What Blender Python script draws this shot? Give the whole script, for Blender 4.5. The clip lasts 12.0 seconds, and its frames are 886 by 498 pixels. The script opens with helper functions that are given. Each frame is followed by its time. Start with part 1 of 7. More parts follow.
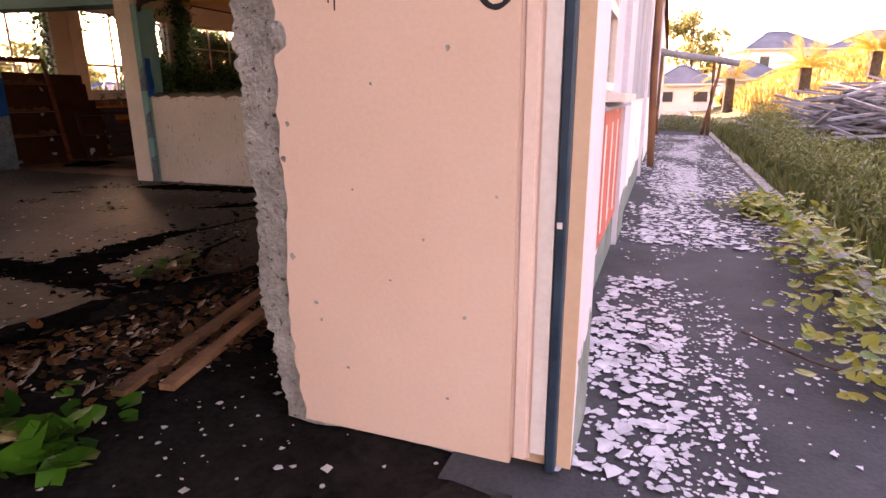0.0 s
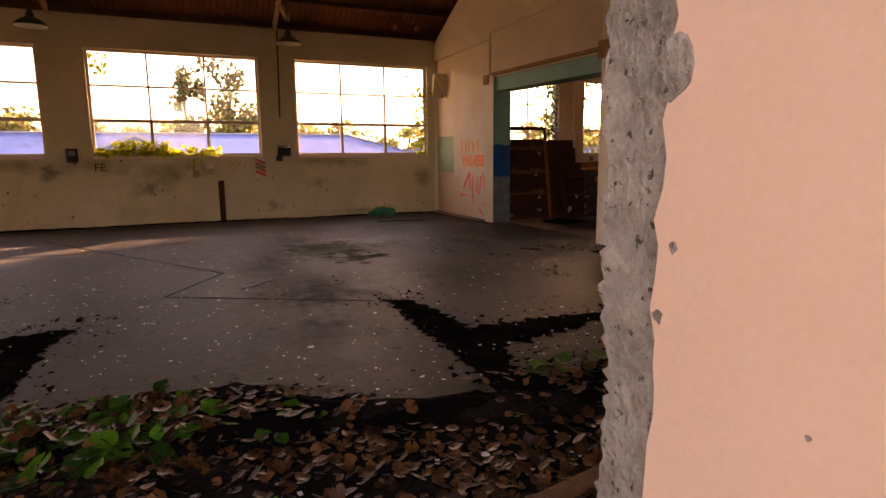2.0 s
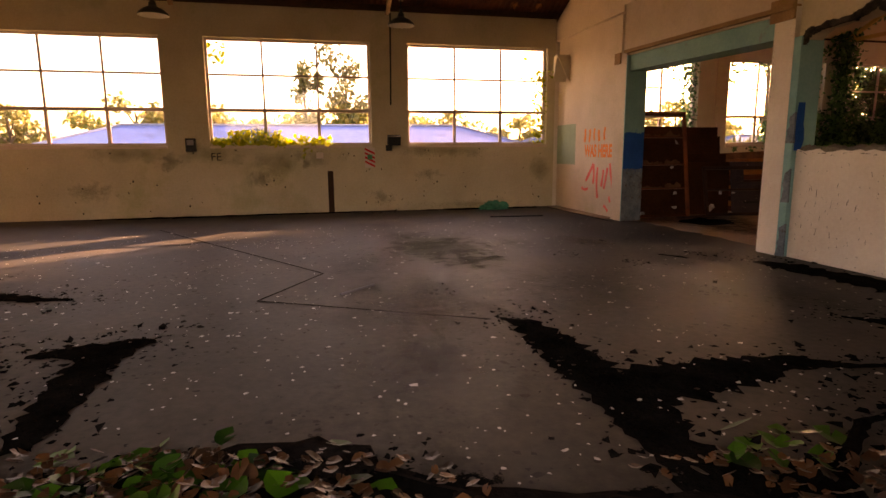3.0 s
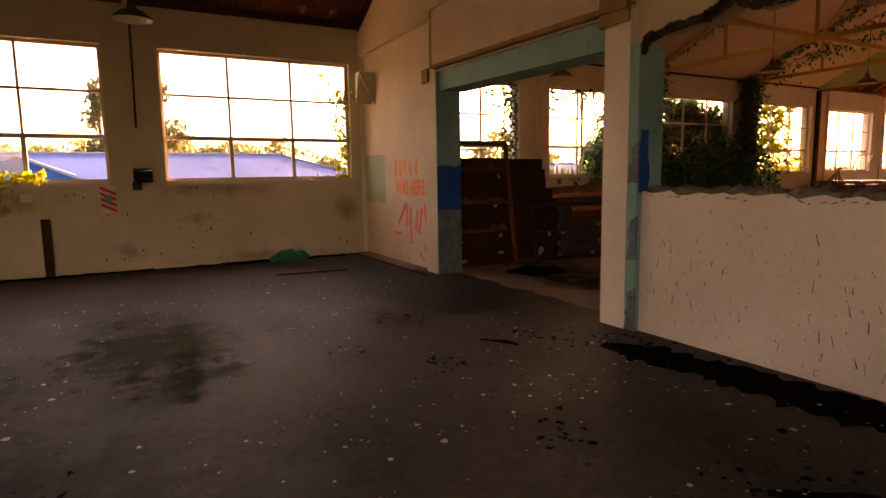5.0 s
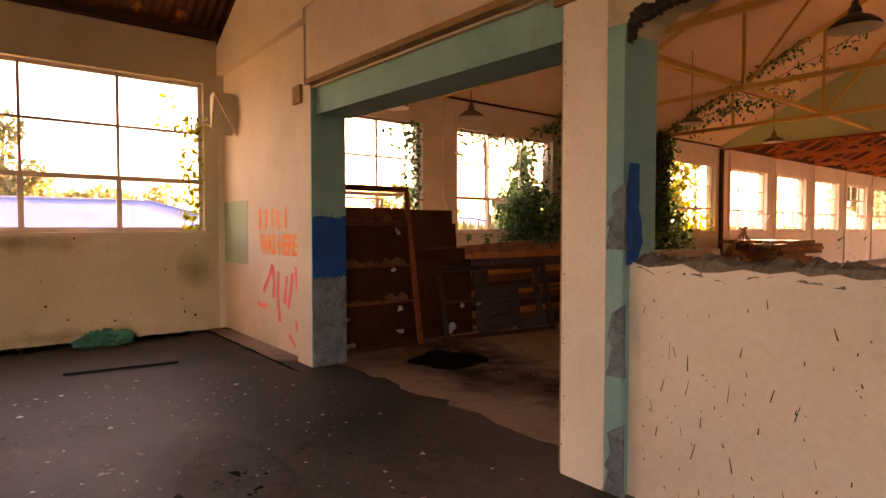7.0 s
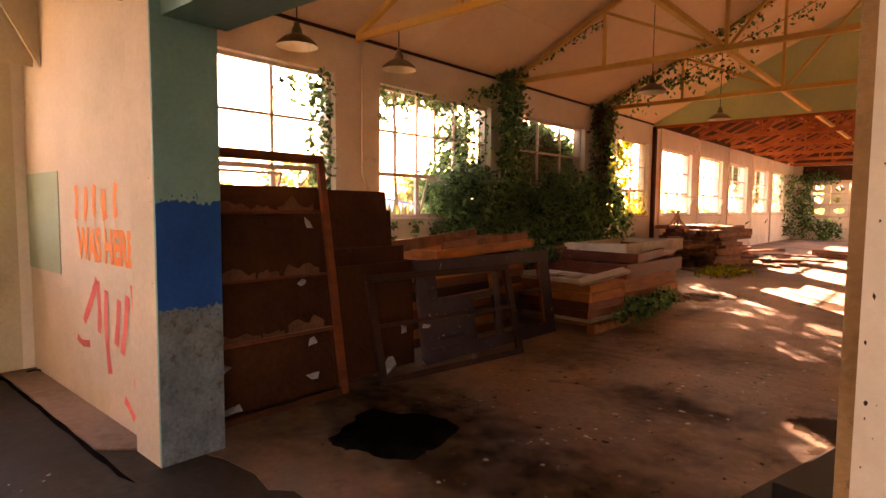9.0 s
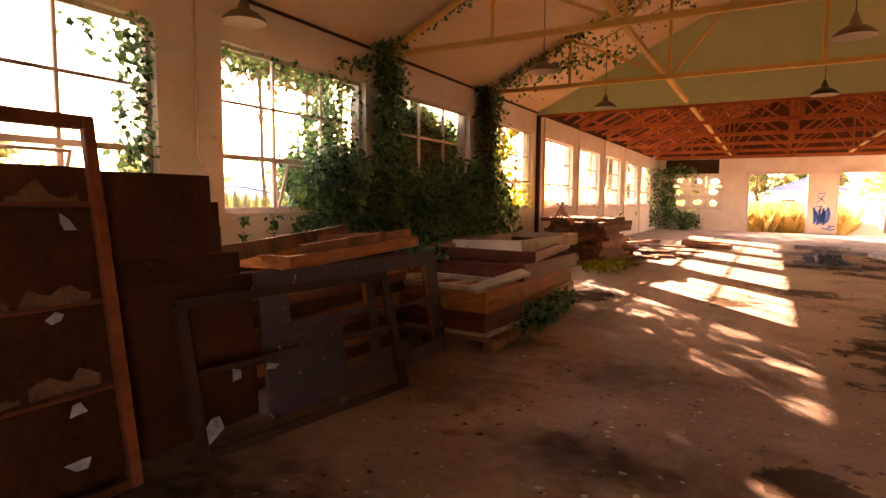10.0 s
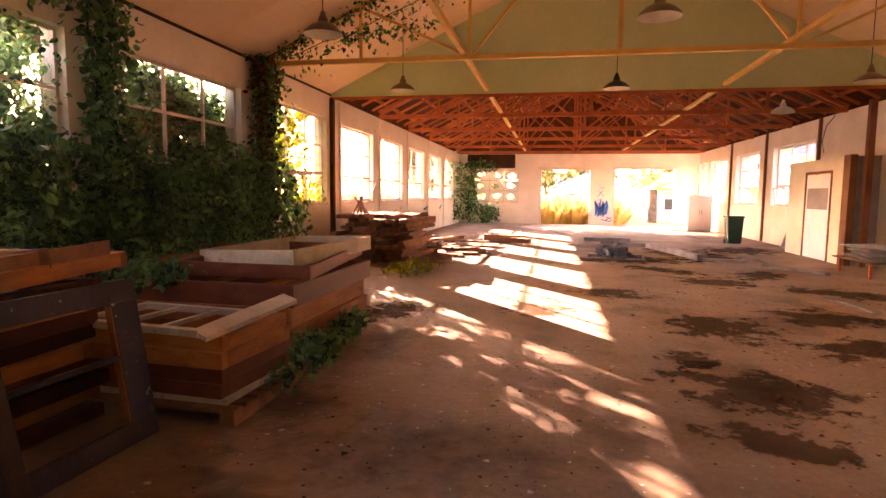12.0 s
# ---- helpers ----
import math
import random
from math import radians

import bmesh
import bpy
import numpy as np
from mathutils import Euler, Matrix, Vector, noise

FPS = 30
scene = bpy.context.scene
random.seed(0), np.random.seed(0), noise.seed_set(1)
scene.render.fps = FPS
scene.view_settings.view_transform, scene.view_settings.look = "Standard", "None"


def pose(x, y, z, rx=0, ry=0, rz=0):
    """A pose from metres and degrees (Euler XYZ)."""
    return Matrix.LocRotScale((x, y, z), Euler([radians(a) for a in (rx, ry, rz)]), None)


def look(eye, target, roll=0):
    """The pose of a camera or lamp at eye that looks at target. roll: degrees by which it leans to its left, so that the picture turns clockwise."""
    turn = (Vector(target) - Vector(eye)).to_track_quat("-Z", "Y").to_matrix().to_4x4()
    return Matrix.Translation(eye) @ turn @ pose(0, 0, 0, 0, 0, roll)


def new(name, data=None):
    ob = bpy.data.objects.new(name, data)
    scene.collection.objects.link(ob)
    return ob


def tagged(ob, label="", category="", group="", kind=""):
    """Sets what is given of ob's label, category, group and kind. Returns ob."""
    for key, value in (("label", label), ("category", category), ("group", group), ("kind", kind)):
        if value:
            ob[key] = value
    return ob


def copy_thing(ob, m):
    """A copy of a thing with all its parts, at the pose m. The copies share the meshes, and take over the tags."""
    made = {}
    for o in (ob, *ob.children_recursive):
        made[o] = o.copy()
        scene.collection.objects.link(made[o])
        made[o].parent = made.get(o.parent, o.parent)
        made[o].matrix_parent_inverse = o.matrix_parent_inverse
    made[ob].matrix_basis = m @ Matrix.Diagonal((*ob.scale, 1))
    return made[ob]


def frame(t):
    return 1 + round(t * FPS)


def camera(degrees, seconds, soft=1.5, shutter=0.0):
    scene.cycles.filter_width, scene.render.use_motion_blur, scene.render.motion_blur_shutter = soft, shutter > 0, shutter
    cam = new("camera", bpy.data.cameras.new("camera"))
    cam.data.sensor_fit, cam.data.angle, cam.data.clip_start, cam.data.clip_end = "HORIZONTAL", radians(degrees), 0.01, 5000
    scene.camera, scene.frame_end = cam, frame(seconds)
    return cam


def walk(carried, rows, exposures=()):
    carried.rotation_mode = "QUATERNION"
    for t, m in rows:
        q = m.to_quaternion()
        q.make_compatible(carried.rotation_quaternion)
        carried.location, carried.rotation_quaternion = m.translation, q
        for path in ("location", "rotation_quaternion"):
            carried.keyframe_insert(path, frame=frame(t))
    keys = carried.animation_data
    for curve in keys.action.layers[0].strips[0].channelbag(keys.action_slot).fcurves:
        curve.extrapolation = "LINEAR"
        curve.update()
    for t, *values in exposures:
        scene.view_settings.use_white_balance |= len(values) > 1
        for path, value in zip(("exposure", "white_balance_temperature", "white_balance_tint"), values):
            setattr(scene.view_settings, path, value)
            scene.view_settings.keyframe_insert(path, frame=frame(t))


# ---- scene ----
cam = camera(75.3, 12.0)
PATH = [
    (0, (0.013, -0.147, 1.195), (-0.675, 1.658, 0.679), -0.3),
    (0.5, (-0.034, 0.319, 1.28), (-0.916, 2.069, 0.878), -0.5),
    (1, (-0.037, 0.71, 1.296), (-1.25, 2.266, 0.968), -0.5),
    (1.5, (-0.15, 0.875, 1.295), (-1.693, 2.11, 0.984), -0.6),
    (2, (-0.5, 0.817, 1.246), (-2.312, 1.606, 0.936), -0.5),
    (2.5, (-0.909, 0.783, 1.215), (-2.824, 1.256, 0.888), -0.4),
    (2.7, (-1.102, 0.84, 1.214), (-3.025, 1.272, 0.878), -0.3),
    (4.3, (-2.827, 1.894, 1.315), (-4.684, 2.571, 1.012), -1.1),
    (4.5, (-2.965, 2.043, 1.328), (-4.797, 2.79, 1.04), -1.0),
    (5, (-3.389, 2.459, 1.356), (-5.132, 3.408, 1.107), -0.9),
    (5.5, (-3.725, 2.813, 1.384), (-5.371, 3.931, 1.182), -0.9),
    (6, (-4.135, 3.138, 1.378), (-5.713, 4.357, 1.226), -0.6),
    (6.5, (-4.642, 3.437, 1.4), (-6.214, 4.67, 1.305), -0.3),
    (6.7, (-4.85, 3.541, 1.371), (-6.423, 4.775, 1.291), 0.0),
    (8.3, (-6.505, 4.328, 1.534), (-7.959, 5.696, 1.421), 0.3),
    (8.5, (-6.699, 4.435, 1.534), (-8.125, 5.83, 1.395), 1.1),
    (9, (-7.154, 4.895, 1.493), (-8.472, 6.393, 1.347), 0.5),
    (9.5, (-7.585, 5.421, 1.472), (-8.745, 7.042, 1.309), 0.6),
    (10, (-7.927, 6.048, 1.486), (-8.909, 7.782, 1.316), 0.5),
    (10.5, (-8.083, 6.656, 1.484), (-8.899, 8.475, 1.322), 0.3),
    (11, (-8.214, 7.169, 1.497), (-8.882, 9.047, 1.338), 0.3),
    (11.5, (-8.234, 7.526, 1.53), (-8.753, 9.45, 1.359), 0.5),
    (12, (-8.22, 7.807, 1.527), (-8.593, 9.762, 1.338), 0.6),
]
EXPOSURES = [(0.0, 3.04, 8700, 57), (1.5, 2.72, 9400, 55), (2.5, 3.22, 11600, 55), (4.5, 2.85, 12300, 55), (5.5, 2.98, 12800, 57), (6.5, 3.62, 12000, 58), (8.5, 4.22, 11400, 59), (10.5, 4.25, 9900, 51), (12.0, 4.68, 9000, 53)]
walk(cam, [(t, look(eye, target, roll)) for t, eye, target, roll in PATH], EXPOSURES)

# ---- world and light ----
world = bpy.data.worlds.new("sky")
scene.world = world
world.use_nodes = True
wn = world.node_tree.nodes
sky = wn.new("ShaderNodeTexSky")
sky.sky_type, sky.sun_disc = "NISHITA", False
SUN_DIR = Vector((-1.0, 1.25, 0.53)).normalized()      # towards the sun, low beyond the window wall
sky.sun_elevation = math.asin(SUN_DIR.z)
sky.sun_rotation = math.atan2(SUN_DIR.x, SUN_DIR.y)
sky.dust_density, sky.air_density = 2.0, 1.2
world.node_tree.links.new(sky.outputs[0], wn["Background"].inputs["Color"])
wn["Background"].inputs["Strength"].default_value = 0.15
sun = new("sun", bpy.data.lights.new("sun", "SUN"))
sun.data.energy, sun.data.angle, sun.data.color = 5.0, radians(0.5), (1.0, 0.86, 0.66)
sun.matrix_world = look(SUN_DIR * 60, (0, 0, 0))


# ---- materials ----
def material(name, dark, light, scale=3.0, rough=0.8, metal=0.0, bump=0.3, fine=40.0, spots=None, spot_at=0.62, spot_scale=1.5, spot_soft=0.06, vary=0.0, stretch=(1, 1, 1), bump_size=0.02, spec=0.25):
    """Two-scale noise between two colours, stains of a third colour, fine relief."""
    m = bpy.data.materials.new(name)
    m.use_nodes = True
    nt = m.node_tree
    N, L = nt.nodes, nt.links.new
    b = N["Principled BSDF"]
    b.inputs["Metallic"].default_value = metal
    b.inputs["Specular IOR Level"].default_value = spec
    pos = N.new("ShaderNodeNewGeometry").outputs["Position"]
    mp = N.new("ShaderNodeMapping")
    mp.inputs["Scale"].default_value = stretch
    L(pos, mp.inputs[0])
    co = mp.outputs[0]
    if vary:
        info = N.new("ShaderNodeObjectInfo")
        sc = N.new("ShaderNodeVectorMath")
        sc.operation = "MULTIPLY_ADD"
        comb = N.new("ShaderNodeCombineXYZ")
        for k in range(3):
            L(info.outputs["Random"], comb.inputs[k])
        L(comb.outputs[0], sc.inputs[0])
        sc.inputs[1].default_value = (37, 61, 83)
        L(co, sc.inputs[2])
        co = sc.outputs[0]

    def noise_of(s, detail=6.0, rough_=0.6):
        n = N.new("ShaderNodeTexNoise")
        n.inputs["Scale"].default_value, n.inputs["Detail"].default_value, n.inputs["Roughness"].default_value = s, detail, rough_
        L(co, n.inputs["Vector"])
        return n.outputs["Fac"]

    big, small = noise_of(scale), noise_of(fine, 4.0)
    add = N.new("ShaderNodeMath")
    add.operation = "MULTIPLY_ADD"
    L(small, add.inputs[0])
    add.inputs[1].default_value = 0.45
    L(big, add.inputs[2])
    ramp = N.new("ShaderNodeValToRGB")
    ramp.color_ramp.elements[0].position, ramp.color_ramp.elements[1].position = 0.5, 0.95
    ramp.color_ramp.elements[0].color, ramp.color_ramp.elements[1].color = (*dark, 1), (*light, 1)
    L(add.outputs[0], ramp.inputs[0])
    col = ramp.outputs[0]
    if spots:
        r2 = N.new("ShaderNodeValToRGB")
        r2.color_ramp.elements[0].position, r2.color_ramp.elements[1].position = spot_at, spot_at + spot_soft
        L(noise_of(spot_scale, 8.0, 0.68), r2.inputs[0])
        mix = N.new("ShaderNodeMix")
        mix.data_type = "RGBA"
        L(r2.outputs[0], mix.inputs["Factor"])
        L(col, mix.inputs["A"])
        mix.inputs["B"].default_value = (*spots, 1)
        col = mix.outputs["Result"]
    if vary:
        hv = N.new("ShaderNodeHueSaturation")
        rng = N.new("ShaderNodeMapRange")
        rng.inputs["To Min"].default_value, rng.inputs["To Max"].default_value = 1 - vary, 1 + vary
        L(info.outputs["Random"], rng.inputs["Value"])
        L(rng.outputs[0], hv.inputs["Value"])
        L(col, hv.inputs["Color"])
        col = hv.outputs[0]
    L(col, b.inputs["Base Color"])
    rr = N.new("ShaderNodeMapRange")
    rr.inputs["To Min"].default_value, rr.inputs["To Max"].default_value = max(rough - 0.15, 0.05), min(rough + 0.12, 1)
    L(big, rr.inputs["Value"])
    L(rr.outputs[0], b.inputs["Roughness"])
    if bump:
        bp = N.new("ShaderNodeBump")
        bp.inputs["Strength"].default_value, bp.inputs["Distance"].default_value = bump, bump_size
        L(add.outputs[0], bp.inputs["Height"])
        L(bp.outputs[0], b.inputs["Normal"])
    return m


def leafy(name, a, b_, trans=0.35):
    """Thin leaves that let some light through."""
    m = bpy.data.materials.new(name)
    m.use_nodes = True
    nt = m.node_tree
    N, L = nt.nodes, nt.links.new
    p = N["Principled BSDF"]
    g = N.new("ShaderNodeNewGeometry")
    r = N.new("ShaderNodeValToRGB")
    r.color_ramp.elements[0].color, r.color_ramp.elements[1].color = (*a, 1), (*b_, 1)
    L(g.outputs["Random Per Island"], r.inputs[0])
    L(r.outputs[0], p.inputs["Base Color"])
    p.inputs["Roughness"].default_value = 0.4
    p.inputs["Specular IOR Level"].default_value = 0.35
    t = N.new("ShaderNodeBsdfTranslucent")
    L(r.outputs[0], t.inputs["Color"])
    mx = N.new("ShaderNodeMixShader")
    mx.inputs[0].default_value = trans
    L(p.outputs[0], mx.inputs[1])
    L(t.outputs[0], mx.inputs[2])
    L(mx.outputs[0], N["Material Output"].inputs["Surface"])
    return m


def pane_glass(name, dirt=0.12):
    m = bpy.data.materials.new(name)
    m.use_nodes = True
    nt = m.node_tree
    N, L = nt.nodes, nt.links.new
    N.remove(N["Principled BSDF"])
    tr, gl, df = N.new("ShaderNodeBsdfTransparent"), N.new("ShaderNodeBsdfGlossy"), N.new("ShaderNodeBsdfDiffuse")
    gl.inputs["Roughness"].default_value = 0.03
    df.inputs["Color"].default_value = (0.75, 0.74, 0.7, 1)
    lw = N.new("ShaderNodeLayerWeight")
    pw_ = N.new("ShaderNodeMath")
    pw_.operation, pw_.inputs[1].default_value = "POWER", 5.0
    L(lw.outputs["Facing"], pw_.inputs[0])
    fr = N.new("ShaderNodeMapRange")
    fr.inputs["To Min"].default_value, fr.inputs["To Max"].default_value = 0.05, 0.7
    L(pw_.outputs[0], fr.inputs["Value"])
    nz = N.new("ShaderNodeTexNoise")
    nz.inputs["Scale"].default_value, nz.inputs["Detail"].default_value = 5, 8
    mr = N.new("ShaderNodeMapRange")
    mr.inputs["From Min"].default_value, mr.inputs["From Max"].default_value, mr.inputs["To Max"].default_value = 0.45, 0.8, dirt * 2
    L(nz.outputs["Fac"], mr.inputs["Value"])
    m1, m2 = N.new("ShaderNodeMixShader"), N.new("ShaderNodeMixShader")
    L(mr.outputs[0], m1.inputs[0])
    L(tr.outputs[0], m1.inputs[1])
    L(df.outputs[0], m1.inputs[2])
    L(fr.outputs[0], m2.inputs[0])
    L(m1.outputs[0], m2.inputs[1])
    L(gl.outputs[0], m2.inputs[2])
    L(m2.outputs[0], N["Material Output"].inputs["Surface"])
    return m


M_CREAM = material("cream_paint", (0.50, 0.43, 0.30), (0.66, 0.58, 0.43), 0.9, 0.75, fine=26, bump=0.18, spots=(0.33, 0.34, 0.15), spot_at=0.56, spot_scale=0.7, spot_soft=0.25)
M_CROSS = material("warm_cream_paint", (0.56, 0.46, 0.35), (0.73, 0.62, 0.50), 0.9, 0.75, fine=26, bump=0.18, spots=(0.44, 0.40, 0.22), spot_at=0.58, spot_scale=0.7, spot_soft=0.25)
M_WHITEWALL = material("white_wall_paint", (0.66, 0.58, 0.50), (0.82, 0.75, 0.67), 1.1, 0.75, fine=30, bump=0.2, spots=(0.38, 0.33, 0.27), spot_at=0.66, spot_scale=1.3, spot_soft=0.08)
M_PINK = material("pink_paint", (0.66, 0.42, 0.31), (0.74, 0.50, 0.39), 0.8, 0.7, fine=60, bump=0.12, spots=(0.52, 0.36, 0.28), spot_at=0.68, spot_scale=1.6, spot_soft=0.1)
M_LILAC = material("pale_render_paint", (0.49, 0.42, 0.45), (0.62, 0.54, 0.57), 1.0, 0.8, fine=40, bump=0.2, spots=(0.30, 0.29, 0.24), spot_at=0.63, spot_scale=1.1, spot_soft=0.1)
M_BLUEP = material("pale_blue_paint", (0.11, 0.32, 0.32), (0.19, 0.43, 0.42), 1.6, 0.65, fine=30, bump=0.2, spots=(0.20, 0.24, 0.24), spot_at=0.63, spot_scale=2.2)
M_BLUE = material("deep_blue_paint", (0.0, 0.055, 0.24), (0.0, 0.095, 0.36), 3, 0.7, fine=50, bump=0.15, spec=0.08)
M_GREENP = material("pale_green_paint", (0.45, 0.56, 0.33), (0.55, 0.65, 0.42), 0.8, 0.75, fine=12, bump=0.1)
M_TAN = material("tan_ceiling_board", (0.74, 0.55, 0.36), (0.84, 0.66, 0.47), 0.6, 0.7, fine=8, bump=0.1, spots=(0.60, 0.42, 0.25), spot_at=0.62, spot_scale=0.7, spot_soft=0.15)
M_CONC = material("broken_concrete", (0.17, 0.15, 0.13), (0.42, 0.38, 0.34), 9, 0.95, fine=60, bump=1.0, spots=(0.05, 0.045, 0.04), spot_at=0.6, spot_scale=34, spot_soft=0.03, bump_size=0.03)
M_FLOOR = material("dirty_concrete_floor", (0.165, 0.108, 0.078), (0.35, 0.25, 0.19), 0.7, 0.72, fine=18, bump=0.25, spots=(0.075, 0.05, 0.036), spot_at=0.53, spot_scale=0.8, spot_soft=0.2)
# Damp room slab; the room's low light is darkened into its colour.
M_DAMP_DIM = material("damp_dimmed_floor", (0.015, 0.0132, 0.0100), (0.082, 0.065, 0.049), 0.6, 0.62, fine=16, bump=0.32, spec=0.17, spots=(0.012, 0.0115, 0.009), spot_at=0.5, spot_scale=0.75, spot_soft=0.3)
M_SOIL = material("dark_wet_soil", (0.004, 0.0035, 0.003), (0.014, 0.012, 0.010), 5, 0.95, fine=60, bump=0.8, bump_size=0.03, spec=0.0)
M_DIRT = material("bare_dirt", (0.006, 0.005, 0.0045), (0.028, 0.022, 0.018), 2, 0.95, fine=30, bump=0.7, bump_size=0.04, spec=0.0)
M_RUST = material("rusty_roof_iron", (0.03, 0.009, 0.004), (0.15, 0.044, 0.015), 1.3, 0.8, fine=14, bump=0.3, spots=(0.36, 0.13, 0.04), spot_at=0.62, spot_scale=1.8)
M_REDWOOD = material("red_brown_roof_timber", (0.26, 0.062, 0.022), (0.50, 0.16, 0.055), 1.5, 0.8, fine=30, bump=0.3)
M_TRUSS = material("yellowed_truss_paint", (0.62, 0.38, 0.11), (0.76, 0.50, 0.19), 2, 0.6, fine=30, bump=0.2)
M_WINFRAME = material("worn_window_paint", (0.56, 0.44, 0.38), (0.74, 0.62, 0.54), 3, 0.65, fine=40, bump=0.25, spots=(0.25, 0.16, 0.1), spot_at=0.66, spot_scale=5)
M_GLASS = pane_glass("dusty_window_glass")
M_ASPHALT = material("old_path_asphalt", (0.03, 0.03, 0.032), (0.075, 0.072, 0.075), 2.0, 0.9, fine=60, bump=0.6, spots=(0.12, 0.11, 0.11), spot_at=0.62, spot_scale=2.5)
M_GROUND = material("rough_grass_ground", (0.07, 0.075, 0.03), (0.20, 0.17, 0.08), 0.5, 0.95, fine=6, bump=0.6, bump_size=0.1, spots=(0.30, 0.24, 0.12), spot_at=0.58, spot_scale=0.1, spot_soft=0.2)


def soft_film(name, dark, light, edge=0.5, ragged=1.1, scale=3.0, opacity=1.0, rough=0.9):
    """A thin film of dirt or painted shade that thins out towards a ragged rim."""
    m = material(name, dark, light, 4.0, rough, fine=45, bump=0.4, spec=0.0)
    nt = m.node_tree
    N, L = nt.nodes, nt.links.new
    tc = N.new("ShaderNodeTexCoord")
    ln = N.new("ShaderNodeVectorMath")
    ln.operation = "LENGTH"
    L(tc.outputs["Object"], ln.inputs[0])
    nz = N.new("ShaderNodeTexNoise")
    nz.inputs["Scale"].default_value, nz.inputs["Detail"].default_value, nz.inputs["Roughness"].default_value = scale, 9, 0.68
    L(N.new("ShaderNodeNewGeometry").outputs["Position"], nz.inputs["Vector"])
    ad = N.new("ShaderNodeMath")
    ad.operation, ad.inputs[1].default_value = "MULTIPLY_ADD", -ragged * 2
    L(nz.outputs["Fac"], ad.inputs[0])
    L(ln.outputs["Value"], ad.inputs[2])
    mr = N.new("ShaderNodeMapRange")
    mr.inputs["From Min"].default_value, mr.inputs["From Max"].default_value = 0.95 - ragged, 0.95 - ragged - edge
    mr.inputs["To Max"].default_value = opacity
    L(ad.outputs[0], mr.inputs["Value"])
    tr, mx = N.new("ShaderNodeBsdfTransparent"), N.new("ShaderNodeMixShader")
    L(mr.outputs[0], mx.inputs[0])
    L(tr.outputs[0], mx.inputs[1])
    L(N["Principled BSDF"].outputs[0], mx.inputs[2])
    L(mx.outputs[0], N["Material Output"].inputs["Surface"])
    return m


# ---- mesh helpers ----
def box(bm, x0, x1, y0, y1, z0, z1, m=None):
    vs = [bm.verts.new((x, y, z)) for x in (x0, x1) for y in (y0, y1) for z in (z0, z1)]
    for f in ((0, 1, 3, 2), (4, 6, 7, 5), (0, 4, 5, 1), (2, 3, 7, 6), (0, 2, 6, 4), (1, 5, 7, 3)):
        bm.faces.new([vs[k] for k in f])
    if m is not None:
        bmesh.ops.transform(bm, matrix=m, verts=vs)
    return vs


def beam(bm, p, q, w=0.06, h=0.06, turn=0.0):
    """A square bar from p to q."""
    p, q = Vector(p), Vector(q)
    d = q - p
    m = Matrix.Translation(p) @ d.to_track_quat("Z", "Y").to_matrix().to_4x4() @ Matrix.Rotation(turn, 4, "Z")
    return box(bm, -w / 2, w / 2, -h / 2, h / 2, 0, d.length, m)


def tube(bm, pts, r=0.02, n=8, r_end=None):
    """A round bar along points, tapering from r to r_end."""
    pts = [Vector(p) for p in pts]
    rings = []
    for i, p in enumerate(pts):
        d = (pts[min(i + 1, len(pts) - 1)] - pts[max(i - 1, 0)]).normalized()
        q = d.to_track_quat("Z", "Y")
        rad = r if r_end is None else r + (r_end - r) * i / (len(pts) - 1)
        rings.append([bm.verts.new(p + q @ Vector((rad * math.cos(a), rad * math.sin(a), 0))) for a in (math.tau * k / n for k in range(n))])
    for a, b in zip(rings, rings[1:]):
        for k in range(n):
            bm.faces.new((a[k], a[(k + 1) % n], b[(k + 1) % n], b[k]))
    bm.faces.new(rings[0][::-1])
    bm.faces.new(rings[-1])


def lathe(bm, profile, n=24, m=None):
    rings, vs = [], []
    for r, z in profile:
        ring = [bm.verts.new((r * math.cos(a), r * math.sin(a), z)) for a in (math.tau * k / n for k in range(n))]
        rings.append(ring)
        vs += ring
    for a, b in zip(rings, rings[1:]):
        for k in range(n):
            bm.faces.new((a[k], a[(k + 1) % n], b[(k + 1) % n], b[k]))
    if m is not None:
        bmesh.ops.transform(bm, matrix=m, verts=vs)
    return vs


def prism(bm, outline, axis, lo, hi, m=None):
    """A flat outline of (u, v) pairs made thick along an axis: x: (y, z); y: (x, z); z: (x, y)."""
    def at(u, v, w):
        return {"x": (w, u, v), "y": (u, w, v), "z": (u, v, w)}[axis]
    a = [bm.verts.new(at(u, v, lo)) for u, v in outline]
    b = [bm.verts.new(at(u, v, hi)) for u, v in outline]
    n = len(outline)
    bm.faces.new(a)
    bm.faces.new(b[::-1])
    for k in range(n):
        bm.faces.new((a[k], b[k], b[(k + 1) % n], a[(k + 1) % n]))
    if m is not None:
        bmesh.ops.transform(bm, matrix=m, verts=a + b)
    return a + b


def finish(bm, name, mat, smooth=False):
    bmesh.ops.recalc_face_normals(bm, faces=bm.faces)
    me = bpy.data.meshes.new(name)
    bm.to_mesh(me)
    bm.free()
    if smooth:
        me.polygons.foreach_set("use_smooth", [True] * len(me.polygons))
    for k in (mat if isinstance(mat, (list, tuple)) else [mat]):
        me.materials.append(k)
    return me


def thing(name, bm, mat, label, category, group="", kind="", smooth=False, m=None):
    ob = new(name, finish(bm, name, mat, smooth) if bm else None)
    if m is not None:
        ob.matrix_basis = m
    return tagged(ob, label, category, group, kind)


def part(name, bm, mat, parent, label="", smooth=False):
    ob = new(name, bm if isinstance(bm, bpy.types.Mesh) else finish(bm, name, mat, smooth))
    ob.parent = parent
    return tagged(ob, label)


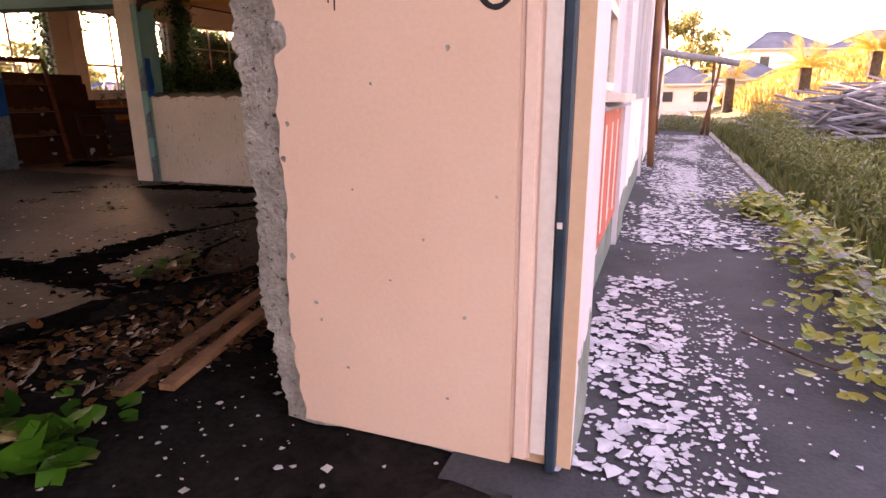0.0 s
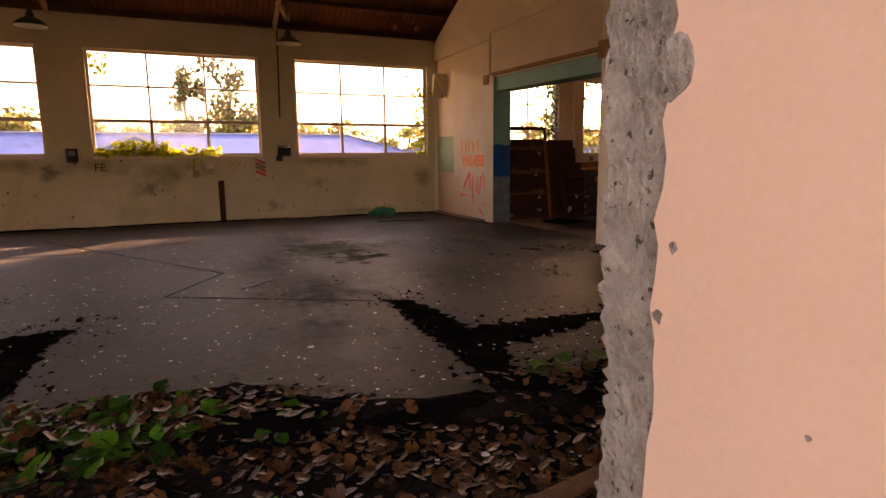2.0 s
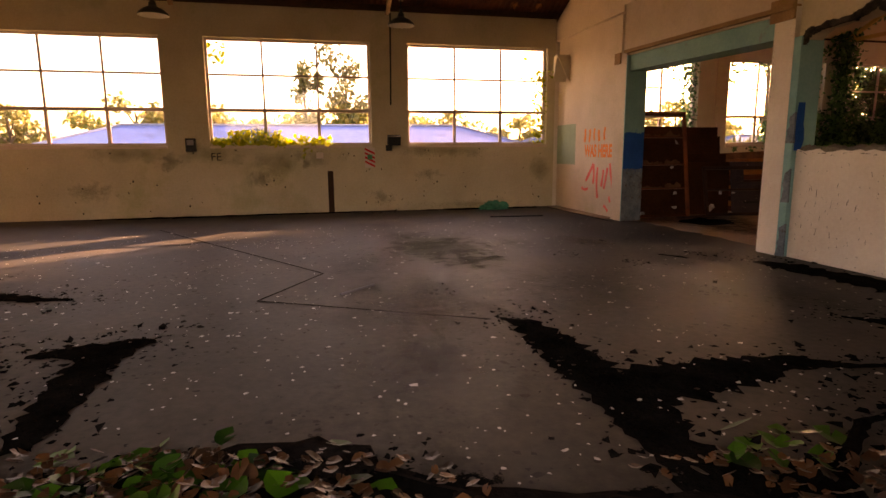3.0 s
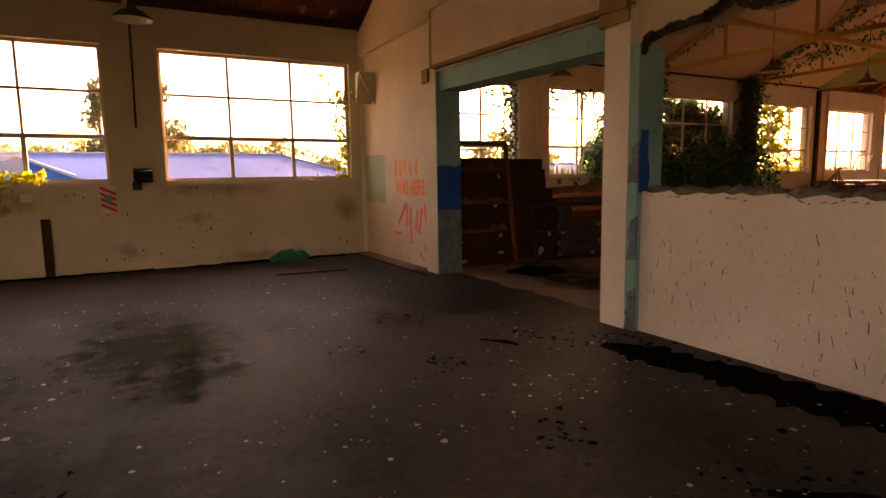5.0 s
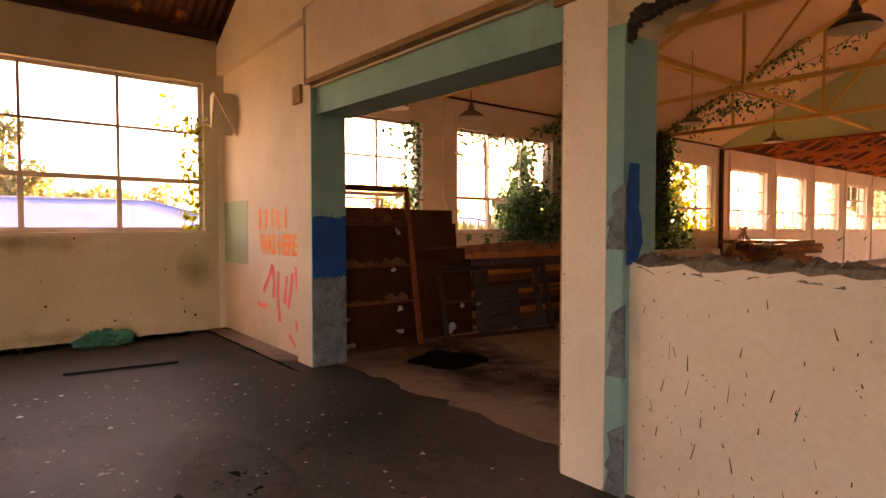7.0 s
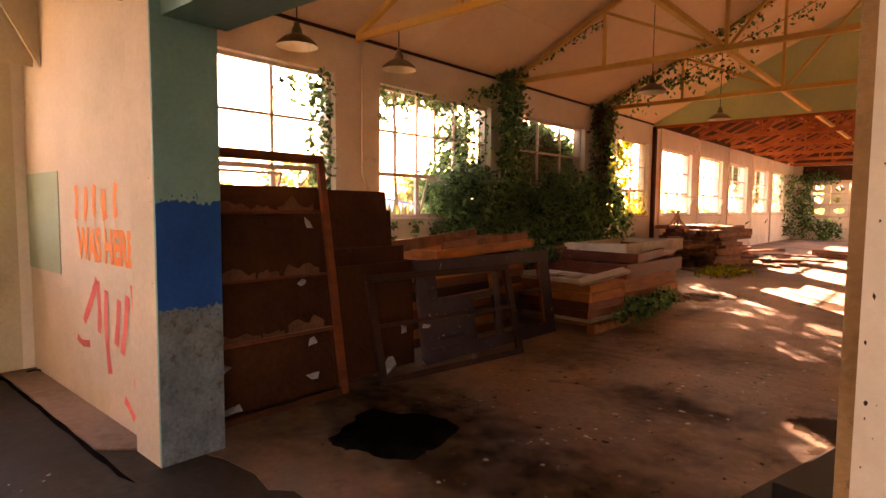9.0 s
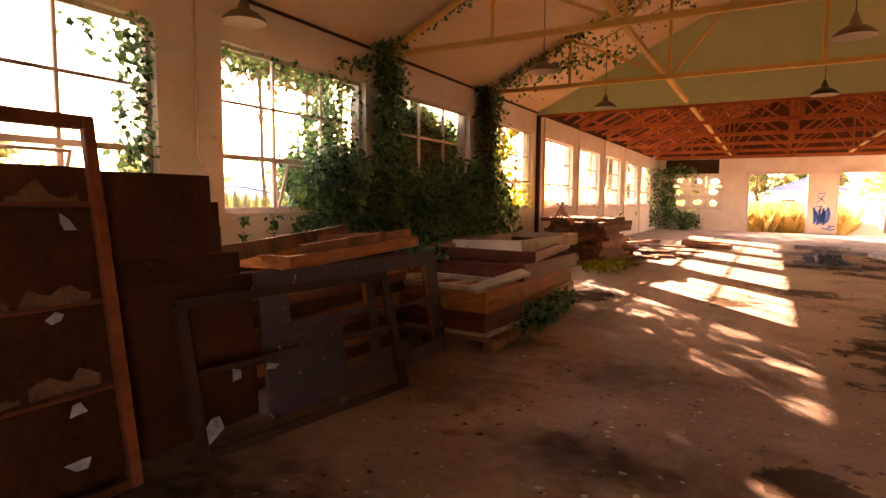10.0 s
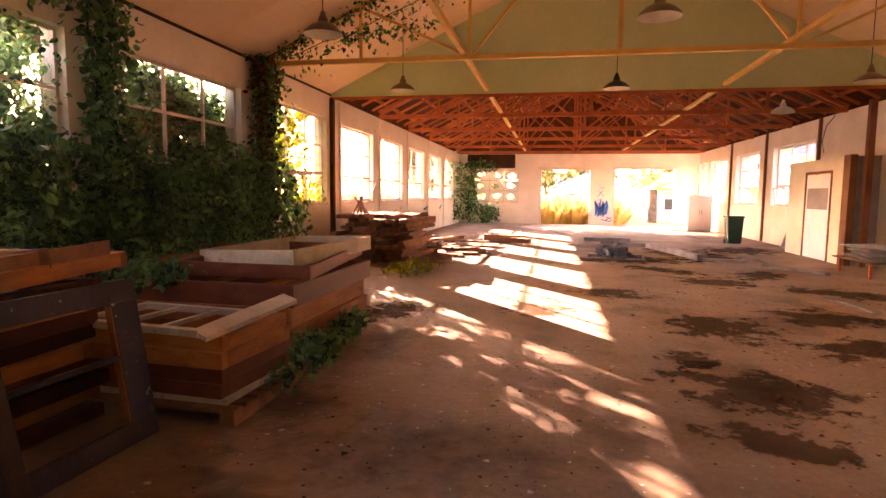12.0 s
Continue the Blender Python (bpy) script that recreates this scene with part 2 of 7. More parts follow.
def jag(u0, v0, u1, v1, n, amp, rng):
    """A ragged line from one point to another, without its last point."""
    out = []
    for k in range(n):
        t = k / n
        w = 0 if k == 0 else 1
        out.append((u0 + (u1 - u0) * t + w * rng.uniform(-amp, amp), v0 + (v1 - v0) * t + w * rng.uniform(-amp, amp)))
    return out


# ---- large structure ----
XW, XE = -13.35, -0.95          # inner faces of the window wall and the far long wall
YP = 6.22                        # face of the cross wall between the room and the hall
YG = 20.6                        # green gable between the lined and the open part of the hall
YE = 39.3                        # end wall
RIDGE, PITCH = -7.2, 0.48


def roof_z(x, base=3.88):
    return base + PITCH * (x - XW if x < RIDGE else 2 * RIDGE - XW - x)


ROOM_WIN = [(-8.5, -5.47), (-4.65, -1.61), (-0.85, 2.25), (3.0, 6.04)]
HALL_WIN = [(7.1, 9.75), (10.55, 13.2), (14.05, 16.7), (17.7, 20.35), (21.18, 23.82), (24.64, 27.1), (28.03, 30.5), (31.47, 34.0), (34.85, 37.25)]
EAST_WIN = [(26.0, 29.2), (30.5, 33.2), (34.4, 37.0), (37.6, 39.1)]


def pierced(bm, axis, lo, hi, u0, u1, z0, z1, holes):
    """A wall along y (axis x) or x (axis y) with rectangular openings (u0, u1, z0, z1) in order along it."""
    def put(a, b, c, d):
        if b - a > 1e-4 and d - c > 1e-4:
            if axis == "x":
                box(bm, lo, hi, a, b, c, d)
            else:
                box(bm, a, b, lo, hi, c, d)
    at = u0
    for a, b, c, d in holes:
        put(at, a, z0, z1)
        put(a, b, z0, c)
        put(a, b, d, z1)
        at = b
    put(at, u1, z0, z1)


bm = bmesh.new()
pierced(bm, "x", XW - 0.3, XW, -9, YP, -0.1, 3.95, [(a, b, 1.36, 3.36) for a, b in ROOM_WIN])
thing("wall_west_room", bm, M_CREAM, "cream painted concrete wall with green mould below the windows", "wall", kind="structure")
bm = bmesh.new()
pierced(bm, "x", XW - 0.3, XW, YP, YG, -0.1, 3.85, [(a, b, 1.33, 3.25) for a, b in HALL_WIN[:4]])
thing("wall_west_hall", bm, M_WHITEWALL, "off-white painted window wall of the lined hall", "wall", kind="structure")
bm = bmesh.new()
pierced(bm, "x", XW - 0.3, XW, YG, YE, -0.1, 3.75, [(a, b, 1.33, 3.2) for a, b in HALL_WIN[4:]])
thing("wall_west_far", bm, M_WHITEWALL, "pale painted window wall of the open hall", "wall", kind="structure")
bm = bmesh.new()
pierced(bm, "x", XE, -0.335, YP, YE, -0.1, 3.75, [(a, b, 1.27, 3.2) for a, b in EAST_WIN])
thing("wall_east_hall", bm, M_WHITEWALL, "pale painted long wall with steel windows", "wall", kind="structure")
# end wall with a window and two wide doorways
bm = bmesh.new()
pierced(bm, "y", YE, YE + 0.3, XW - 0.3, -0.45, -0.1, 3.75, [(-12.5, -10.1, 1.18, 2.9), (-8.97, -6.27, -0.1, 2.92), (-5.17, -2.0, -0.1, 2.95)])
prism(bm, [(XW - 0.3, 3.75), (-0.45, 3.75), (-0.45, roof_z(-0.45) + 0.17), (RIDGE, roof_z(RIDGE) + 0.17), (XW - 0.3, roof_z(XW - 0.3) + 0.17)], "y", YE, YE + 0.3)
thing("wall_end", bm, M_WHITEWALL, "pale end wall with two wide doorways and a broken window", "wall", kind="structure")

# cross wall: left panel, piers, header, low broken wall and hanging remains
rng = random.Random(5)
bm = bmesh.new()
box(bm, XW, -10.78, 6.31, 6.56, -0.1, 3.5)
prism(bm, [(XW, 3.5), (-10.6, 3.5), (-10.6, roof_z(-10.6)), (XW, roof_z(XW))], "y", YP, 6.56)
thing("wall_cross_left", bm, M_CROSS, "cream painted cross wall with orange and pink graffiti", "wall", kind="structure")
bm = bmesh.new()
box(bm, -10.78, -10.45, YP, 6.6, -0.1, 2.82)
box(bm, -10.6, -10.45, YP + 0.03, 6.6, 2.82, 3.6)
prism(bm, [(-10.6, 3.6), (-7.3, 3.6), (-7.3, roof_z(-7.3)), (-10.6, roof_z(-10.6))], "y", YP, 6.58)
prism(bm, [(-10.45, 2.78), (-7.27, 2.71), (-7.27, 3.6), (-10.45, 3.6)], "y", YP + 0.03, 6.58)
thing("wall_cross_header", bm, M_CROSS, "cream painted header wall and pier over a wide opening", "wall", kind="structure")
bm = bmesh.new()
prism(bm, [(-10.43, 2.52), (-7.272, 2.45), (-7.272, 2.705), (-10.43, 2.775)], "y", 6.28, 6.66)
box(bm, -10.448, -10.43, YP, 6.6, 0.0, 2.77)
thing("lintel_lining", bm, M_BLUEP, "pale blue painted lintel and jamb lining", "trim", kind="structure")
bm = bmesh.new()
box(bm, -7.27, -6.98, YP, 6.52, -0.1, roof_z(-7.3))
thing("pier_cross", bm, M_WHITEWALL, "white painted pier beside the opening", "pier", kind="structure")
bm = bmesh.new()
outline = [(-6.98, -0.1), (-0.45, -0.1), (-0.45, 1.15)] + jag(-0.45, 1.15, -6.87, 1.2, 70, 0.022, rng)[1:] + [(-6.98, 1.24)]
prism(bm, outline, "y", 6.29, 6.5)
thing("low_wall", bm, M_WHITEWALL, "low white wall with a broken top edge", "wall", kind="structure")
bm = bmesh.new()
outline = [(-6.98, 2.36)] + jag(-6.88, 2.38, -6.7, 2.5, 5, 0.02, rng) + jag(-6.7, 2.48, -6.2, 2.47, 8, 0.025, rng) + jag(-6.2, 2.5, -5.95, 2.56, 5, 0.02, rng) + jag(-5.95, 2.47, -0.45, 2.42, 50, 0.03, rng) + [(-0.45, roof_z(-0.6)), (RIDGE + 0.22, roof_z(RIDGE + 0.22))]
prism(bm, outline, "y", 6.29, 6.5)
thing("upper_wall_remains", bm, M_CREAM, "cream upper wall left hanging above the broken opening", "wall", kind="structure")
# unseen plain walls: one closes the room, one is added to cut sky light
bm = bmesh.new()
box(bm, XW - 0.3, -0.6, -9.3, -9, -0.1, 3.95)
prism(bm, [(XW - 0.3, 3.95), (-0.6, 3.95), (RIDGE, 7.0)], "y", -9.3, -9)
thing("wall_south", bm, M_CREAM, "plain cream end wall of the room", "wall", kind="structure")
bm = bmesh.new()
box(bm, -0.95, -0.6, -9, -2.2, -0.1, 3.95)
thing("wall_east_south", bm, M_CREAM, "unseen wall added to keep sky light off the room floor", "wall", kind="structure")

# broken pink corner wall
bm = bmesh.new()
rng = random.Random(11)
PINK_EDGE = [(-1.30, 0.0)] + jag(-1.30, 0.0, -1.33, 0.35, 8, 0.012, rng)[1:] + jag(-1.34, 0.35, -1.31, 1.0, 14, 0.008, rng) + jag(-1.33, 1.0, -1.30, 1.6, 12, 0.008, rng) + jag(-1.3, 1.6, -1.27, 3.6, 20, 0.02, rng)
prism(bm, PINK_EDGE + [(-1.27, 3.6), (-0.5, 3.6), (-0.5, 0.0)], "y", 1.745, 1.77)
thing("wall_pink_front", bm, M_PINK, "smooth pink painted face of the broken corner wall", "wall", kind="structure")
bm = bmesh.new()
core = []
for k in range(281):
    v = 3.6 * k / 280
    u = min(PINK_EDGE, key=lambda p: abs(p[1] - v))[0]
    core.append((u, v))
n0 = len(core)
LAYERS = 14
grid = []
for k in range(LAYERS):
    y = 1.768 if k == 0 else 1.774 + 0.326 * (k - 1) / (LAYERS - 2)
    grid.append([bm.verts.new((u - 0.01 - (0.172 + 0.02 * noise.noise((v * 3, 0, 4)) - 0.075 * max(0, 1 - v * 0.75)) * min(1, k) + (0.4 + 0.6 * min(1, k)) * (0.014 * noise.noise((v * 6, y * 6, 0)) + 0.018 * noise.noise((v * 26, y * 26, 2)) + 0.016 * noise.noise((v * 70, y * 70, 5))) + rng.uniform(-0.004, 0.004), y + (rng.uniform(-0.006, 0.006) if k > 1 else 0.0), v - (0.1 if v == 0 else 0))) for u, v in core])
for a, b in zip(grid, grid[1:]):
    for k in range(n0 - 1):
        bm.faces.new((a[k], a[k + 1], b[k + 1], b[k]))
back = [bm.verts.new((-0.5, 1.77, v)) for u, v in core], [bm.verts.new((-0.5, 2.1, v)) for u, v in core]
for k in range(n0 - 1):
    bm.faces.new((grid[0][k], back[0][k], back[0][k + 1], grid[0][k + 1]))
    bm.faces.new((grid[-1][k], grid[-1][k + 1], back[1][k + 1], back[1][k]))
thing("wall_pink_core", bm, M_CONC, "rough broken concrete core with pitted aggregate", "wall", kind="structure")
# long outer wall of the room side, with pilasters
bm = bmesh.new()
pierced(bm, "x", -0.95, -0.335, 1.855, YP, -0.1, 3.75, [(2.804, 3.854, 1.22, 2.6)])
thing("wall_east_room", bm, M_LILAC, "pale lilac rendered outer wall with green damp at its foot", "wall", kind="structure")

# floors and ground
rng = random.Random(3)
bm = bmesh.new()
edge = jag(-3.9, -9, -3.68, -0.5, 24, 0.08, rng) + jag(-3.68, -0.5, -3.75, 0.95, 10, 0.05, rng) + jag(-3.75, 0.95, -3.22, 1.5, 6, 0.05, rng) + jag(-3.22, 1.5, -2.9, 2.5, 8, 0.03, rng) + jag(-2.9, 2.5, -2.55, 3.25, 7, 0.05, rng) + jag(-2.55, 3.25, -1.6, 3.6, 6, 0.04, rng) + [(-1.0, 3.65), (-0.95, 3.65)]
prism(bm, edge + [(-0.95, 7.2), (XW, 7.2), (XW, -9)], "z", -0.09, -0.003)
thing("floor_room", bm, M_DAMP_DIM, "damp grey concrete slab, dim light put into its colour, broken at its edge", "floor", kind="structure")
bm = bmesh.new()
prism(bm, [(-0.95, YE), (XW, YE)] + jag(XW, 6.55, -0.95, 6.55, 60, 0.09, rng), "z", -0.1, 0.0)
thing("floor_hall", bm, M_FLOOR, "dusty tan concrete hall floor with stains", "floor", kind="structure")
bm = bmesh.new()
rng = random.Random(8)
NX, NY = 30, 44
pts = [[bm.verts.new((-4.6 + 4.2 * i / NX, -9 + 13 * j / NY, -0.03 + rng.uniform(-0.014, 0.012) + 0.02 * max(0, (-4.6 + 4.2 * i / NX + 2.2) / 2.0))) for j in range(NY + 1)] for i in range(NX + 1)]
for i in range(NX):
    for j in range(NY):
        bm.faces.new((pts[i][j], pts[i + 1][j], pts[i + 1][j + 1], pts[i][j + 1]))
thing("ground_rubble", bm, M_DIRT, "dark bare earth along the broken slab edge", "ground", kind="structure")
bm = bmesh.new()
box(bm, -0.7, 1.12, 1.6, 45, -0.2, -0.004)
box(bm, -0.45, 1.12, -9, 1.6, -0.2, -0.004)
thing("pavement", bm, M_ASPHALT, "dark old path beside the building", "pavement", kind="structure")
bm = bmesh.new()
for k in range(16):
    box(bm, 1.12, 1.26, -9 + k * 3.4, -9 + k * 3.4 + 3.385, -0.2, 0.03)
thing("kerb", bm, M_CONC, "low concrete kerb along the path", "kerb", kind="structure")
bm = bmesh.new()
box(bm, -900, 900, -900, 900, -0.6, -0.21)
thing("ground", bm, M_GROUND, "rough dry grass ground reaching the horizon", "ground", kind="structure")

# roofs and ceilings
bm = bmesh.new()
for x0, x1 in ((XW - 0.6, RIDGE), (RIDGE, -0.2)):
    n = 90
    for base, y0, y1 in ((0.16, -9.3, YP + 0.2), (0.16, YP + 0.2, YE + 0.4)):
        prev = None
        for k in range(int((y1 - y0) / 0.06) + 1):
            y = y0 + k * 0.06
            dz = base + 0.012 * (1 if k % 2 else -1)
            row = [bm.verts.new((x, y, roof_z(x) + dz)) for x in (x0, x1)]
            if prev:
                bm.faces.new((prev[0], row[0], row[1], prev[1]))
            prev = row
thing("roof", bm, M_RUST, "rusty corrugated iron roof", "roof", kind="structure")
bm = bmesh.new()
for x0, x1 in ((XW, RIDGE), (RIDGE, XE)):
    n = 5
    for k in range(n):
        a, b = x0 + (x1 - x0) * k / n, x0 + (x1 - x0) * (k + 1) / n
        c = 0.006 if x1 <= RIDGE else -0.006
        for j in range(6):
            ya, yb = 6.56 + (YG - 6.56) * j / 6 + 0.004, 6.56 + (YG - 6.56) * (j + 1) / 6 - 0.004
            vs = prism(bm, [(a + 0.003, roof_z(a + 0.003, 3.8)), (b - 0.003, roof_z(b - 0.003, 3.8)), (b - 0.003, roof_z(b - 0.003, 3.8) + 0.02), (a + 0.003, roof_z(a + 0.003, 3.8) + 0.02)], "y", ya, yb)
thing("ceiling", bm, M_TAN, "sloped tan board ceiling of the lined hall", "ceiling", kind="structure")
bm = bmesh.new()
prism(bm, [(XW, 3.68), (XE, 3.68), (XE, 3.84), (RIDGE, roof_z(RIDGE)), (XW, 3.84)], "y", YG, YG + 0.1)
thing("gable_wall", bm, M_GREENP, "pale green painted gable above the hall", "wall", kind="structure")

# ---- windows ----
def pane_mesh(w, h, name="pane"):
    b = bmesh.new()
    box(b, -0.002, 0.002, 0, w, 0, h)
    return finish(b, name, M_GLASS)


def broken_pane(w, h, rng, mat):
    """A whitened pane with a ragged hole knocked through it."""
    b = bmesh.new()
    n = 14
    cy, cz = w * rng.uniform(0.4, 0.6), h * rng.uniform(0.4, 0.6)
    hole, rim = [], []
    for k in range(n):
        a = math.tau * k / n
        r = rng.uniform(0.55, 0.95)
        hole.append((cy + math.cos(a) * w * 0.36 * r, cz + math.sin(a) * h * 0.36 * r))
        c, s = math.cos(a), math.sin(a)
        t = min((w - cy if c > 0 else cy) / max(abs(c), 1e-6), (h - cz if s > 0 else cz) / max(abs(s), 1e-6))
        rim.append((cy + c * t, cz + s * t))
    a = [b.verts.new((0, *p)) for p in hole]
    c = [b.verts.new((0, *p)) for p in rim]
    for k in range(n):
        b.faces.new((a[k], a[(k + 1) % n], c[(k + 1) % n], c[k]))
    corners = [(0, 0), (w, 0), (w, h), (0, h)]
    for k in range(n):
        p, q = rim[k], rim[(k + 1) % n]
        if abs(p[0] - q[0]) > 1e-4 and abs(p[1] - q[1]) > 1e-4:
            for u in corners:
                if min(abs(p[0] - u[0]), abs(p[1] - u[1])) < 1e-4 and min(abs(q[0] - u[0]), abs(q[1] - u[1])) < 1e-4:
                    b.faces.new((c[k], c[(k + 1) % n], b.verts.new((0, *u))))
    return finish(b, "pane", mat)


M_WHITEPANE = material("whitewashed_glass", (0.62, 0.60, 0.55), (0.8, 0.78, 0.72), 3, 0.4, fine=20, bump=0.05)


def window(number, y0, y1, z0, z1, label, cols=3, hopper=True, missing=(), m=None, broken=False, bar=0.036):
    """A steel window in the plane x = 0, running along y, placed by m."""
    w = new(f"window_{number}")
    tagged(w, label, "window", kind="structure")
    W, H = y1 - y0, z1 - z0
    w.matrix_basis = m if m is not None else pose(XW - 0.13, y0, z0)
    b = bmesh.new()
    box(b, -0.03, 0.03, 0, W, 0, 0.045)
    box(b, -0.03, 0.03, 0, W, H - 0.045, H)
    box(b, -0.03, 0.03, 0, 0.045, 0.045, H - 0.045)
    box(b, -0.03, 0.03, W - 0.045, W, 0.045, H - 0.045)
    part("window_frame", b, M_WINFRAME, w)
    b = bmesh.new()
    prism(b, [(-0.16, -0.06), (0.17, -0.06), (0.17, -0.02), (-0.16, 0.0)], "y", 0.0, W)
    part("window_sill", b, M_WINFRAME, w)
    rows = [0.0, H * 0.335, H * 0.665, H]
    b = bmesh.new()
    box(b, -0.03, 0.03, 0.045, W - 0.045, rows[1] - 0.032, rows[1] + 0.032)
    part("transom", b, M_WINFRAME, w)
    b = bmesh.new()
    box(b, -0.02, 0.02, 0.045, W - 0.045, rows[2] - bar / 2, rows[2] + bar / 2)
    part("glazing_bar", b, M_WINFRAME, w)
    for k in range(1, cols):
        b = bmesh.new()
        u = W * k / cols
        box(b, -0.022, 0.022, u - bar / 2, u + bar / 2, rows[1] + 0.03, rows[2] - bar / 2)
        box(b, -0.022, 0.022, u - bar / 2, u + bar / 2, rows[2] + bar / 2, H - 0.045)
        part("mullion", b, M_WINFRAME, w)
        b = bmesh.new()
        box(b, -0.024, 0.024, u - 0.03, u + 0.03, 0.045, rows[1] - 0.03)
        part("mullion", b, M_WINFRAME, w)
    cw = W / cols
    rng_w = random.Random(number)
    for c in range(cols):
        for r in range(3):
            pw, ph = cw - bar - 0.012, rows[r + 1] - rows[r] - 0.06
            if hopper and r == 0 and c != number % 3:
                b = bmesh.new()
                for a in ((0, pw, 0, 0.03), (0, pw, ph - 0.03, ph), (0, 0.03, 0.03, ph - 0.03), (pw - 0.03, pw, 0.03, ph - 0.03)):
                    box(b, -0.012, 0.012, *a)
                s = part("hopper_sash", b, M_WINFRAME, w)
                s.matrix_basis = pose(0.03, c * cw + bar / 2 + 0.006, rows[r] + 0.03, 0, rng_w.uniform(12, 24), 0)
                continue
            if (c, r) in missing or rng_w.random() < 0.12:
                continue
            if broken:
                me = broken_pane(pw, ph, rng_w, M_WHITEPANE)
            else:
                key = (round(pw, 3), round(ph, 3))
                me = PANES.get(key) or PANES.setdefault(key, pane_mesh(pw, ph))
            p = part("pane", me, M_GLASS, w)
            p.visible_shadow = broken
            p.matrix_basis = pose(0, c * cw + bar / 2 + 0.006, rows[r] + 0.03)
    return w


PANES = {}
for k, (a, b_) in enumerate(ROOM_WIN):
    window(k + 1, a, b_, 1.36, 3.36, "wide steel window of nine panes with flaking cream paint", hopper=False)
for k, (a, b_) in enumerate(HALL_WIN):
    window(k + 5, a, b_, 1.33, 3.25 if k < 4 else 3.2, "steel hall window with tilted lower sashes and missing panes", missing=((0, 2), (1, 1)) if k % 2 else ((2, 2),))
for k, (a, b_) in enumerate(EAST_WIN):
    window(k + 14, a, b_, 1.27, 3.2, "steel window with open lower sashes in the long wall", m=pose(XE + 0.2, b_, 1.27, 0, 0, 180))
window(18, 0, 2.4, 0, 1.72, "end window with whitewashed panes knocked through", hopper=False, m=pose(-10.1, YE + 0.14, 1.18, 0, 0, 90), broken=True)
window(19, 3.05, 4.1, 1.22, 2.6, "outer steel window with dusty panes and a tilted sash", cols=2, hopper=False, m=pose(-0.47, 3.05, 1.22), bar=0.03)

# ---- roof trusses ----
def truss(y, mat, label, group, base, spread, w=0.07, extra=False):
    t = new("roof_truss")
    t.matrix_basis = pose(0, y, 0)
    tagged(t, label, "roof truss", group)
    zb = 3.74
    members = [("bottom_chord", (XW + 0.1, 0, zb), (XE - 0.1, 0, zb), w, w * 1.15)]
    for s in (-1, 1):
        xs = XW + 0.1 if s < 0 else XE - 0.1
        members.append(("top_chord", (xs, 0, roof_z(xs, base)), (RIDGE, 0, roof_z(RIDGE, base)), w, w))
        for d in spread:
            x = RIDGE + s * d
            members.append(("post", (x, 0, zb + w / 2), (x, 0, roof_z(x, base)), w * 0.7, w * 0.7))
        members.append(("strut", (RIDGE + s * spread[0], 0.05, zb), (RIDGE + s * 0.15, 0.05, roof_z(RIDGE - 0.3, base)), w * 0.6, w * 0.6))
        members.append(("strut", (RIDGE + s * spread[0], -0.05, zb), (RIDGE + s * spread[1], -0.05, roof_z(RIDGE - spread[1], base) - 0.03), w * 0.6, w * 0.6))
        if extra:
            members.append(("strut", (RIDGE + s * spread[1], 0.05, zb), (RIDGE + s * (spread[0] + 0.3), 0.05, roof_z(RIDGE - spread[0] - 0.3, base)), w * 0.6, w * 0.6))
            members.append(("strut", (RIDGE, -0.06, zb), (RIDGE + s * spread[0], -0.06, roof_z(RIDGE - spread[0], base)), w * 0.6, w * 0.6))
    members.append(("king_post", (RIDGE - 0.08, 0, zb + w / 2), (RIDGE - 0.08, 0, roof_z(RIDGE, base)), w * 0.9, w * 0.9))
    for name, p, q, a, c in members:
        b = bmesh.new()
        beam(b, p, q, a, c)
        part(name, b, mat, t)
    return t


for y in (10.05, 13.65, 17.25):
    truss(y, M_TRUSS, "slender roof truss with yellowed cream paint below the ceiling", "painted trusses", 3.72, (2.42, 4.25), 0.07)
for k in range(5):
    truss(24.1 + 3.45 * k, M_REDWOOD, "red-brown timber roof truss under the bare iron roof", "timber trusses", 3.82, (2.42, 4.3), 0.1, True)
for x in (-9.72, -4.86):
    b = bmesh.new()
    beam(b, (x, 10.05, 3.82), (x, YE - 0.05, 3.82), 0.075, 0.075)
    thing("tie_runner", b, M_TRUSS, "long yellowed tie bar lying on the truss chords", "tie bar", "tie bars")
# far roof: purlins and rafters
for s in (-1, 1):
    for k in range(8):
        d = 0.25 + k * 0.8
        x = RIDGE + s * d
        b = bmesh.new()
        beam(b, (x, YG + 0.12, roof_z(x) + 0.06), (x, YE, roof_z(x) + 0.06), 0.055, 0.08)
        thing("purlin", b, M_REDWOOD, "red-brown timber purlin under the roof iron", "purlin", "purlins", "structure")
b = bmesh.new()
for k in range(21):
    y = YG + 0.5 + k * 0.88
    for s in (-1, 1):
        xs = XW if s < 0 else XE
        beam(b, (xs, y, roof_z(xs) + 0.0), (RIDGE, y, roof_z(RIDGE) + 0.0), 0.05, 0.06)
thing("rafters", b, M_REDWOOD, "rows of red-brown rafters", "rafters", kind="structure")
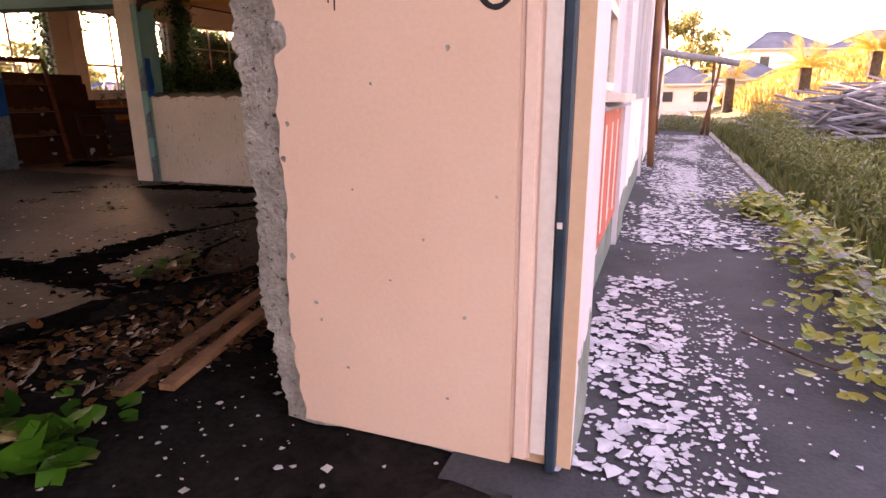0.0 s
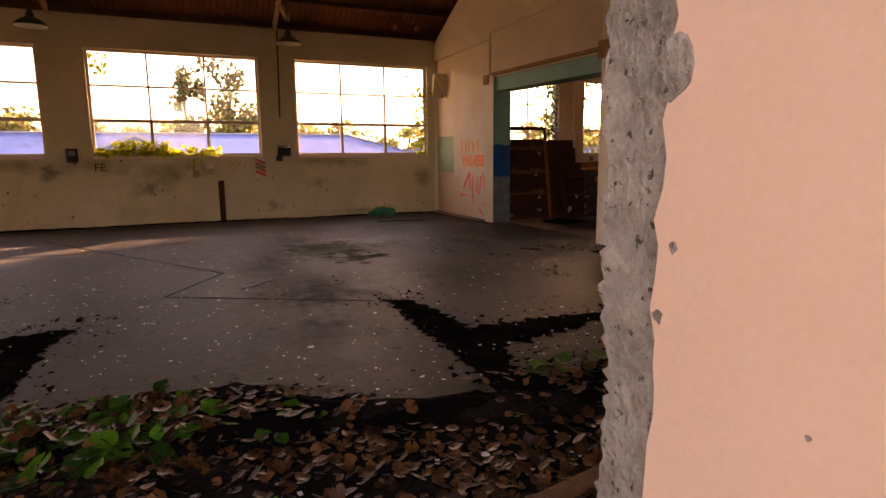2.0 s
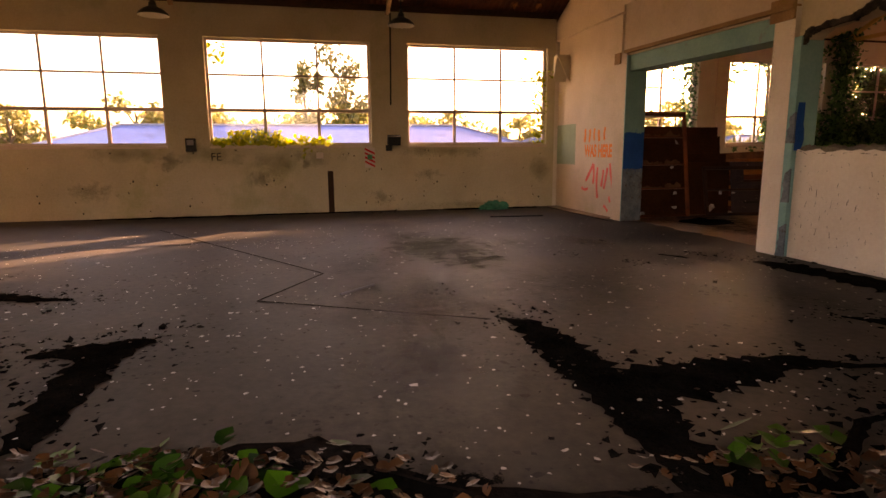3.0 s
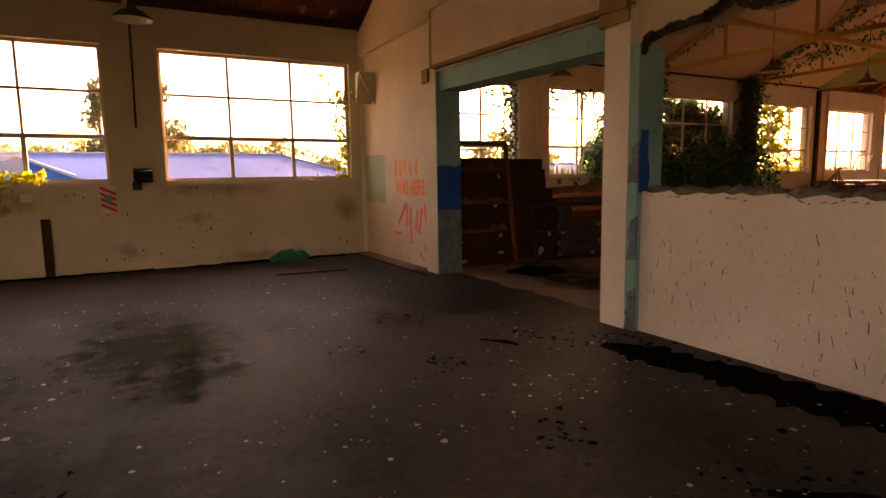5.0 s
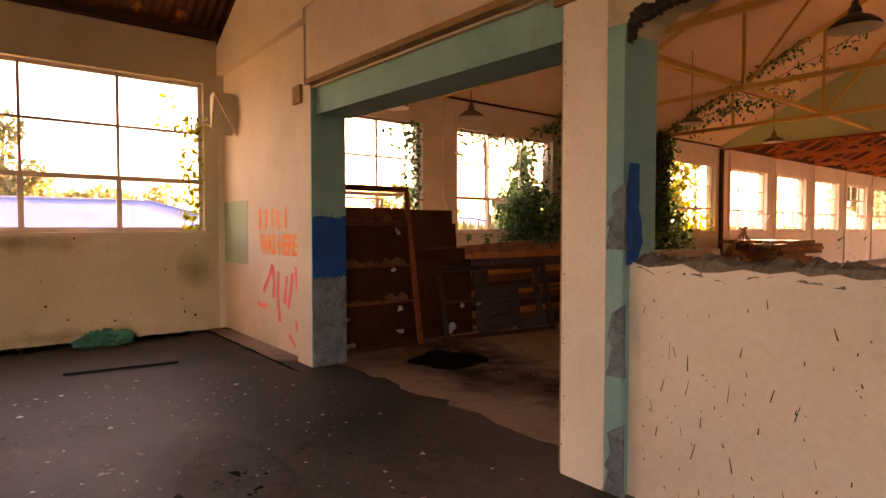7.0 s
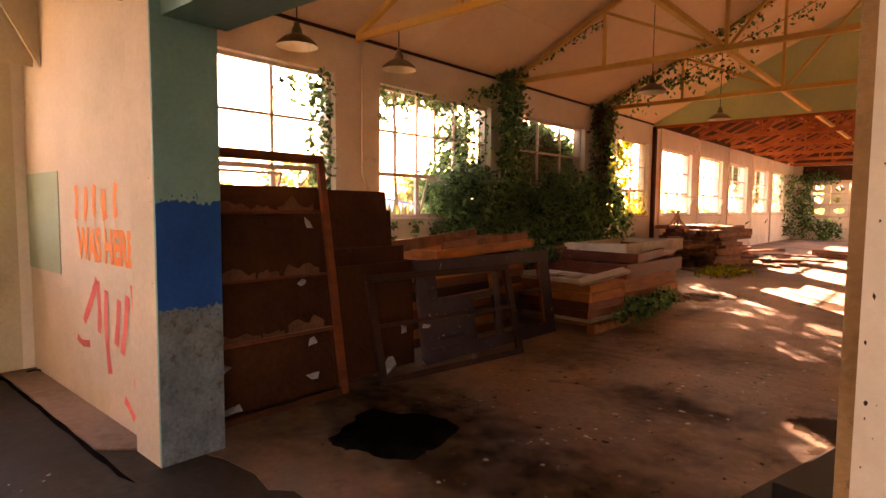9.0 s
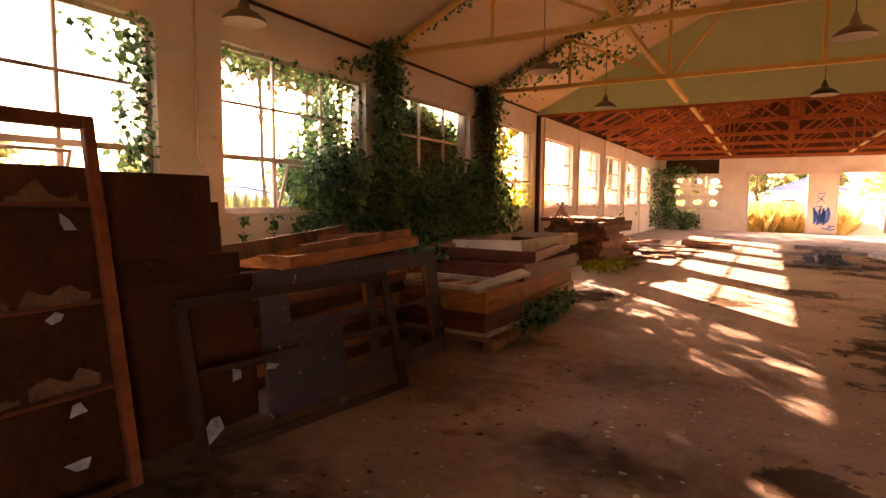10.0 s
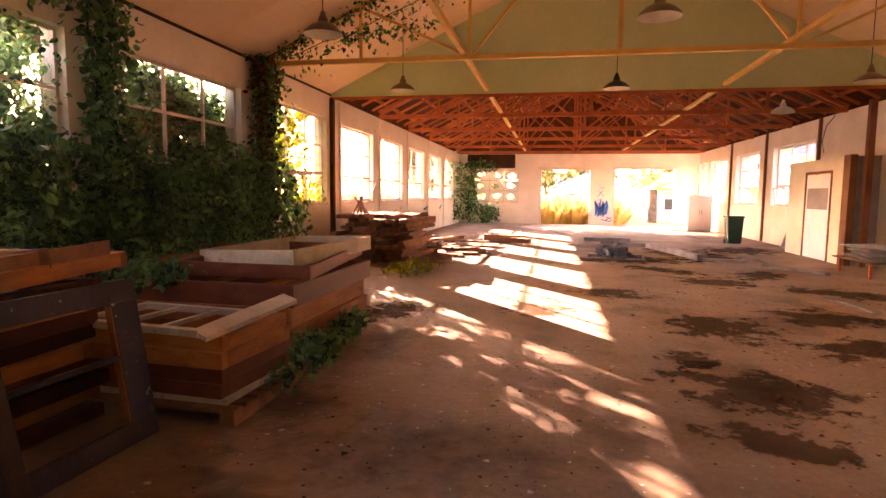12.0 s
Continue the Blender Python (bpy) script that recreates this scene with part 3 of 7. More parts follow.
# room roof: dark battens, rafters and two bracketed trusses
M_DARKWOOD = material("sooty_batten_wood", (0.03, 0.013, 0.008), (0.085, 0.036, 0.018), 2, 0.85, fine=25, bump=0.3)
b = bmesh.new()
for s in (-1, 1):
    for k in range(9):
        x = RIDGE + s * (0.3 + k * 0.72)
        beam(b, (x, -9, roof_z(x) + 0.075), (x, YP, roof_z(x) + 0.075), 0.06, 0.09)
thing("roof_battens", b, M_DARKWOOD, "dark roof battens under rusty iron", "battens", kind="structure")
M_PALEWOOD = material("pale_old_timber", (0.30, 0.17, 0.08), (0.5, 0.32, 0.17), 2, 0.75, fine=40, bump=0.25, stretch=(1, 6, 6))
for y in (-5.3, -1.35, 2.62):
    t = new("room_truss")
    t.matrix_basis = pose(0, y, 0)
    tagged(t, "pale timber truss under the room roof", "roof truss", "room trusses")
    for name, p, q in (("rafter", (XW, 0, 3.93), (RIDGE, 0, roof_z(RIDGE) - 0.03)), ("rafter", (XE, 0, 3.93), (RIDGE, 0, roof_z(RIDGE) - 0.03)), ("tie_beam", (XW + 1.6, 0, 4.6), (XE - 1.6, 0, 4.6)), ("brace", (-12.6, 0.06, 4.22), (-11.95, 0.06, 3.86))):
        b = bmesh.new()
        beam(b, p, q, 0.075, 0.11)
        part(name, b, M_PALEWOOD, t)

# end boards and cables
b = bmesh.new()
box(b, XW + 0.005, XW + 0.03, 6.6, YG, 3.76, 3.8)
thing("cornice", b, M_DARKWOOD, "dark cornice strip under the ceiling edge", "trim", kind="structure")
b = bmesh.new()
box(b, XW, XW + 0.09, YG - 0.06, YG + 0.06, 0, 3.7)
thing("wall_post", b, M_DARKWOOD, "dark wall post between the two parts of the hall", "post", kind="structure")
b = bmesh.new()
box(b, XW, XE, YG - 0.02, YG - 0.001, 3.66, 3.73)
thing("gable_trim", b, M_REDWOOD, "rust-coloured trim board under the green gable", "trim", kind="structure")
for k, y in enumerate((20.95, 24.2, 27.55, 30.95, 34.4)):
    b = bmesh.new()
    box(b, XW, XW + 0.05, y - 0.04 + 0.2, y + 0.04 + 0.2, 0, 3.72)
    thing("wall_batten", b, M_WHITEWALL, "pale wall batten between the hall windows", "batten", "wall battens", "structure")
b = bmesh.new()
box(b, -12.9, -10.3, YE - 0.03, YE - 0.002, 2.98, 3.72)
thing("dark_panel", b, M_DARKWOOD, "dark board above the end window", "panel", kind="structure")

M_POST = material("brown_post_timber", (0.13, 0.05, 0.026), (0.27, 0.115, 0.06), 2, 0.8, fine=40, bump=0.35)
prism_g = bmesh.new()
prism(prism_g, [(XW, 3.74), (XE, 3.74), (XE, roof_z(XE) + 0.1), (RIDGE, roof_z(RIDGE) + 0.1), (XW, roof_z(XW) + 0.1)], "y", YE - 0.03, YE - 0.004)
thing("gable_end", prism_g, M_RUST, "rusty sheet gable above the end wall", "wall", kind="structure")
# ---- pendant lamps ----
M_ENAMEL_OUT = material("dark_green_enamel", (0.03, 0.035, 0.03), (0.07, 0.07, 0.06), 4, 0.4, fine=30, bump=0.05)
M_ENAMEL_TAN = material("tan_enamel", (0.13, 0.10, 0.065), (0.24, 0.19, 0.13), 4, 0.45, fine=30, bump=0.05)
M_ENAMEL_IN = material("white_enamel", (0.62, 0.58, 0.5), (0.75, 0.72, 0.64), 4, 0.4, fine=30, bump=0.05)
M_BLACK = material("black_cable", (0.008, 0.008, 0.008), (0.02, 0.02, 0.02), 4, 0.6, fine=30, bump=0.05)


def pendant(outer, drop):
    L = new("pendant_lamp")
    b = bmesh.new()
    lathe(b, [(0.235, 0.0), (0.225, 0.035), (0.15, 0.10), (0.075, 0.135), (0.06, 0.15), (0.055, 0.15)])
    part("shade", b, outer, L, smooth=True)
    b = bmesh.new()
    lathe(b, [(0.05, 0.14), (0.07, 0.128), (0.145, 0.092), (0.22, 0.03), (0.234, 0.001)])
    part("shade_lining", b, M_ENAMEL_IN, L, "white enamelled inside of the shade", smooth=True)
    b = bmesh.new()
    lathe(b, [(0.062, 0.148), (0.055, 0.20), (0.035, 0.23), (0.03, 0.27), (0.008, 0.285), (0.001, 0.285)])
    part("cap", b, outer, L, smooth=True)
    b = bmesh.new()
    tube(b, [(0, 0, 0.28), (0, 0, 0.28 + drop)], 0.007, 6)
    part("cord", b, M_BLACK, L)
    return tagged(L, "enamelled pendant lamp hanging on a thin cord", "lamp", "pendant lamps")


first = {}
for x, y, z, o, top_ in [(-7.13, 10.45, 3.36, M_ENAMEL_OUT, 6.6), (-11.05, 14.65, 3.46, M_ENAMEL_TAN, 4.8), (-7.15, 14.55, 3.46, M_ENAMEL_TAN, 6.6), (-3.15, 14.6, 3.46, M_ENAMEL_TAN, 4.7),
                        (-11.06, 18.5, 3.46, M_ENAMEL_TAN, 4.8), (-7.16, 18.8, 3.46, M_ENAMEL_OUT, 6.6), (-3.13, 18.68, 3.46, M_ENAMEL_TAN, 4.7), (-3.3, 21.9, 3.4, M_ENAMEL_IN, 4.8),
                        (-12.92, 10.5, 3.36, M_ENAMEL_TAN, 3.98), (-12.9, 8.85, 3.32, M_ENAMEL_TAN, 3.98), (-11.95, -1.35, 3.4, M_ENAMEL_OUT, 4.5), (-11.95, 2.67, 3.4, M_ENAMEL_OUT, 4.5)]:
    top = roof_z(x, 3.8 if 6 < y < YG else 4.02) + 0.01
    key = (o.name, round(top - z, 2))
    if key not in first:
        first[key] = pendant(o, top - z - 0.28)
        first[key].matrix_basis = pose(x, y, z)
    else:
        copy_thing(first[key], pose(x, y, z))

# ---- pink corner: trim, downpipe, facade ----
M_TRIM = material("white_trim_paint", (0.62, 0.50, 0.45), (0.76, 0.66, 0.60), 2, 0.6, fine=40, bump=0.15, spots=(0.4, 0.3, 0.22), spot_at=0.68, spot_scale=4)
M_PINKTRIM = material("pale_pink_paint", (0.70, 0.47, 0.38), (0.80, 0.58, 0.49), 1.2, 0.65, fine=50, bump=0.15, spots=(0.46, 0.36, 0.30), spot_at=0.68, spot_scale=6)
M_PIPE = material("dark_blue_pipe_paint", (0.012, 0.025, 0.04), (0.025, 0.05, 0.075), 5, 0.45, fine=30, bump=0.1)
M_ORANGE = material("peach_paint", (0.58, 0.35, 0.22), (0.68, 0.43, 0.29), 1.2, 0.7, fine=40, bump=0.15, spots=(0.4, 0.3, 0.2), spot_at=0.66)
M_RED = material("red_board_paint", (0.52, 0.09, 0.06), (0.68, 0.15, 0.10), 3, 0.6, fine=40, bump=0.2, spots=(0.66, 0.5, 0.46), spot_at=0.62, spot_scale=4)
M_GREY = material("grey_board", (0.24, 0.22, 0.24), (0.36, 0.33, 0.36), 2, 0.8, fine=30, bump=0.2)
b = bmesh.new()
box(b, -0.5, -0.433, 1.739, 2.1, 0.03, 3.6)
bmesh.ops.bevel(b, geom=[e_ for e_ in b.edges if all(abs(v.co.y - 1.739) < 1e-4 for v in e_.verts) and abs(e_.verts[0].co.z - e_.verts[1].co.z) > 1], offset=0.016, segments=3, affect="EDGES")
thing("corner_trim", b, M_PINKTRIM, "rounded pale pink corner strip of the wall", "trim", kind="structure")
b = bmesh.new()
box(b, -0.431, -0.384, 1.742, 1.80, 0.06, 3.6)
thing("corner_board", b, M_TRIM, "narrow weathered white corner board", "trim", kind="structure")
dp = new("downpipe")
tagged(dp, "dark blue square downpipe on the wall corner", "downpipe")
b = bmesh.new()
box(b, -0.381, -0.349, 1.735, 1.785, 0.0, 3.6)
bmesh.ops.bevel(b, geom=list(b.edges), offset=0.006, segments=1, affect="EDGES")
part("pipe", b, M_PIPE, dp)
for z in (0.83, 2.2):
    b = bmesh.new()
    box(b, -0.375, -0.36, 1.728, 1.7345, z - 0.009, z + 0.009)
    part("clamp", b, M_TRIM, dp, "pale clamp")
b = bmesh.new()
box(b, -0.56, -0.304, 1.787, 1.80, -0.1, 3.7)
thing("pilaster_peach", b, M_ORANGE, "peach painted end of the first pilaster", "pilaster", kind="structure")
for y0, y1, face in ((1.801, 2.165, -0.304), (2.166, 2.96, -0.41), (4.9, 5.6, -0.41), (9.3, 9.8, -0.41), (13.5, 14.0, -0.41), (17.7, 18.2, -0.41)):
    b = bmesh.new()
    box(b, -0.55, face, y0, y1, -0.1, 3.7)
    thing("pilaster", b, M_LILAC, "pale lilac rendered pilaster with damp foot", "pilaster", kind="structure")
b = bmesh.new()
prism(b, [(-0.46, 1.12), (-0.37, 1.12), (-0.37, 1.135), (-0.46, 1.19)], "y", 2.97, 4.89)
thing("outer_sill", b, M_GREY, "grey sloping outer window sill", "sill", kind="structure")
panel = new("board_panel")
tagged(panel, "red and white boarded panel under the outer window", "panel", kind="structure")
for k in range(9):
    b = bmesh.new()
    y = 2.98 + k * 0.212
    box(b, -0.46, -0.437, y, y + 0.205, 0.28, 1.11)
    part("board", b, M_RED, panel)
    if k % 2:
        b = bmesh.new()
        box(b, -0.436, -0.433, y + 0.05, y + 0.13, 0.36, 1.02)
        part("stripe", b, M_TRIM, panel, "white paint stripe")
for y0, y1, z0, z1 in ((5.9, 9.0, 1.15, 3.2), (10.1, 13.2, 1.15, 3.2), (14.3, 17.4, 1.15, 3.2)):
    s = new("boarded_window")
    tagged(s, "window boarded with weathered grey sheets", "boarded window", "boarded windows", "structure")
    for k in range(3):
        b = bmesh.new()
        w = (y1 - y0) / 3
        box(b, -0.46, -0.43, y0 + k * w + 0.03, y0 + (k + 1) * w - 0.03, z0, z1)
        part("board", b, M_GREY, s)
b = bmesh.new()
tube(b, [(-0.3, 10.6, 0), (-0.36, 10.62, 1.5), (-0.385, 10.65, 3.2)], 0.06, 8)
thing("leaning_post", b, M_POST, "rusty brown post leaning on the outer wall", "post", smooth=True)

# ---- doorway lining pieces ----
M_STRIP = material("bare_timber_strip", (0.24, 0.13, 0.06), (0.40, 0.25, 0.13), 3, 0.8, fine=50, bump=0.4, spots=(0.12, 0.07, 0.04), spot_at=0.62, spot_scale=6)
b = bmesh.new()
beam(b, (-10.45, YP - 0.0, 2.825), (-6.98, YP - 0.0, 2.745), 0.11, 0.05)
thing("lintel_strip", b, M_STRIP, "bare timber strip with bolts along the lintel", "trim", kind="structure")
for k in range(7):
    b = bmesh.new()
    x = -10.3 + k * 0.54
    box(b, x, x + 0.05, YP - 0.045, YP - 0.02, 2.815 - 0.023 * (x + 10.45), 2.84 - 0.023 * (x + 10.45))
    thing("bolt", b, M_BLACK, "dark bolt stub in the lintel strip", "bolt", "lintel bolts")
b = bmesh.new()
box(b, -7.32, -6.98, YP - 0.03, YP - 0.002, 2.62, 2.86)
thing("strip_block", b, M_STRIP, "bare timber block on the pier head", "trim", kind="structure")
b = bmesh.new()
box(b, -10.8, -10.62, YP - 0.03, YP - 0.002, 2.66, 2.84)
thing("strip_block", b, M_STRIP, "bare timber block beside the opening", "trim", kind="structure")
b = bmesh.new()
box(b, -7.298, -7.272, YP + 0.02, YP + 0.14, 0, 2.44)
thing("jamb_strip", b, M_STRIP, "narrow bare timber jamb strip", "trim", kind="structure")
rng = random.Random(21)
M_SCRAPED = material("scraped_blue_grey_render", (0.065, 0.10, 0.13), (0.18, 0.24, 0.27), 5, 0.85, fine=40, bump=0.5, spots=(0.09, 0.085, 0.08), spot_at=0.57, spot_scale=9)
M_TORN = material("dark_torn_edge", (0.02, 0.017, 0.014), (0.10, 0.085, 0.07), 8, 0.95, fine=50, bump=0.8)
M_CONCD = material("dull_broken_concrete", (0.11, 0.095, 0.08), (0.28, 0.25, 0.21), 7, 0.95, fine=60, bump=1.0)


def jamb_band(name, low, high, x, mat, label, seed):
    """A ragged painted band across the jamb, between two wavy heights."""
    r_ = random.Random(seed)
    b_ = bmesh.new()
    prev_ = None
    for k in range(41):
        y = YP + 0.002 + 0.376 * k / 40
        z0, z1 = (v if v <= 0 else v + 0.03 * noise.noise((y * 9, seed, v)) + 0.018 * noise.noise((y * 40, seed, v)) + r_.uniform(-0.006, 0.006) for v in (low, high))
        row_ = [b_.verts.new((x, y, z)) for z in (z0, z1)]
        if prev_:
            b_.faces.new((prev_[0], row_[0], row_[1], prev_[1]))
        prev_ = row_
    for k in range(60):
        y, z, r0 = YP + r_.uniform(0.02, 0.36), (high if k % 2 and high else low or high) + r_.gauss(0, 0.035), r_.uniform(0.002, 0.006)
        b_.faces.new([b_.verts.new((x, y + r0 * math.cos(math.tau * j / 5), z + 1.6 * r0 * math.sin(math.tau * j / 5))) for j in range(5)])
    return thing(name, b_, mat, label, "paint", kind="structure")


jamb_band("bare_render", 0.0, 0.93, -10.4285, M_SCRAPED, "bare grey render at the foot of the jamb", 3)
jamb_band("blue_patch", 0.9, 1.51, -10.4265, M_BLUE, "deep blue paint sprayed across the jamb", 5)
b = bmesh.new()
box(b, -6.98, -6.88, YP + 0.005, 6.52, 0.0, 2.42)
thing("jamb_blue", b, M_BLUEP, "pale blue painted edge of the pier", "trim", kind="structure")
for z0, z1, d in ((0.0, 0.38, 0.06), (0.62, 1.0, 0.045), (1.28, 1.62, 0.05)):
    b = bmesh.new()
    prism(b, [(-6.93 - d, z0), (-6.86, z0)] + jag(-6.868, z0, -6.868, z1, 4, 0.0, rng)[1:] + [(-6.868, z1)] + jag(-6.93, z1, -6.93 - d, z0, 7, 0.022, rng)[1:], "y", YP + 0.0, YP + 0.02)
    thing("chipped_render", b, M_SCRAPED, "chipped grey concrete on the pier edge", "damage", "chipped patches", "structure")
b = bmesh.new()
prism(b, [(-6.87, 1.2)] + jag(-6.87, 1.27, -6.87, 1.72, 3, 0, rng) + jag(-6.855, 1.72, -6.84, 1.25, 8, 0.012, rng), "y", YP + 0.02, YP + 0.11)
thing("blue_chip", b, M_BLUE, "deep blue paint remains on the broken edge", "paint", kind="structure")
# broken concrete on the low wall's top and the hanging edge
b = bmesh.new()
n = 300
prev = None
for k in range(n + 1):
    x = -6.86 + 5.9 * k / n
    h = 1.2 + 0.035 * noise.noise((x * 5, 1, 0)) + 0.02 * noise.noise((x * 17, 4, 0)) + rng.uniform(-0.004, 0.006)
    row = [b.verts.new((x, 6.283 + rng.uniform(0, 0.012), 1.165 + 0.045 * noise.noise((x * 4.3, 9, 0)) + 0.03 * noise.noise((x * 13, 7, 0)))), b.verts.new((x, 6.31 + rng.uniform(0, 0.02), h + 0.025)), b.verts.new((x, 6.4, h + 0.05 + rng.uniform(-0.02, 0.02))), b.verts.new((x, 6.51, h))]
    if prev:
        for i in range(3):
            b.faces.new((prev[i], row[i], row[i + 1], prev[i + 1]))
    prev = row
thing("broken_top", b, M_CONCD, "rough broken concrete along the low wall top", "damage", kind="structure")
b = bmesh.new()
pts = [(-6.9, 6.27, 2.36), (-6.84, 6.27, 2.45), (-6.6, 6.27, 2.48), (-6.3, 6.27, 2.49), (-6.17, 6.27, 2.54), (-6.08, 6.27, 2.58), (-5.98, 6.27, 2.49), (-5.4, 6.27, 2.47), (-4.6, 6.27, 2.45), (-3, 6.27, 2.44), (-1, 6.27, 2.42)]
for k in range(len(pts) - 1):
    n_ = 14
    for i in range(n_):
        p, q = Vector(pts[k]).lerp(Vector(pts[k + 1]), i / n_), Vector(pts[k]).lerp(Vector(pts[k + 1]), (i + 1) / n_)
        beam(b, p, q + Vector((0.01, 0, rng.uniform(-0.012, 0.012))), 0.05, rng.uniform(0.03, 0.085))
thing("torn_edge", b, M_TORN, "torn dark concrete edge of the hanging wall", "damage", kind="structure")

# white screen with door beside the long wall, and post
scr = new("door_1")
tagged(scr, "white panelled screen with a pale lilac door", "door", kind="structure")
b = bmesh.new()
pierced(b, "x", -1.68, -1.61, 22.62, 25.7, 0, 2.49, [(23.2, 24.55, 0, 2.14)])
part("screen", b, M_WHITEWALL, scr)
M_DOORW = material("lilac_white_door", (0.72, 0.74, 0.86), (0.80, 0.82, 0.92), 1.5, 0.5, fine=20, bump=0.05)
b = bmesh.new()
box(b, -1.684, -1.645, 23.22, 24.53, 0.01, 2.12)
part("leaf", b, M_DOORW, scr, "pale lilac door leaf")
b = bmesh.new()
for a in ((23.14, 23.2, 0, 2.2), (24.55, 24.61, 0, 2.2), (23.2, 24.55, 2.14, 2.2)):
    box(b, -1.70, -1.6805, *a)
part("door_frame", b, M_POST, scr, "narrow brown door frame")
b = bmesh.new()
box(b, -1.690, -1.6845, 23.3, 24.45, 1.25, 1.78)
part("door_panel", b, M_GREY, scr, "grey glazed upper panel")
b = bmesh.new()
box(b, -1.70, -1.55, 22.3, 22.6, 0, 2.52)
part("end_board", b, M_POST, scr, "brown end board")
b = bmesh.new()
box(b, -1.6, -1.0, 22.45, 22.6, 0, 2.5)
part("return_panel", b, M_GREY, scr)
b = bmesh.new()
beam(b, (-1.38, 22.2, 0), (-1.38, 22.2, 3.7), 0.13, 0.13)
thing("timber_post", b, M_POST, "brown timber post beside the screen", "post")
for y in (25.7, 29.8, 33.8):
    b = bmesh.new()
    beam(b, (XE - 0.03, y, 0), (XE - 0.03, y, 3.75), 0.08, 0.09)
    thing("wall_stud", b, M_POST, "brown wall stud on the long wall", "stud", "wall studs", "structure")
b = bmesh.new()
tube(b, [(XE - 0.03, 24.9, 3.7), (XE - 0.05, 25.3, 3.5), (XE - 0.05, 25.5, 3.1), (XE - 0.05, 25.35, 2.75)], 0.012, 6)
thing("loose_cable", b, M_BLACK, "loose black cable hanging on the long wall", "cable")
# door frames in the end wall and hanging white sheet
for n_, (x0, x1, h) in enumerate(((-8.97, -6.27, 2.92), (-5.17, -2.0, 2.95))):
    b = bmesh.new()
    box(b, x0, x0 + 0.09, YE - 0.02, YE + 0.32, 0, h)
    box(b, x1 - 0.09, x1, YE - 0.02, YE + 0.32, 0, h)
    box(b, x0 - 0.1, x1 + 0.1, YE - 0.03, YE + 0.02, h - 0.02, h + 0.12)
    thing(f"doorway_{n_ + 1}", b, M_TRIM, "wide doorway with a worn white frame", "doorway", kind="structure")
b = bmesh.new()
for k in range(6):
    box(b, -5.0 + k * 0.5, -4.52 + k * 0.5, YE - 0.5, YE - 0.02, 2.72 + 0.03 * math.sin(k * 2), 2.74 + 0.03 * math.sin(k * 2), pose(0, 0, 0))
thing("door_canopy", b, M_TRIM, "white sheet panels of a half open doorway", "canopy", kind="structure")

# ---- joinery left in the hall ----
M_BROWN = material("dark_brown_board", (0.022, 0.0075, 0.0035), (0.075, 0.026, 0.0105), 1.6, 0.6, fine=30, bump=0.2, vary=0.25, spec=0.1, spots=(0.13, 0.07, 0.04), spot_at=0.66, spot_scale=3)
M_TORNPLY = material("torn_ply_skin", (0.07, 0.035, 0.022), (0.17, 0.095, 0.062), 4, 0.8, fine=40, bump=0.3, spec=0.1)
M_STAINED = material("red_stained_wood", (0.08, 0.018, 0.007), (0.19, 0.05, 0.018), 2.2, 0.5, fine=40, bump=0.25, vary=0.25, stretch=(2, 1, 4))
M_ORANGEW = material("orange_bare_wood", (0.20, 0.062, 0.013), (0.46, 0.17, 0.045), 2.2, 0.6, fine=45, bump=0.25, vary=0.22, stretch=(2, 1, 5))
M_GREYDOOR = material("grey_purple_door_paint", (0.026, 0.018, 0.024), (0.062, 0.043, 0.055), 2.5, 0.6, fine=40, bump=0.25, spots=(0.3, 0.28, 0.28), spot_at=0.645, spot_scale=15, spot_soft=0.02)
M_DARKSASH = material("dark_sash_paint", (0.016, 0.007, 0.005), (0.055, 0.024, 0.016), 3, 0.6, fine=40, bump=0.25, vary=0.2, spots=(0.25, 0.2, 0.17), spot_at=0.72, spot_scale=10)
M_WHITESASH = material("peeling_white_sash", (0.34, 0.26, 0.18), (0.56, 0.48, 0.38), 3, 0.65, fine=40, bump=0.3, spots=(0.3, 0.18, 0.09), spot_at=0.62, spot_scale=7)
M_PAPER = material("torn_pale_paper", (0.16, 0.17, 0.20), (0.38, 0.40, 0.46), 5, 0.8, fine=30, bump=0.2)
M_OLDWOOD = material("rough_salvaged_timber", (0.09, 0.04, 0.02), (0.28, 0.13, 0.065), 2.0, 0.8, fine=40, bump=0.4, vary=0.35, stretch=(2, 2, 2))
M_GREYWOOD = material("grey_weathered_timber", (0.13, 0.12, 0.12), (0.34, 0.32, 0.34), 2.0, 0.85, fine=40, bump=0.4, vary=0.35)


def leaning(name, y0, x0, lean, label, category, group="", turn=0.0):
    """An empty whose local frame is: u along +y, v up the leaning face, w out of it towards +x."""
    t = new(name)
    m = Matrix(((0, -math.sin(lean), math.cos(lean), x0), (1, 0, 0, y0), (0, math.cos(lean), math.sin(lean), 0), (0, 0, 0, 1)))
    t.matrix_basis = pose(x0, y0, 0, 0, 0, -turn) @ pose(-x0, -y0, 0) @ m
    return tagged(t, label, category, group)


def slab(name, t, mat, u0, u1, v0, v1, w0, w1, label="", bevel=0.004):
    b = bmesh.new()
    box(b, u0, u1, v0, v1, w0, w1)
    if bevel:
        bmesh.ops.bevel(b, geom=list(b.edges), offset=bevel, segments=1, affect="EDGES")
    return part(name, b, mat, t, label)


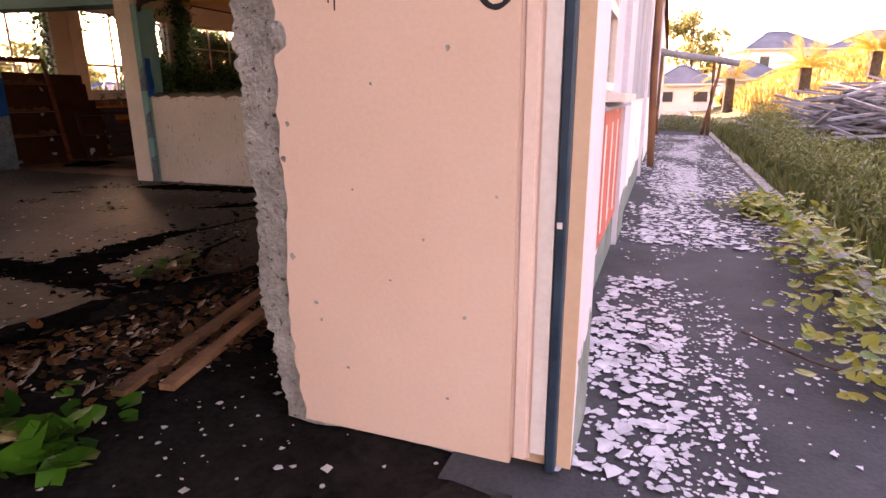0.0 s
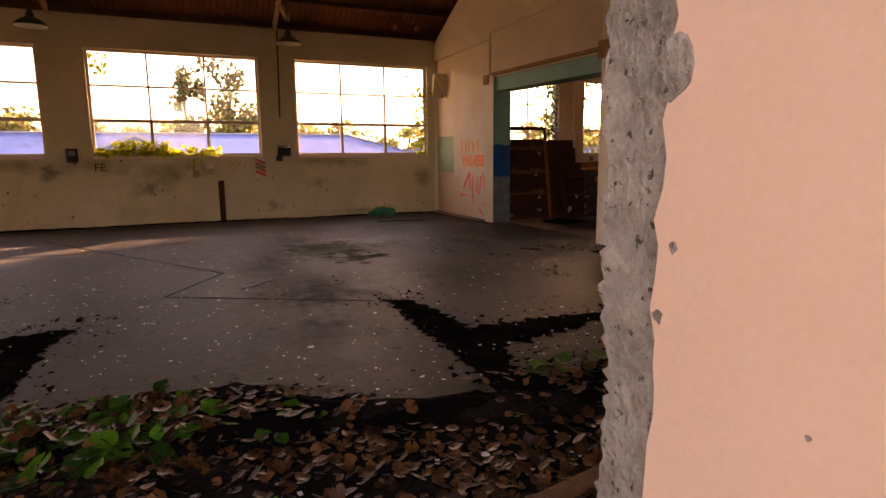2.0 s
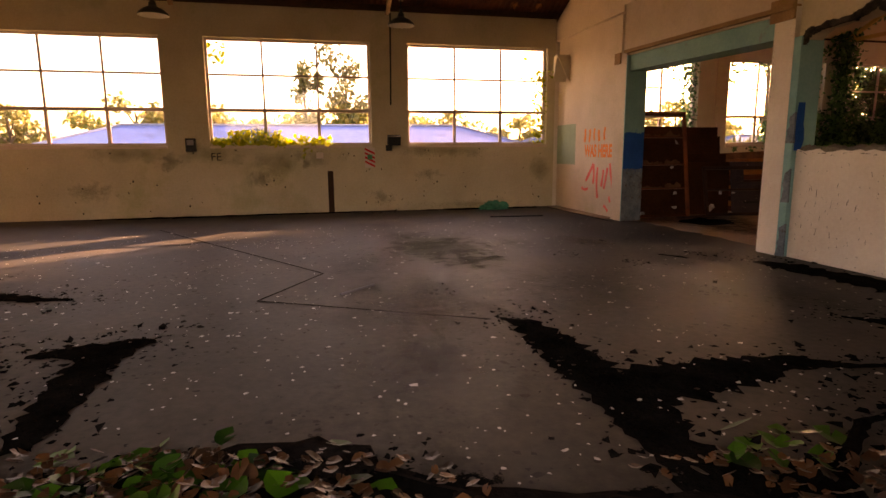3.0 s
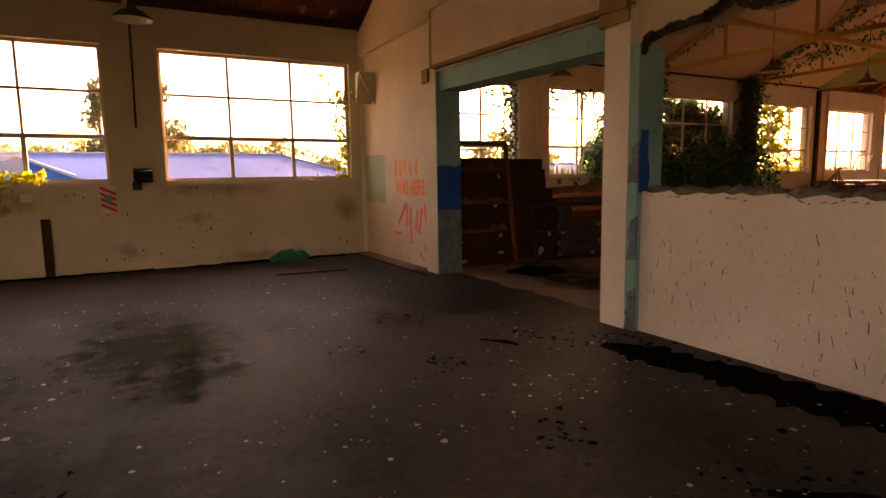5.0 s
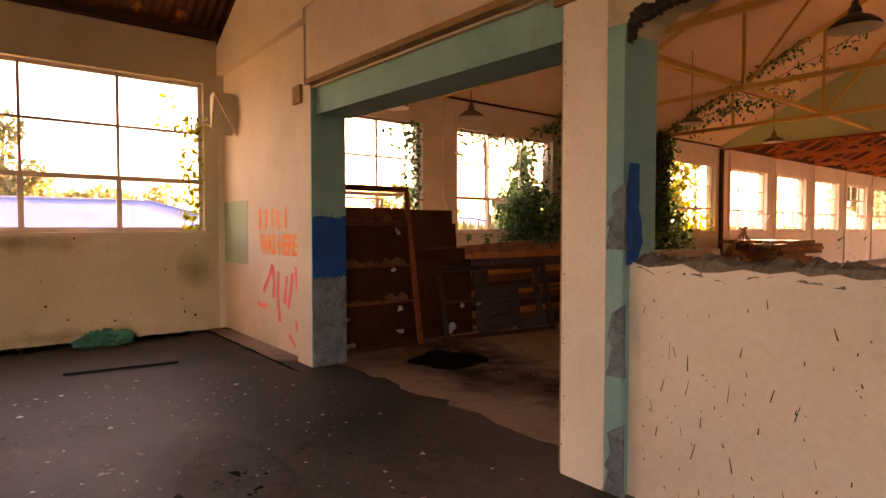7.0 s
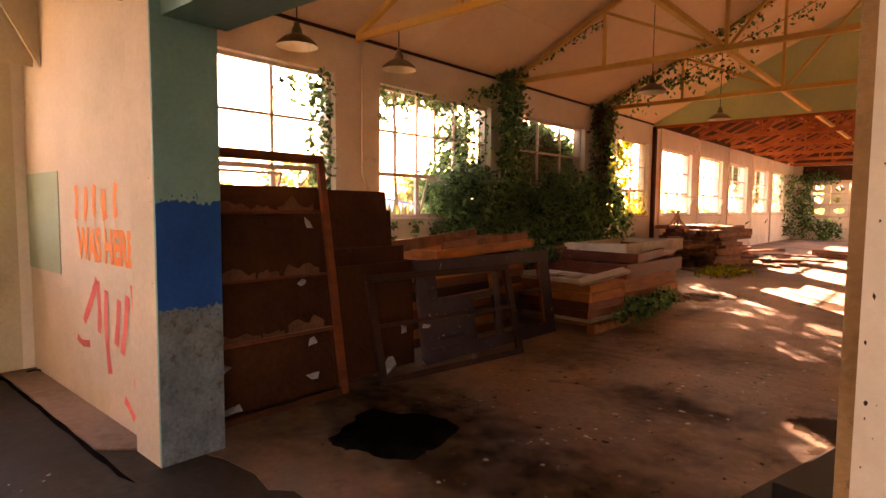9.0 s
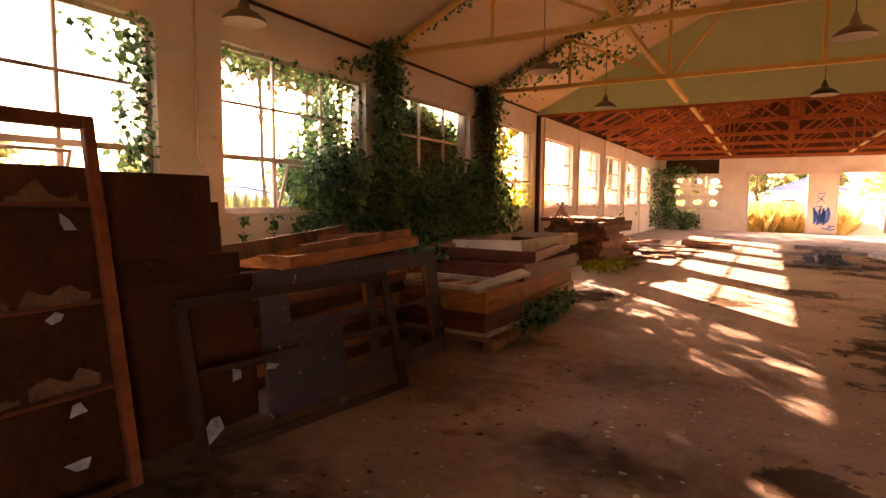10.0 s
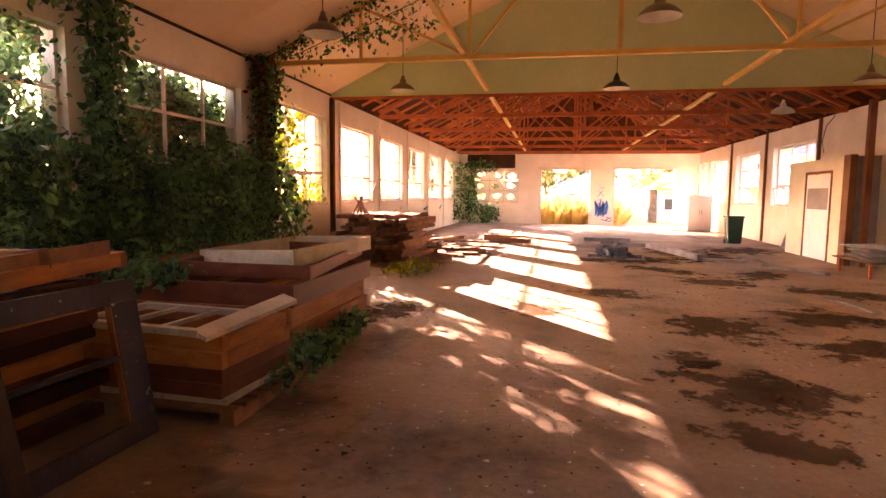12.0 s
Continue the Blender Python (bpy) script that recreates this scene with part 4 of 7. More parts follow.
def scrap(t, u, v, w, size, rng, name="paper_scrap"):
    b = bmesh.new()
    n = rng.choice((4, 5, 5))
    a0 = rng.uniform(0, 6.28)
    vs = []
    for k in range(n):
        a = a0 + math.tau * k / n + rng.uniform(-0.3, 0.3)
        r = size * rng.uniform(0.3, 1.15)
        vs.append(b.verts.new((u + r * math.cos(a), v + 0.8 * r * math.sin(a), w + rng.uniform(0, 0.05))))
    c = b.verts.new((u, v, w + 0.02))
    for k in range(n):
        b.faces.new((c, vs[k], vs[(k + 1) % n]))
    return part(name, b, M_PAPER, t, "torn pale paper scrap")


rng = random.Random(4)
# backs of cupboards: brown boards leaning on one another
t = leaning("cupboard_back", 6.72, -10.84, 0.14, "brown cupboard back with three shelf rails and torn paper", "cupboard back", "leaning boards")
slab("board", t, M_BROWN, 0, 1.06, 0.0, 1.66, -0.02, 0.0)
for v in (0.5, 0.94, 1.44):
    slab("shelf_rail", t, M_STAINED, 0, 1.05, v, v + 0.022, 0.001, 0.1)
    for u0, u1, hh in ((0.03, 0.42, 0.11), (0.44, 0.62, 0.06), (0.66, 0.99, 0.14)):
        b = bmesh.new()
        pts_ = [(u0, v + 0.022), (u1, v + 0.022)] + [(u1 + (u0 - u1) * k / 7, v + 0.03 + hh * rng.uniform(0.15, 1.0) * math.sin(0.4 + 2.3 * k / 7)) for k in range(8)]
        lo_ = [b.verts.new((u, q, 0.006)) for u, q in pts_]
        hi_ = [b.verts.new((u, q, 0.011 + 0.12 * max(0, q - v - 0.05))) for u, q in pts_]
        b.faces.new(hi_)
        for k in range(len(pts_)):
            b.faces.new((lo_[k - 1], lo_[k], hi_[k], hi_[k - 1]))
        part("torn_ply", b, M_TORNPLY, t, "torn pale brown ply skin")
for u in (0.0,):
    slab("side_strip", t, M_STAINED, u, u + 0.035, 0, 1.66, 0.001, 0.05)
for u, v, s in ((0.06, 0.36, 0.11), (0.80, 0.90, 0.06), (0.86, 0.44, 0.08), (0.84, 0.16, 0.09), (0.12, 0.06, 0.08), (0.9, 1.36, 0.07)):
    scrap(t, u, v, 0.012, s, rng)
t = leaning("tall_sash_frame", 6.86, -10.72, 0.165, "tall red-brown sash frame leaning on the boards", "sash frame", "leaning frames")
slab("stile", t, M_STAINED, 0.86, 0.92, 0, 1.92, 0.0, 0.045)
slab("stile", t, M_BROWN, -0.46, -0.4, 0, 1.92, 0.0, 0.045)
slab("rail", t, M_STAINED, -0.4, 0.86, 1.85, 1.92, 0.0, 0.045)
slab("rail", t, M_BROWN, -0.4, 0.86, 0.0, 0.05, 0.0, 0.03)
for y0, x0, wd, h in ((7.25, -11.02, 1.30, 1.63), (7.4, -11.06, 1.24, 1.46), (7.55, -11.1, 1.13, 1.30), (7.62, -11.0, 1.12, 1.13), (7.7, -10.96, 1.1, 0.98)):
    t = leaning("brown_board", y0, x0, 0.05, "tall dark brown board leaning in the stack", "board", "leaning boards")
    slab("sheet", t, M_BROWN, 0, wd, 0, h, 0, 0.022)
# multi-light sash lying on its side
t = leaning("dark_sash_window", 8.07, -10.64, 0.27, "dark sash window with broken lights, leaning on its side", "sash window", "leaning frames", 8.5)
for u0, u1, v0, v1 in ((0, 1.75, 0.0, 0.055), (0, 1.75, 0.87, 0.93), (0, 0.065, 0.055, 0.87), (1.67, 1.75, 0.055, 0.87), (0.065, 1.67, 0.47, 0.505)):
    slab("rail" if u1 - u0 > v1 - v0 else "stile", t, M_DARKSASH, u0, u1, v0, v1, 0, 0.045)
for u, v, s in ((0.13, 0.16, 0.1), (0.3, 0.44, 0.06), (0.55, 0.43, 0.05), (1.05, 0.075, 0.06)):
    scrap(t, u, v, 0.01, s, rng)
# paint-spotted grey door with glass lights knocked out
t = leaning("spotted_door", 8.76, -10.8, 0.16, "grey-purple door frame spotted with paint, its lights knocked out", "door", "leaning frames", 3.0)
for u0, u1, v0, v1 in ((0, 2.19, 0.0, 0.13), (0, 2.19, 0.86, 0.99), (0, 0.12, 0.13, 0.86), (1.99, 2.19, 0.13, 0.86), (1.1, 1.21, 0.13, 0.86), (0.12, 1.1, 0.55, 0.61), (1.21, 1.99, 0.52, 0.55), (0.12, 0.26, 0.61, 0.86)):
    slab("rail" if u1 - u0 > v1 - v0 else "stile", t, M_GREYDOOR, u0, u1, v0, v1, 0, 0.042)
slab("lock_panel", t, M_GREYDOOR, 0.12, 0.78, 0.13, 0.55, 0.008, 0.03)
slab("slot", t, M_BLACK, 0.24, 0.6, 0.2, 0.235, 0.0301, 0.032, "dark slot", 0)
slab("bare_edge", t, M_ORANGEW, 1.976, 1.989, 0.14, 0.85, 0.0, 0.04, "bare wood edge", 0)
slab("bare_edge", t, M_ORANGEW, 1.088, 1.099, 0.62, 0.85, 0.0, 0.04, "bare wood edge", 0)


def box_frame(name, x0, x1, y0, y1, z, h, mat, label, category, group, turn=0.0, wall=0.05, bars=0, tilt=(0, 0)):
    """An open wooden frame lying flat: four sides and maybe cross bars."""
    t = new(name)
    cx, cy = (x0 + x1) / 2, (y0 + y1) / 2
    t.matrix_basis = pose(cx, cy, z, tilt[0], tilt[1], turn)
    a, c = (x1 - x0) / 2, (y1 - y0) / 2
    for nm, args in (("side", (-a, a, -c, -c + wall)), ("side", (-a, a, c - wall, c)), ("end", (-a, -a + wall, -c + wall, c - wall)), ("end", (a - wall, a, -c + wall, c - wall))):
        b = bmesh.new()
        box(b, *args, 0, h)
        bmesh.ops.bevel(b, geom=list(b.edges), offset=0.004, segments=1, affect="EDGES")
        part(nm, b, mat, t)
    for k in range(bars):
        b = bmesh.new()
        u = -a + (k + 1) * 2 * a / (bars + 1)
        box(b, u - 0.018, u + 0.018, -c + wall, c - wall, h * 0.2, h * 0.8)
        part("glazing_bar", b, mat, t)
    return tagged(t, label, category, group)


rng = random.Random(12)
# stack of frames behind the leaning pieces
z = 0.0
for k in range(9):
    h = 0.1
    box_frame("window_frame_blank", -12.55 + rng.uniform(-0.06, 0.06), -11.28 + rng.uniform(-0.05, 0.05), 9.0 + rng.uniform(-0.1, 0.1), 11.25 + rng.uniform(-0.12, 0.12), z, h, (M_STAINED, M_ORANGEW, M_BROWN)[k % 3], "stacked wooden window frame of bare reddish wood", "window frame", "stacked frames", rng.uniform(-3, 3), 0.09, 1)
    z += h + 0.003
box_frame("window_frame_blank", -12.5, -11.3, 9.3, 11.6, z + 0.012, 0.11, M_ORANGEW, "orange wooden frame lying askew on the stack", "window frame", "stacked frames", 6, 0.07, 1, (1.0, 0))
for x0, y0, x1, y1, zz in ((-11.35, 8.75, -12.1, 11.2, 1.07), (-11.3, 9.6, -11.45, 11.5, 1.04), (-11.9, 10.4, -11.35, 10.9, 1.04)):
    b = bmesh.new()
    beam(b, (x0, y0, zz), (x1, y1, zz + 0.06), 0.03, 0.13)
    thing("loose_plank", b, M_OLDWOOD, "loose brown plank lying on the frames", "plank", "loose planks")


def pallet(x0, x1, y0, y1, label):
    t = new("pallet")
    t.matrix_basis = pose(x0, y0, 0)
    W, D = x1 - x0, y1 - y0
    for k in range(3):
        b = bmesh.new()
        u = k * (W - 0.1) / 2
        box(b, u, u + 0.1, 0, D, 0, 0.09)
        part("bearer", b, M_OLDWOOD, t)
    n = int(D / 0.14)
    for k in range(n):
        b = bmesh.new()
        box(b, 0, W, k * D / n, k * D / n + 0.1, 0.091, 0.113)
        part("slat", b, M_OLDWOOD, t)
    return tagged(t, label, "pallet", "pallets")


pallet(-11.75, -10.22, 11.1, 12.3, "worn timber pallet under a stack of sashes")
pallet(-12.2, -10.4, 12.42, 14.6, "worn timber pallet under the box stack")
z = 0.114
for k, (m_, h) in enumerate(((M_WHITESASH, 0.045), (M_STAINED, 0.1), (M_STAINED, 0.1), (M_ORANGEW, 0.11), (M_ORANGEW, 0.1))):
    box_frame("sash_window", -11.5 + rng.uniform(-0.03, 0.03), -10.3 + rng.uniform(-0.02, 0.02), 11.18 + rng.uniform(-0.02, 0.02), 12.05 + rng.uniform(-0.03, 0.03), z, h, m_, "orange-brown wooden sash stacked on the pallet", "sash", "stacked sashes", rng.uniform(-1.5, 1.5) - 3, 0.07, 1)
    z += h + 0.002
box_frame("sash_window", -11.5, -10.42, 11.15, 11.85, z + 0.004, 0.05, M_WHITESASH, "peeling white sash with bare yellow edges on top", "sash", "stacked sashes", -6, 0.06, 2)
b = bmesh.new()
box(b, -0.42, 0.42, -0.07, 0.07, 0, 0.035, pose(-10.33, 11.5, z + 0.06, 14, -8, 72))
thing("white_board", b, M_WHITESASH, "short peeling white board across the sashes", "board")
z = 0.114
for k in range(3):
    h = 0.2
    box_frame("wooden_box", -12.1 + rng.uniform(-0.04, 0.04), -10.44 + rng.uniform(-0.03, 0.03), 12.45 + rng.uniform(-0.03, 0.03), 14.45 + rng.uniform(-0.05, 0.05), z, h, (M_ORANGEW, M_ORANGEW, M_STAINED)[k], "deep orange-brown wooden frame in a tidy stack", "frame", "deep frames", rng.uniform(-1.5, 1.5), 0.05, 1)
    z += h + 0.003
box_frame("tray_frame", -11.8, -10.5, 12.7, 14.7, z + 0.03, 0.13, M_STAINED, "brown tray frame tilted on the stack", "frame", "deep frames", 5, 0.04, 0, (1.2, 1.0))
box_frame("sash_window", -11.65, -10.55, 13.0, 14.75, z + 0.08, 0.17, M_WHITESASH, "white deep sash frame lying in the tray", "sash", "stacked sashes", -7, 0.04, 0, (1.0, -2))
z = 0.0
for k in range(7):
    h = 0.115
    box_frame("tray_frame", -13.0 + rng.uniform(-0.08, 0.08), -12.25 + rng.uniform(-0.05, 0.05), 12.6 + rng.uniform(-0.1, 0.1), 15.1 + rng.uniform(-0.12, 0.12), z, h, (M_ORANGEW, M_OLDWOOD)[k % 2], "wooden frame in the stack beside the ivy", "frame", "deep frames", rng.uniform(-2, 2), 0.05, 1)
    z += h + 0.003

# pile of salvaged timber and scattered boards
rng = random.Random(31)
lvl = 0.0
for row in range(12):
    for k in range(7):
        b = bmesh.new()
        L, w, h = rng.uniform(1.4, 2.9), rng.uniform(0.12, 0.24), 0.085
        box(b, -w / 2, w / 2, -L / 2, L / 2, 0, h)
        thing("timber_board", b, M_OLDWOOD, "rough reddish board in the salvage pile", "board", "salvage pile",
              m=pose(-12.75 + k * 0.235 + rng.uniform(-0.04, 0.04), 20.6 + rng.uniform(-0.35, 0.35) + (0.3 if row > 8 else 0), lvl, 0, 0, rng.uniform(-7, 7)))
    lvl += 0.09
for k in range(44):
    b = bmesh.new()
    L, w, h = rng.uniform(0.7, 2.6), rng.uniform(0.08, 0.22), rng.uniform(0.03, 0.07)
    box(b, -w / 2, w / 2, -L / 2, L / 2, -h / 2, h / 2)
    x, y = rng.uniform(-12.6, -10.6), rng.uniform(21.5, 24.6)
    q = max(0, 1 - abs(x + 12.0) / 1.3) * max(0, 1 - abs(y - 22.5) / 2.2)
    thing("broken_board", b, M_OLDWOOD, "broken board tumbled from the pile", "board", "tumbled boards", m=pose(x, y, h / 2 + rng.uniform(0, 0.6) * q, rng.uniform(-10, 10) * q, rng.uniform(-14, 14) * q, rng.uniform(0, 180)))
for k in range(5):
    b = bmesh.new()
    beam(b, (-12.6 + 0.1 * k, 20.0, 1.05), (-12.75 + rng.uniform(-0.3, 0.3), 20.6 + rng.uniform(-0.4, 0.4), 1.45), 0.05, 0.02)
    thing("upright_stick", b, M_OLDWOOD, "thin stick standing out of the pile", "stick", "upright sticks")
for x, y, L, w, h, a in ((-11.0, 19.9, 1.0, 0.2, 0.06, 80), (-11.6, 19.2, 1.2, 0.2, 0.05, 60), (-9.6, 26.6, 1.4, 0.3, 0.14, 75), (-9.9, 27.3, 1.2, 0.3, 0.18, 85), (-10.4, 24.6, 1.8, 0.16, 0.05, 70), (-10.6, 26.2, 2.2, 0.2, 0.05, 95),
                         (-6.8, 22.0, 1.5, 0.25, 0.05, 88), (-6.7, 22.6, 1.3, 0.2, 0.1, 95), (-6.4, 28.1, 1.5, 0.3, 0.12, 90), (-5.0, 24.2, 3.4, 0.24, 0.14, 12), (-4.2, 22.4, 0.9, 0.22, 0.06, 80), (-4.0, 16.9, 1.2, 0.12, 0.03, 5), (-7.0, 25.6, 1.6, 0.16, 0.06, 70),
                         (-3.2, 21.0, 1.5, 0.14, 0.05, 30), (-5.8, 26.3, 2.0, 0.2, 0.1, 60)):
    b = bmesh.new()
    box(b, -w / 2, w / 2, -L / 2, L / 2, 0, h)
    bmesh.ops.bevel(b, geom=list(b.edges), offset=0.006, segments=1, affect="EDGES")
    thing("floor_board", b, M_OLDWOOD if x < -8 else M_GREYWOOD, "loose timber lying on the hall floor", "timber", "floor timber", m=pose(x, y, 0.001, 0, 0, a))
M_TARP = material("blue_grey_tarp", (0.06, 0.09, 0.13), (0.16, 0.2, 0.26), 4, 0.5, fine=20, bump=0.4)
M_TEAL = material("teal_cloth", (0.0, 0.12, 0.09), (0.01, 0.26, 0.19), 5, 0.7, fine=25, bump=0.4)


def heap(name, cx, cy, rx, ry, h, mat, label, category, seed, base=0.0):
    b = bmesh.new()
    bmesh.ops.create_icosphere(b, subdivisions=4, radius=1)
    for v in b.verts:
        n_ = noise.noise(v.co * 2.2 + Vector((seed, 0, 0))) * 0.5 + noise.noise(v.co * 5 + Vector((0, seed, 0))) * 0.3
        v.co = Vector((cx + v.co.x * rx * (1 + n_), cy + v.co.y * ry * (1 + n_), base + max(0, v.co.z) * h * (1 + 1.3 * n_)))
    return thing(name, b, mat, label, category)


heap("crumpled_tarp", -6.75, 22.4, 0.45, 0.4, 0.28, M_TARP, "crumpled blue-grey tarpaulin on the floor", "tarpaulin", 3)
heap("teal_bag", -13.05, 4.78, 0.15, 0.3, 0.15, M_TEAL, "crumpled teal bag at the foot of the wall", "bag", 9)
# green bin
M_BIN = material("green_bin_plastic", (0.01, 0.035, 0.02), (0.02, 0.06, 0.035), 3, 0.5, fine=30, bump=0.05)
t = new("wheelie_bin")
tagged(t, "dark green upright bin on the hall floor", "bin")
t.matrix_basis = pose(-2.36, 28.2, 0)
b = bmesh.new()
vs = box(b, -0.24, 0.24, -0.24, 0.24, 0.02, 0.86)
for v in vs:
    if v.co.z < 0.1:
        v.co.x *= 0.82
        v.co.y *= 0.82
bmesh.ops.bevel(b, geom=list(b.edges), offset=0.02, segments=2, affect="EDGES")
part("body", b, M_BIN, t)
b = bmesh.new()
box(b, -0.27, 0.27, -0.27, 0.27, 0.862, 0.925)
bmesh.ops.bevel(b, geom=list(b.edges), offset=0.015, segments=2, affect="EDGES")
part("lid", b, M_BIN, t)
for s in (-1, 1):
    b = bmesh.new()
    lathe(b, [(0.001, -0.02), (0.08, -0.02), (0.08, 0.02), (0.001, 0.02)], 14, pose(s * 0.2, 0.2, 0.08, 0, 90, 0))
    part("wheel", b, M_BLACK, t)
# bench and boards by the right-hand wall
t = new("low_bench")
tagged(t, "low bench stacked with warped boards", "bench")
t.matrix_basis = pose(-1.75, 20.6, 0)
for x, y in ((-0.5, -0.6), (0.5, -0.6), (-0.5, 0.6), (0.5, 0.6)):
    b = bmesh.new()
    beam(b, (x, y, 0), (x, y, 0.3), 0.05, 0.05)
    part("leg", b, M_REDWOOD, t)
b = bmesh.new()
box(b, -0.6, 0.6, -0.75, 0.75, 0.3, 0.33)
part("top", b, M_OLDWOOD, t)
for k in range(4):
    b = bmesh.new()
    box(b, -0.4, 0.4, -0.6, 0.6, 0, 0.02)
    thing("warped_sheet", b, M_GREYWOOD, "warped grey sheet on the bench", "sheet", "warped sheets", m=pose(-1.8, 20.6, 0.36 + 0.07 * k, rng.uniform(-3, 3), rng.uniform(-2, 2), rng.uniform(-15, 15)))
for k, y in enumerate((26.2, 26.5, 26.75)):
    b = bmesh.new()
    beam(b, (XE - 0.42, y, 0), (XE - 0.06, y + 0.25, 0.95), 0.14, 0.03)
    thing("leaning_board", b, M_GREYWOOD, "short board leaning on the long wall", "board", "wall boards")

# ---- fittings on the room walls ----
b = bmesh.new()
box(b, XW, XW + 0.09, -1.28, -1.1, 1.24, 1.49)
bmesh.ops.bevel(b, geom=list(b.edges), offset=0.008, segments=1, affect="EDGES")
sb = thing("switch_box", b, M_BLACK, "black switch box on the cream wall", "switch box")
b = bmesh.new()
box(b, XW + 0.091, XW + 0.1, -1.25, -1.13, 1.36, 1.46)
part("cover", b, M_GREY, sb, "dull grey cover")
b = bmesh.new()
box(b, XW, XW + 0.04, 1.13, 1.27, 1.09, 1.21)
thing("wall_switch", b, M_TRIM, "pale wall switch plate", "switch")
t = new("flood_lamp")
tagged(t, "black flood lamp on a wall bracket", "lamp")
t.matrix_basis = pose(XW, 2.68, 1.5)
b = bmesh.new()
box(b, 0.1, 0.24, -0.13, 0.13, -0.09, 0.09, pose(0, 0, 0, 0, 18, 0))
part("head", b, M_BLACK, t)
b = bmesh.new()
tube(b, [(0, -0.08, -0.2), (0.07, -0.08, -0.16), (0.12, -0.04, -0.06)], 0.018, 8)
part("bracket", b, M_BLACK, t)
b = bmesh.new()
box(b, 0, 0.03, -0.15, -0.02, -0.27, -0.15)
part("base_plate", b, M_BLACK, t)
t = new("safety_sign")
tagged(t, "red and white striped sign with a green centre", "sign")
b = bmesh.new()
box(b, XW, XW + 0.006, 2.1, 2.3, 0.9, 1.3)
part("plate", b, M_TRIM, t)
M_SIGNRED = material("sign_red", (0.62, 0.012, 0.012), (0.72, 0.025, 0.02), 4, 0.5, bump=0.02)
M_SIGNGREEN = material("sign_green", (0.02, 0.2, 0.1), (0.04, 0.28, 0.14), 4, 0.5, bump=0.02)
for z in (0.90, 0.985, 1.07, 1.155):
    b = bmesh.new()
    prism(b, [(2.1, z + 0.10), (2.3, z), (2.3, z + 0.045), (2.1, z + 0.145)], "x", XW + 0.007, XW + 0.009)
    part("stripe", b, M_SIGNRED, t, "red stripe")
b = bmesh.new()
prism(b, [(2.15, 1.06), (2.25, 1.06), (2.25, 1.16), (2.15, 1.16)], "x", XW + 0.0095, XW + 0.0115)
part("symbol", b, M_SIGNGREEN, t, "green mark")
txt = bpy.data.curves.new("letters", "FONT")
txt.body, txt.size, txt.extrude = "FE", 0.21, 0.001
M_INK = material("black_marker", (0.01, 0.01, 0.01), (0.025, 0.025, 0.025), 6, 0.6, bump=0.0)
txt.materials.append(M_INK)
ft = new("wall_letters", txt)
ft.matrix_basis = pose(XW + 0.004, -0.86, 1.07, 90, 0, 90)
tagged(ft, "black marker letters FE on the cream wall", "lettering")
b = bmesh.new()
box(b, XW, XW + 0.08, 1.34, 1.45, 0, 0.84)
thing("wall_timber", b, M_DARKWOOD, "short brown timber standing against the wall", "timber")
b = bmesh.new()
tube(b, [(XW + 0.1, 2.66, 3.9), (XW + 0.08, 2.65, 2.9), (XW + 0.07, 2.64, 2.15)], 0.016, 8)
thing("hanging_conduit", b, M_BLACK, "dark conduit hanging beside the window", "conduit")
b = bmesh.new()
tube(b, [(XW + 0.02, 10.2, 3.78), (XW + 0.02, 10.2, 1.95), (XW + 0.02, 10.3, 1.75), (XW + 0.02, 10.34, 1.5)], 0.014, 8)
thing("wall_conduit", b, M_TRIM, "cream painted conduit on the window wall", "conduit")
b = bmesh.new()
box(b, XW, XW + 0.16, 13.6, 14.3, 1.98, 2.04)
thing("ivy_shelf", b, M_TRIM, "pale shelf board half hidden in ivy", "shelf")
b = bmesh.new()
prism(b, [(-12.98, 2.63), (-12.82, 3.15), (-12.98, 3.12)][::-1], "y", 6.02, 6.3)
prism(b, [(6.02, 3.12), (6.3, 3.12), (6.3, 2.6)], "x", -12.82, -12.79)
thing("wall_bracket", b, M_CREAM, "cream sheet metal bracket on the cross wall", "bracket")


def stroke(name, pts, width, plane, fixed, mat, label):
    """A painted line: a flat ribbon through points on a wall."""
    b = bmesh.new()
    dense = []
    for i in range(len(pts) - 1):
        p0, p1, p2, p3 = (Vector(pts[max(0, min(len(pts) - 1, i + d))]) for d in (-1, 0, 1, 2))
        for k in range(5):
            s = k / 5
            dense.append(0.5 * (2 * p1 + (p2 - p0) * s + (2 * p0 - 5 * p1 + 4 * p2 - p3) * s * s + (3 * p1 - p0 - 3 * p2 + p3) * s ** 3))
    dense.append(Vector(pts[-1]))
    prev = None
    for i, p in enumerate(dense):
        d = (dense[min(i + 1, len(dense) - 1)] - dense[max(i - 1, 0)]).normalized()
        o = Vector((-d.y, d.x)) * width / 2 * (0.85 + 0.3 * noise.noise((i * 0.4, pts[0][0] * 9, 0)))
        row = [b.verts.new((q.x, fixed, q.y)) for q in (p - o, p + o)]
        if prev:
            b.faces.new((prev[0], row[0], row[1], prev[1]))
        prev = row
    return b


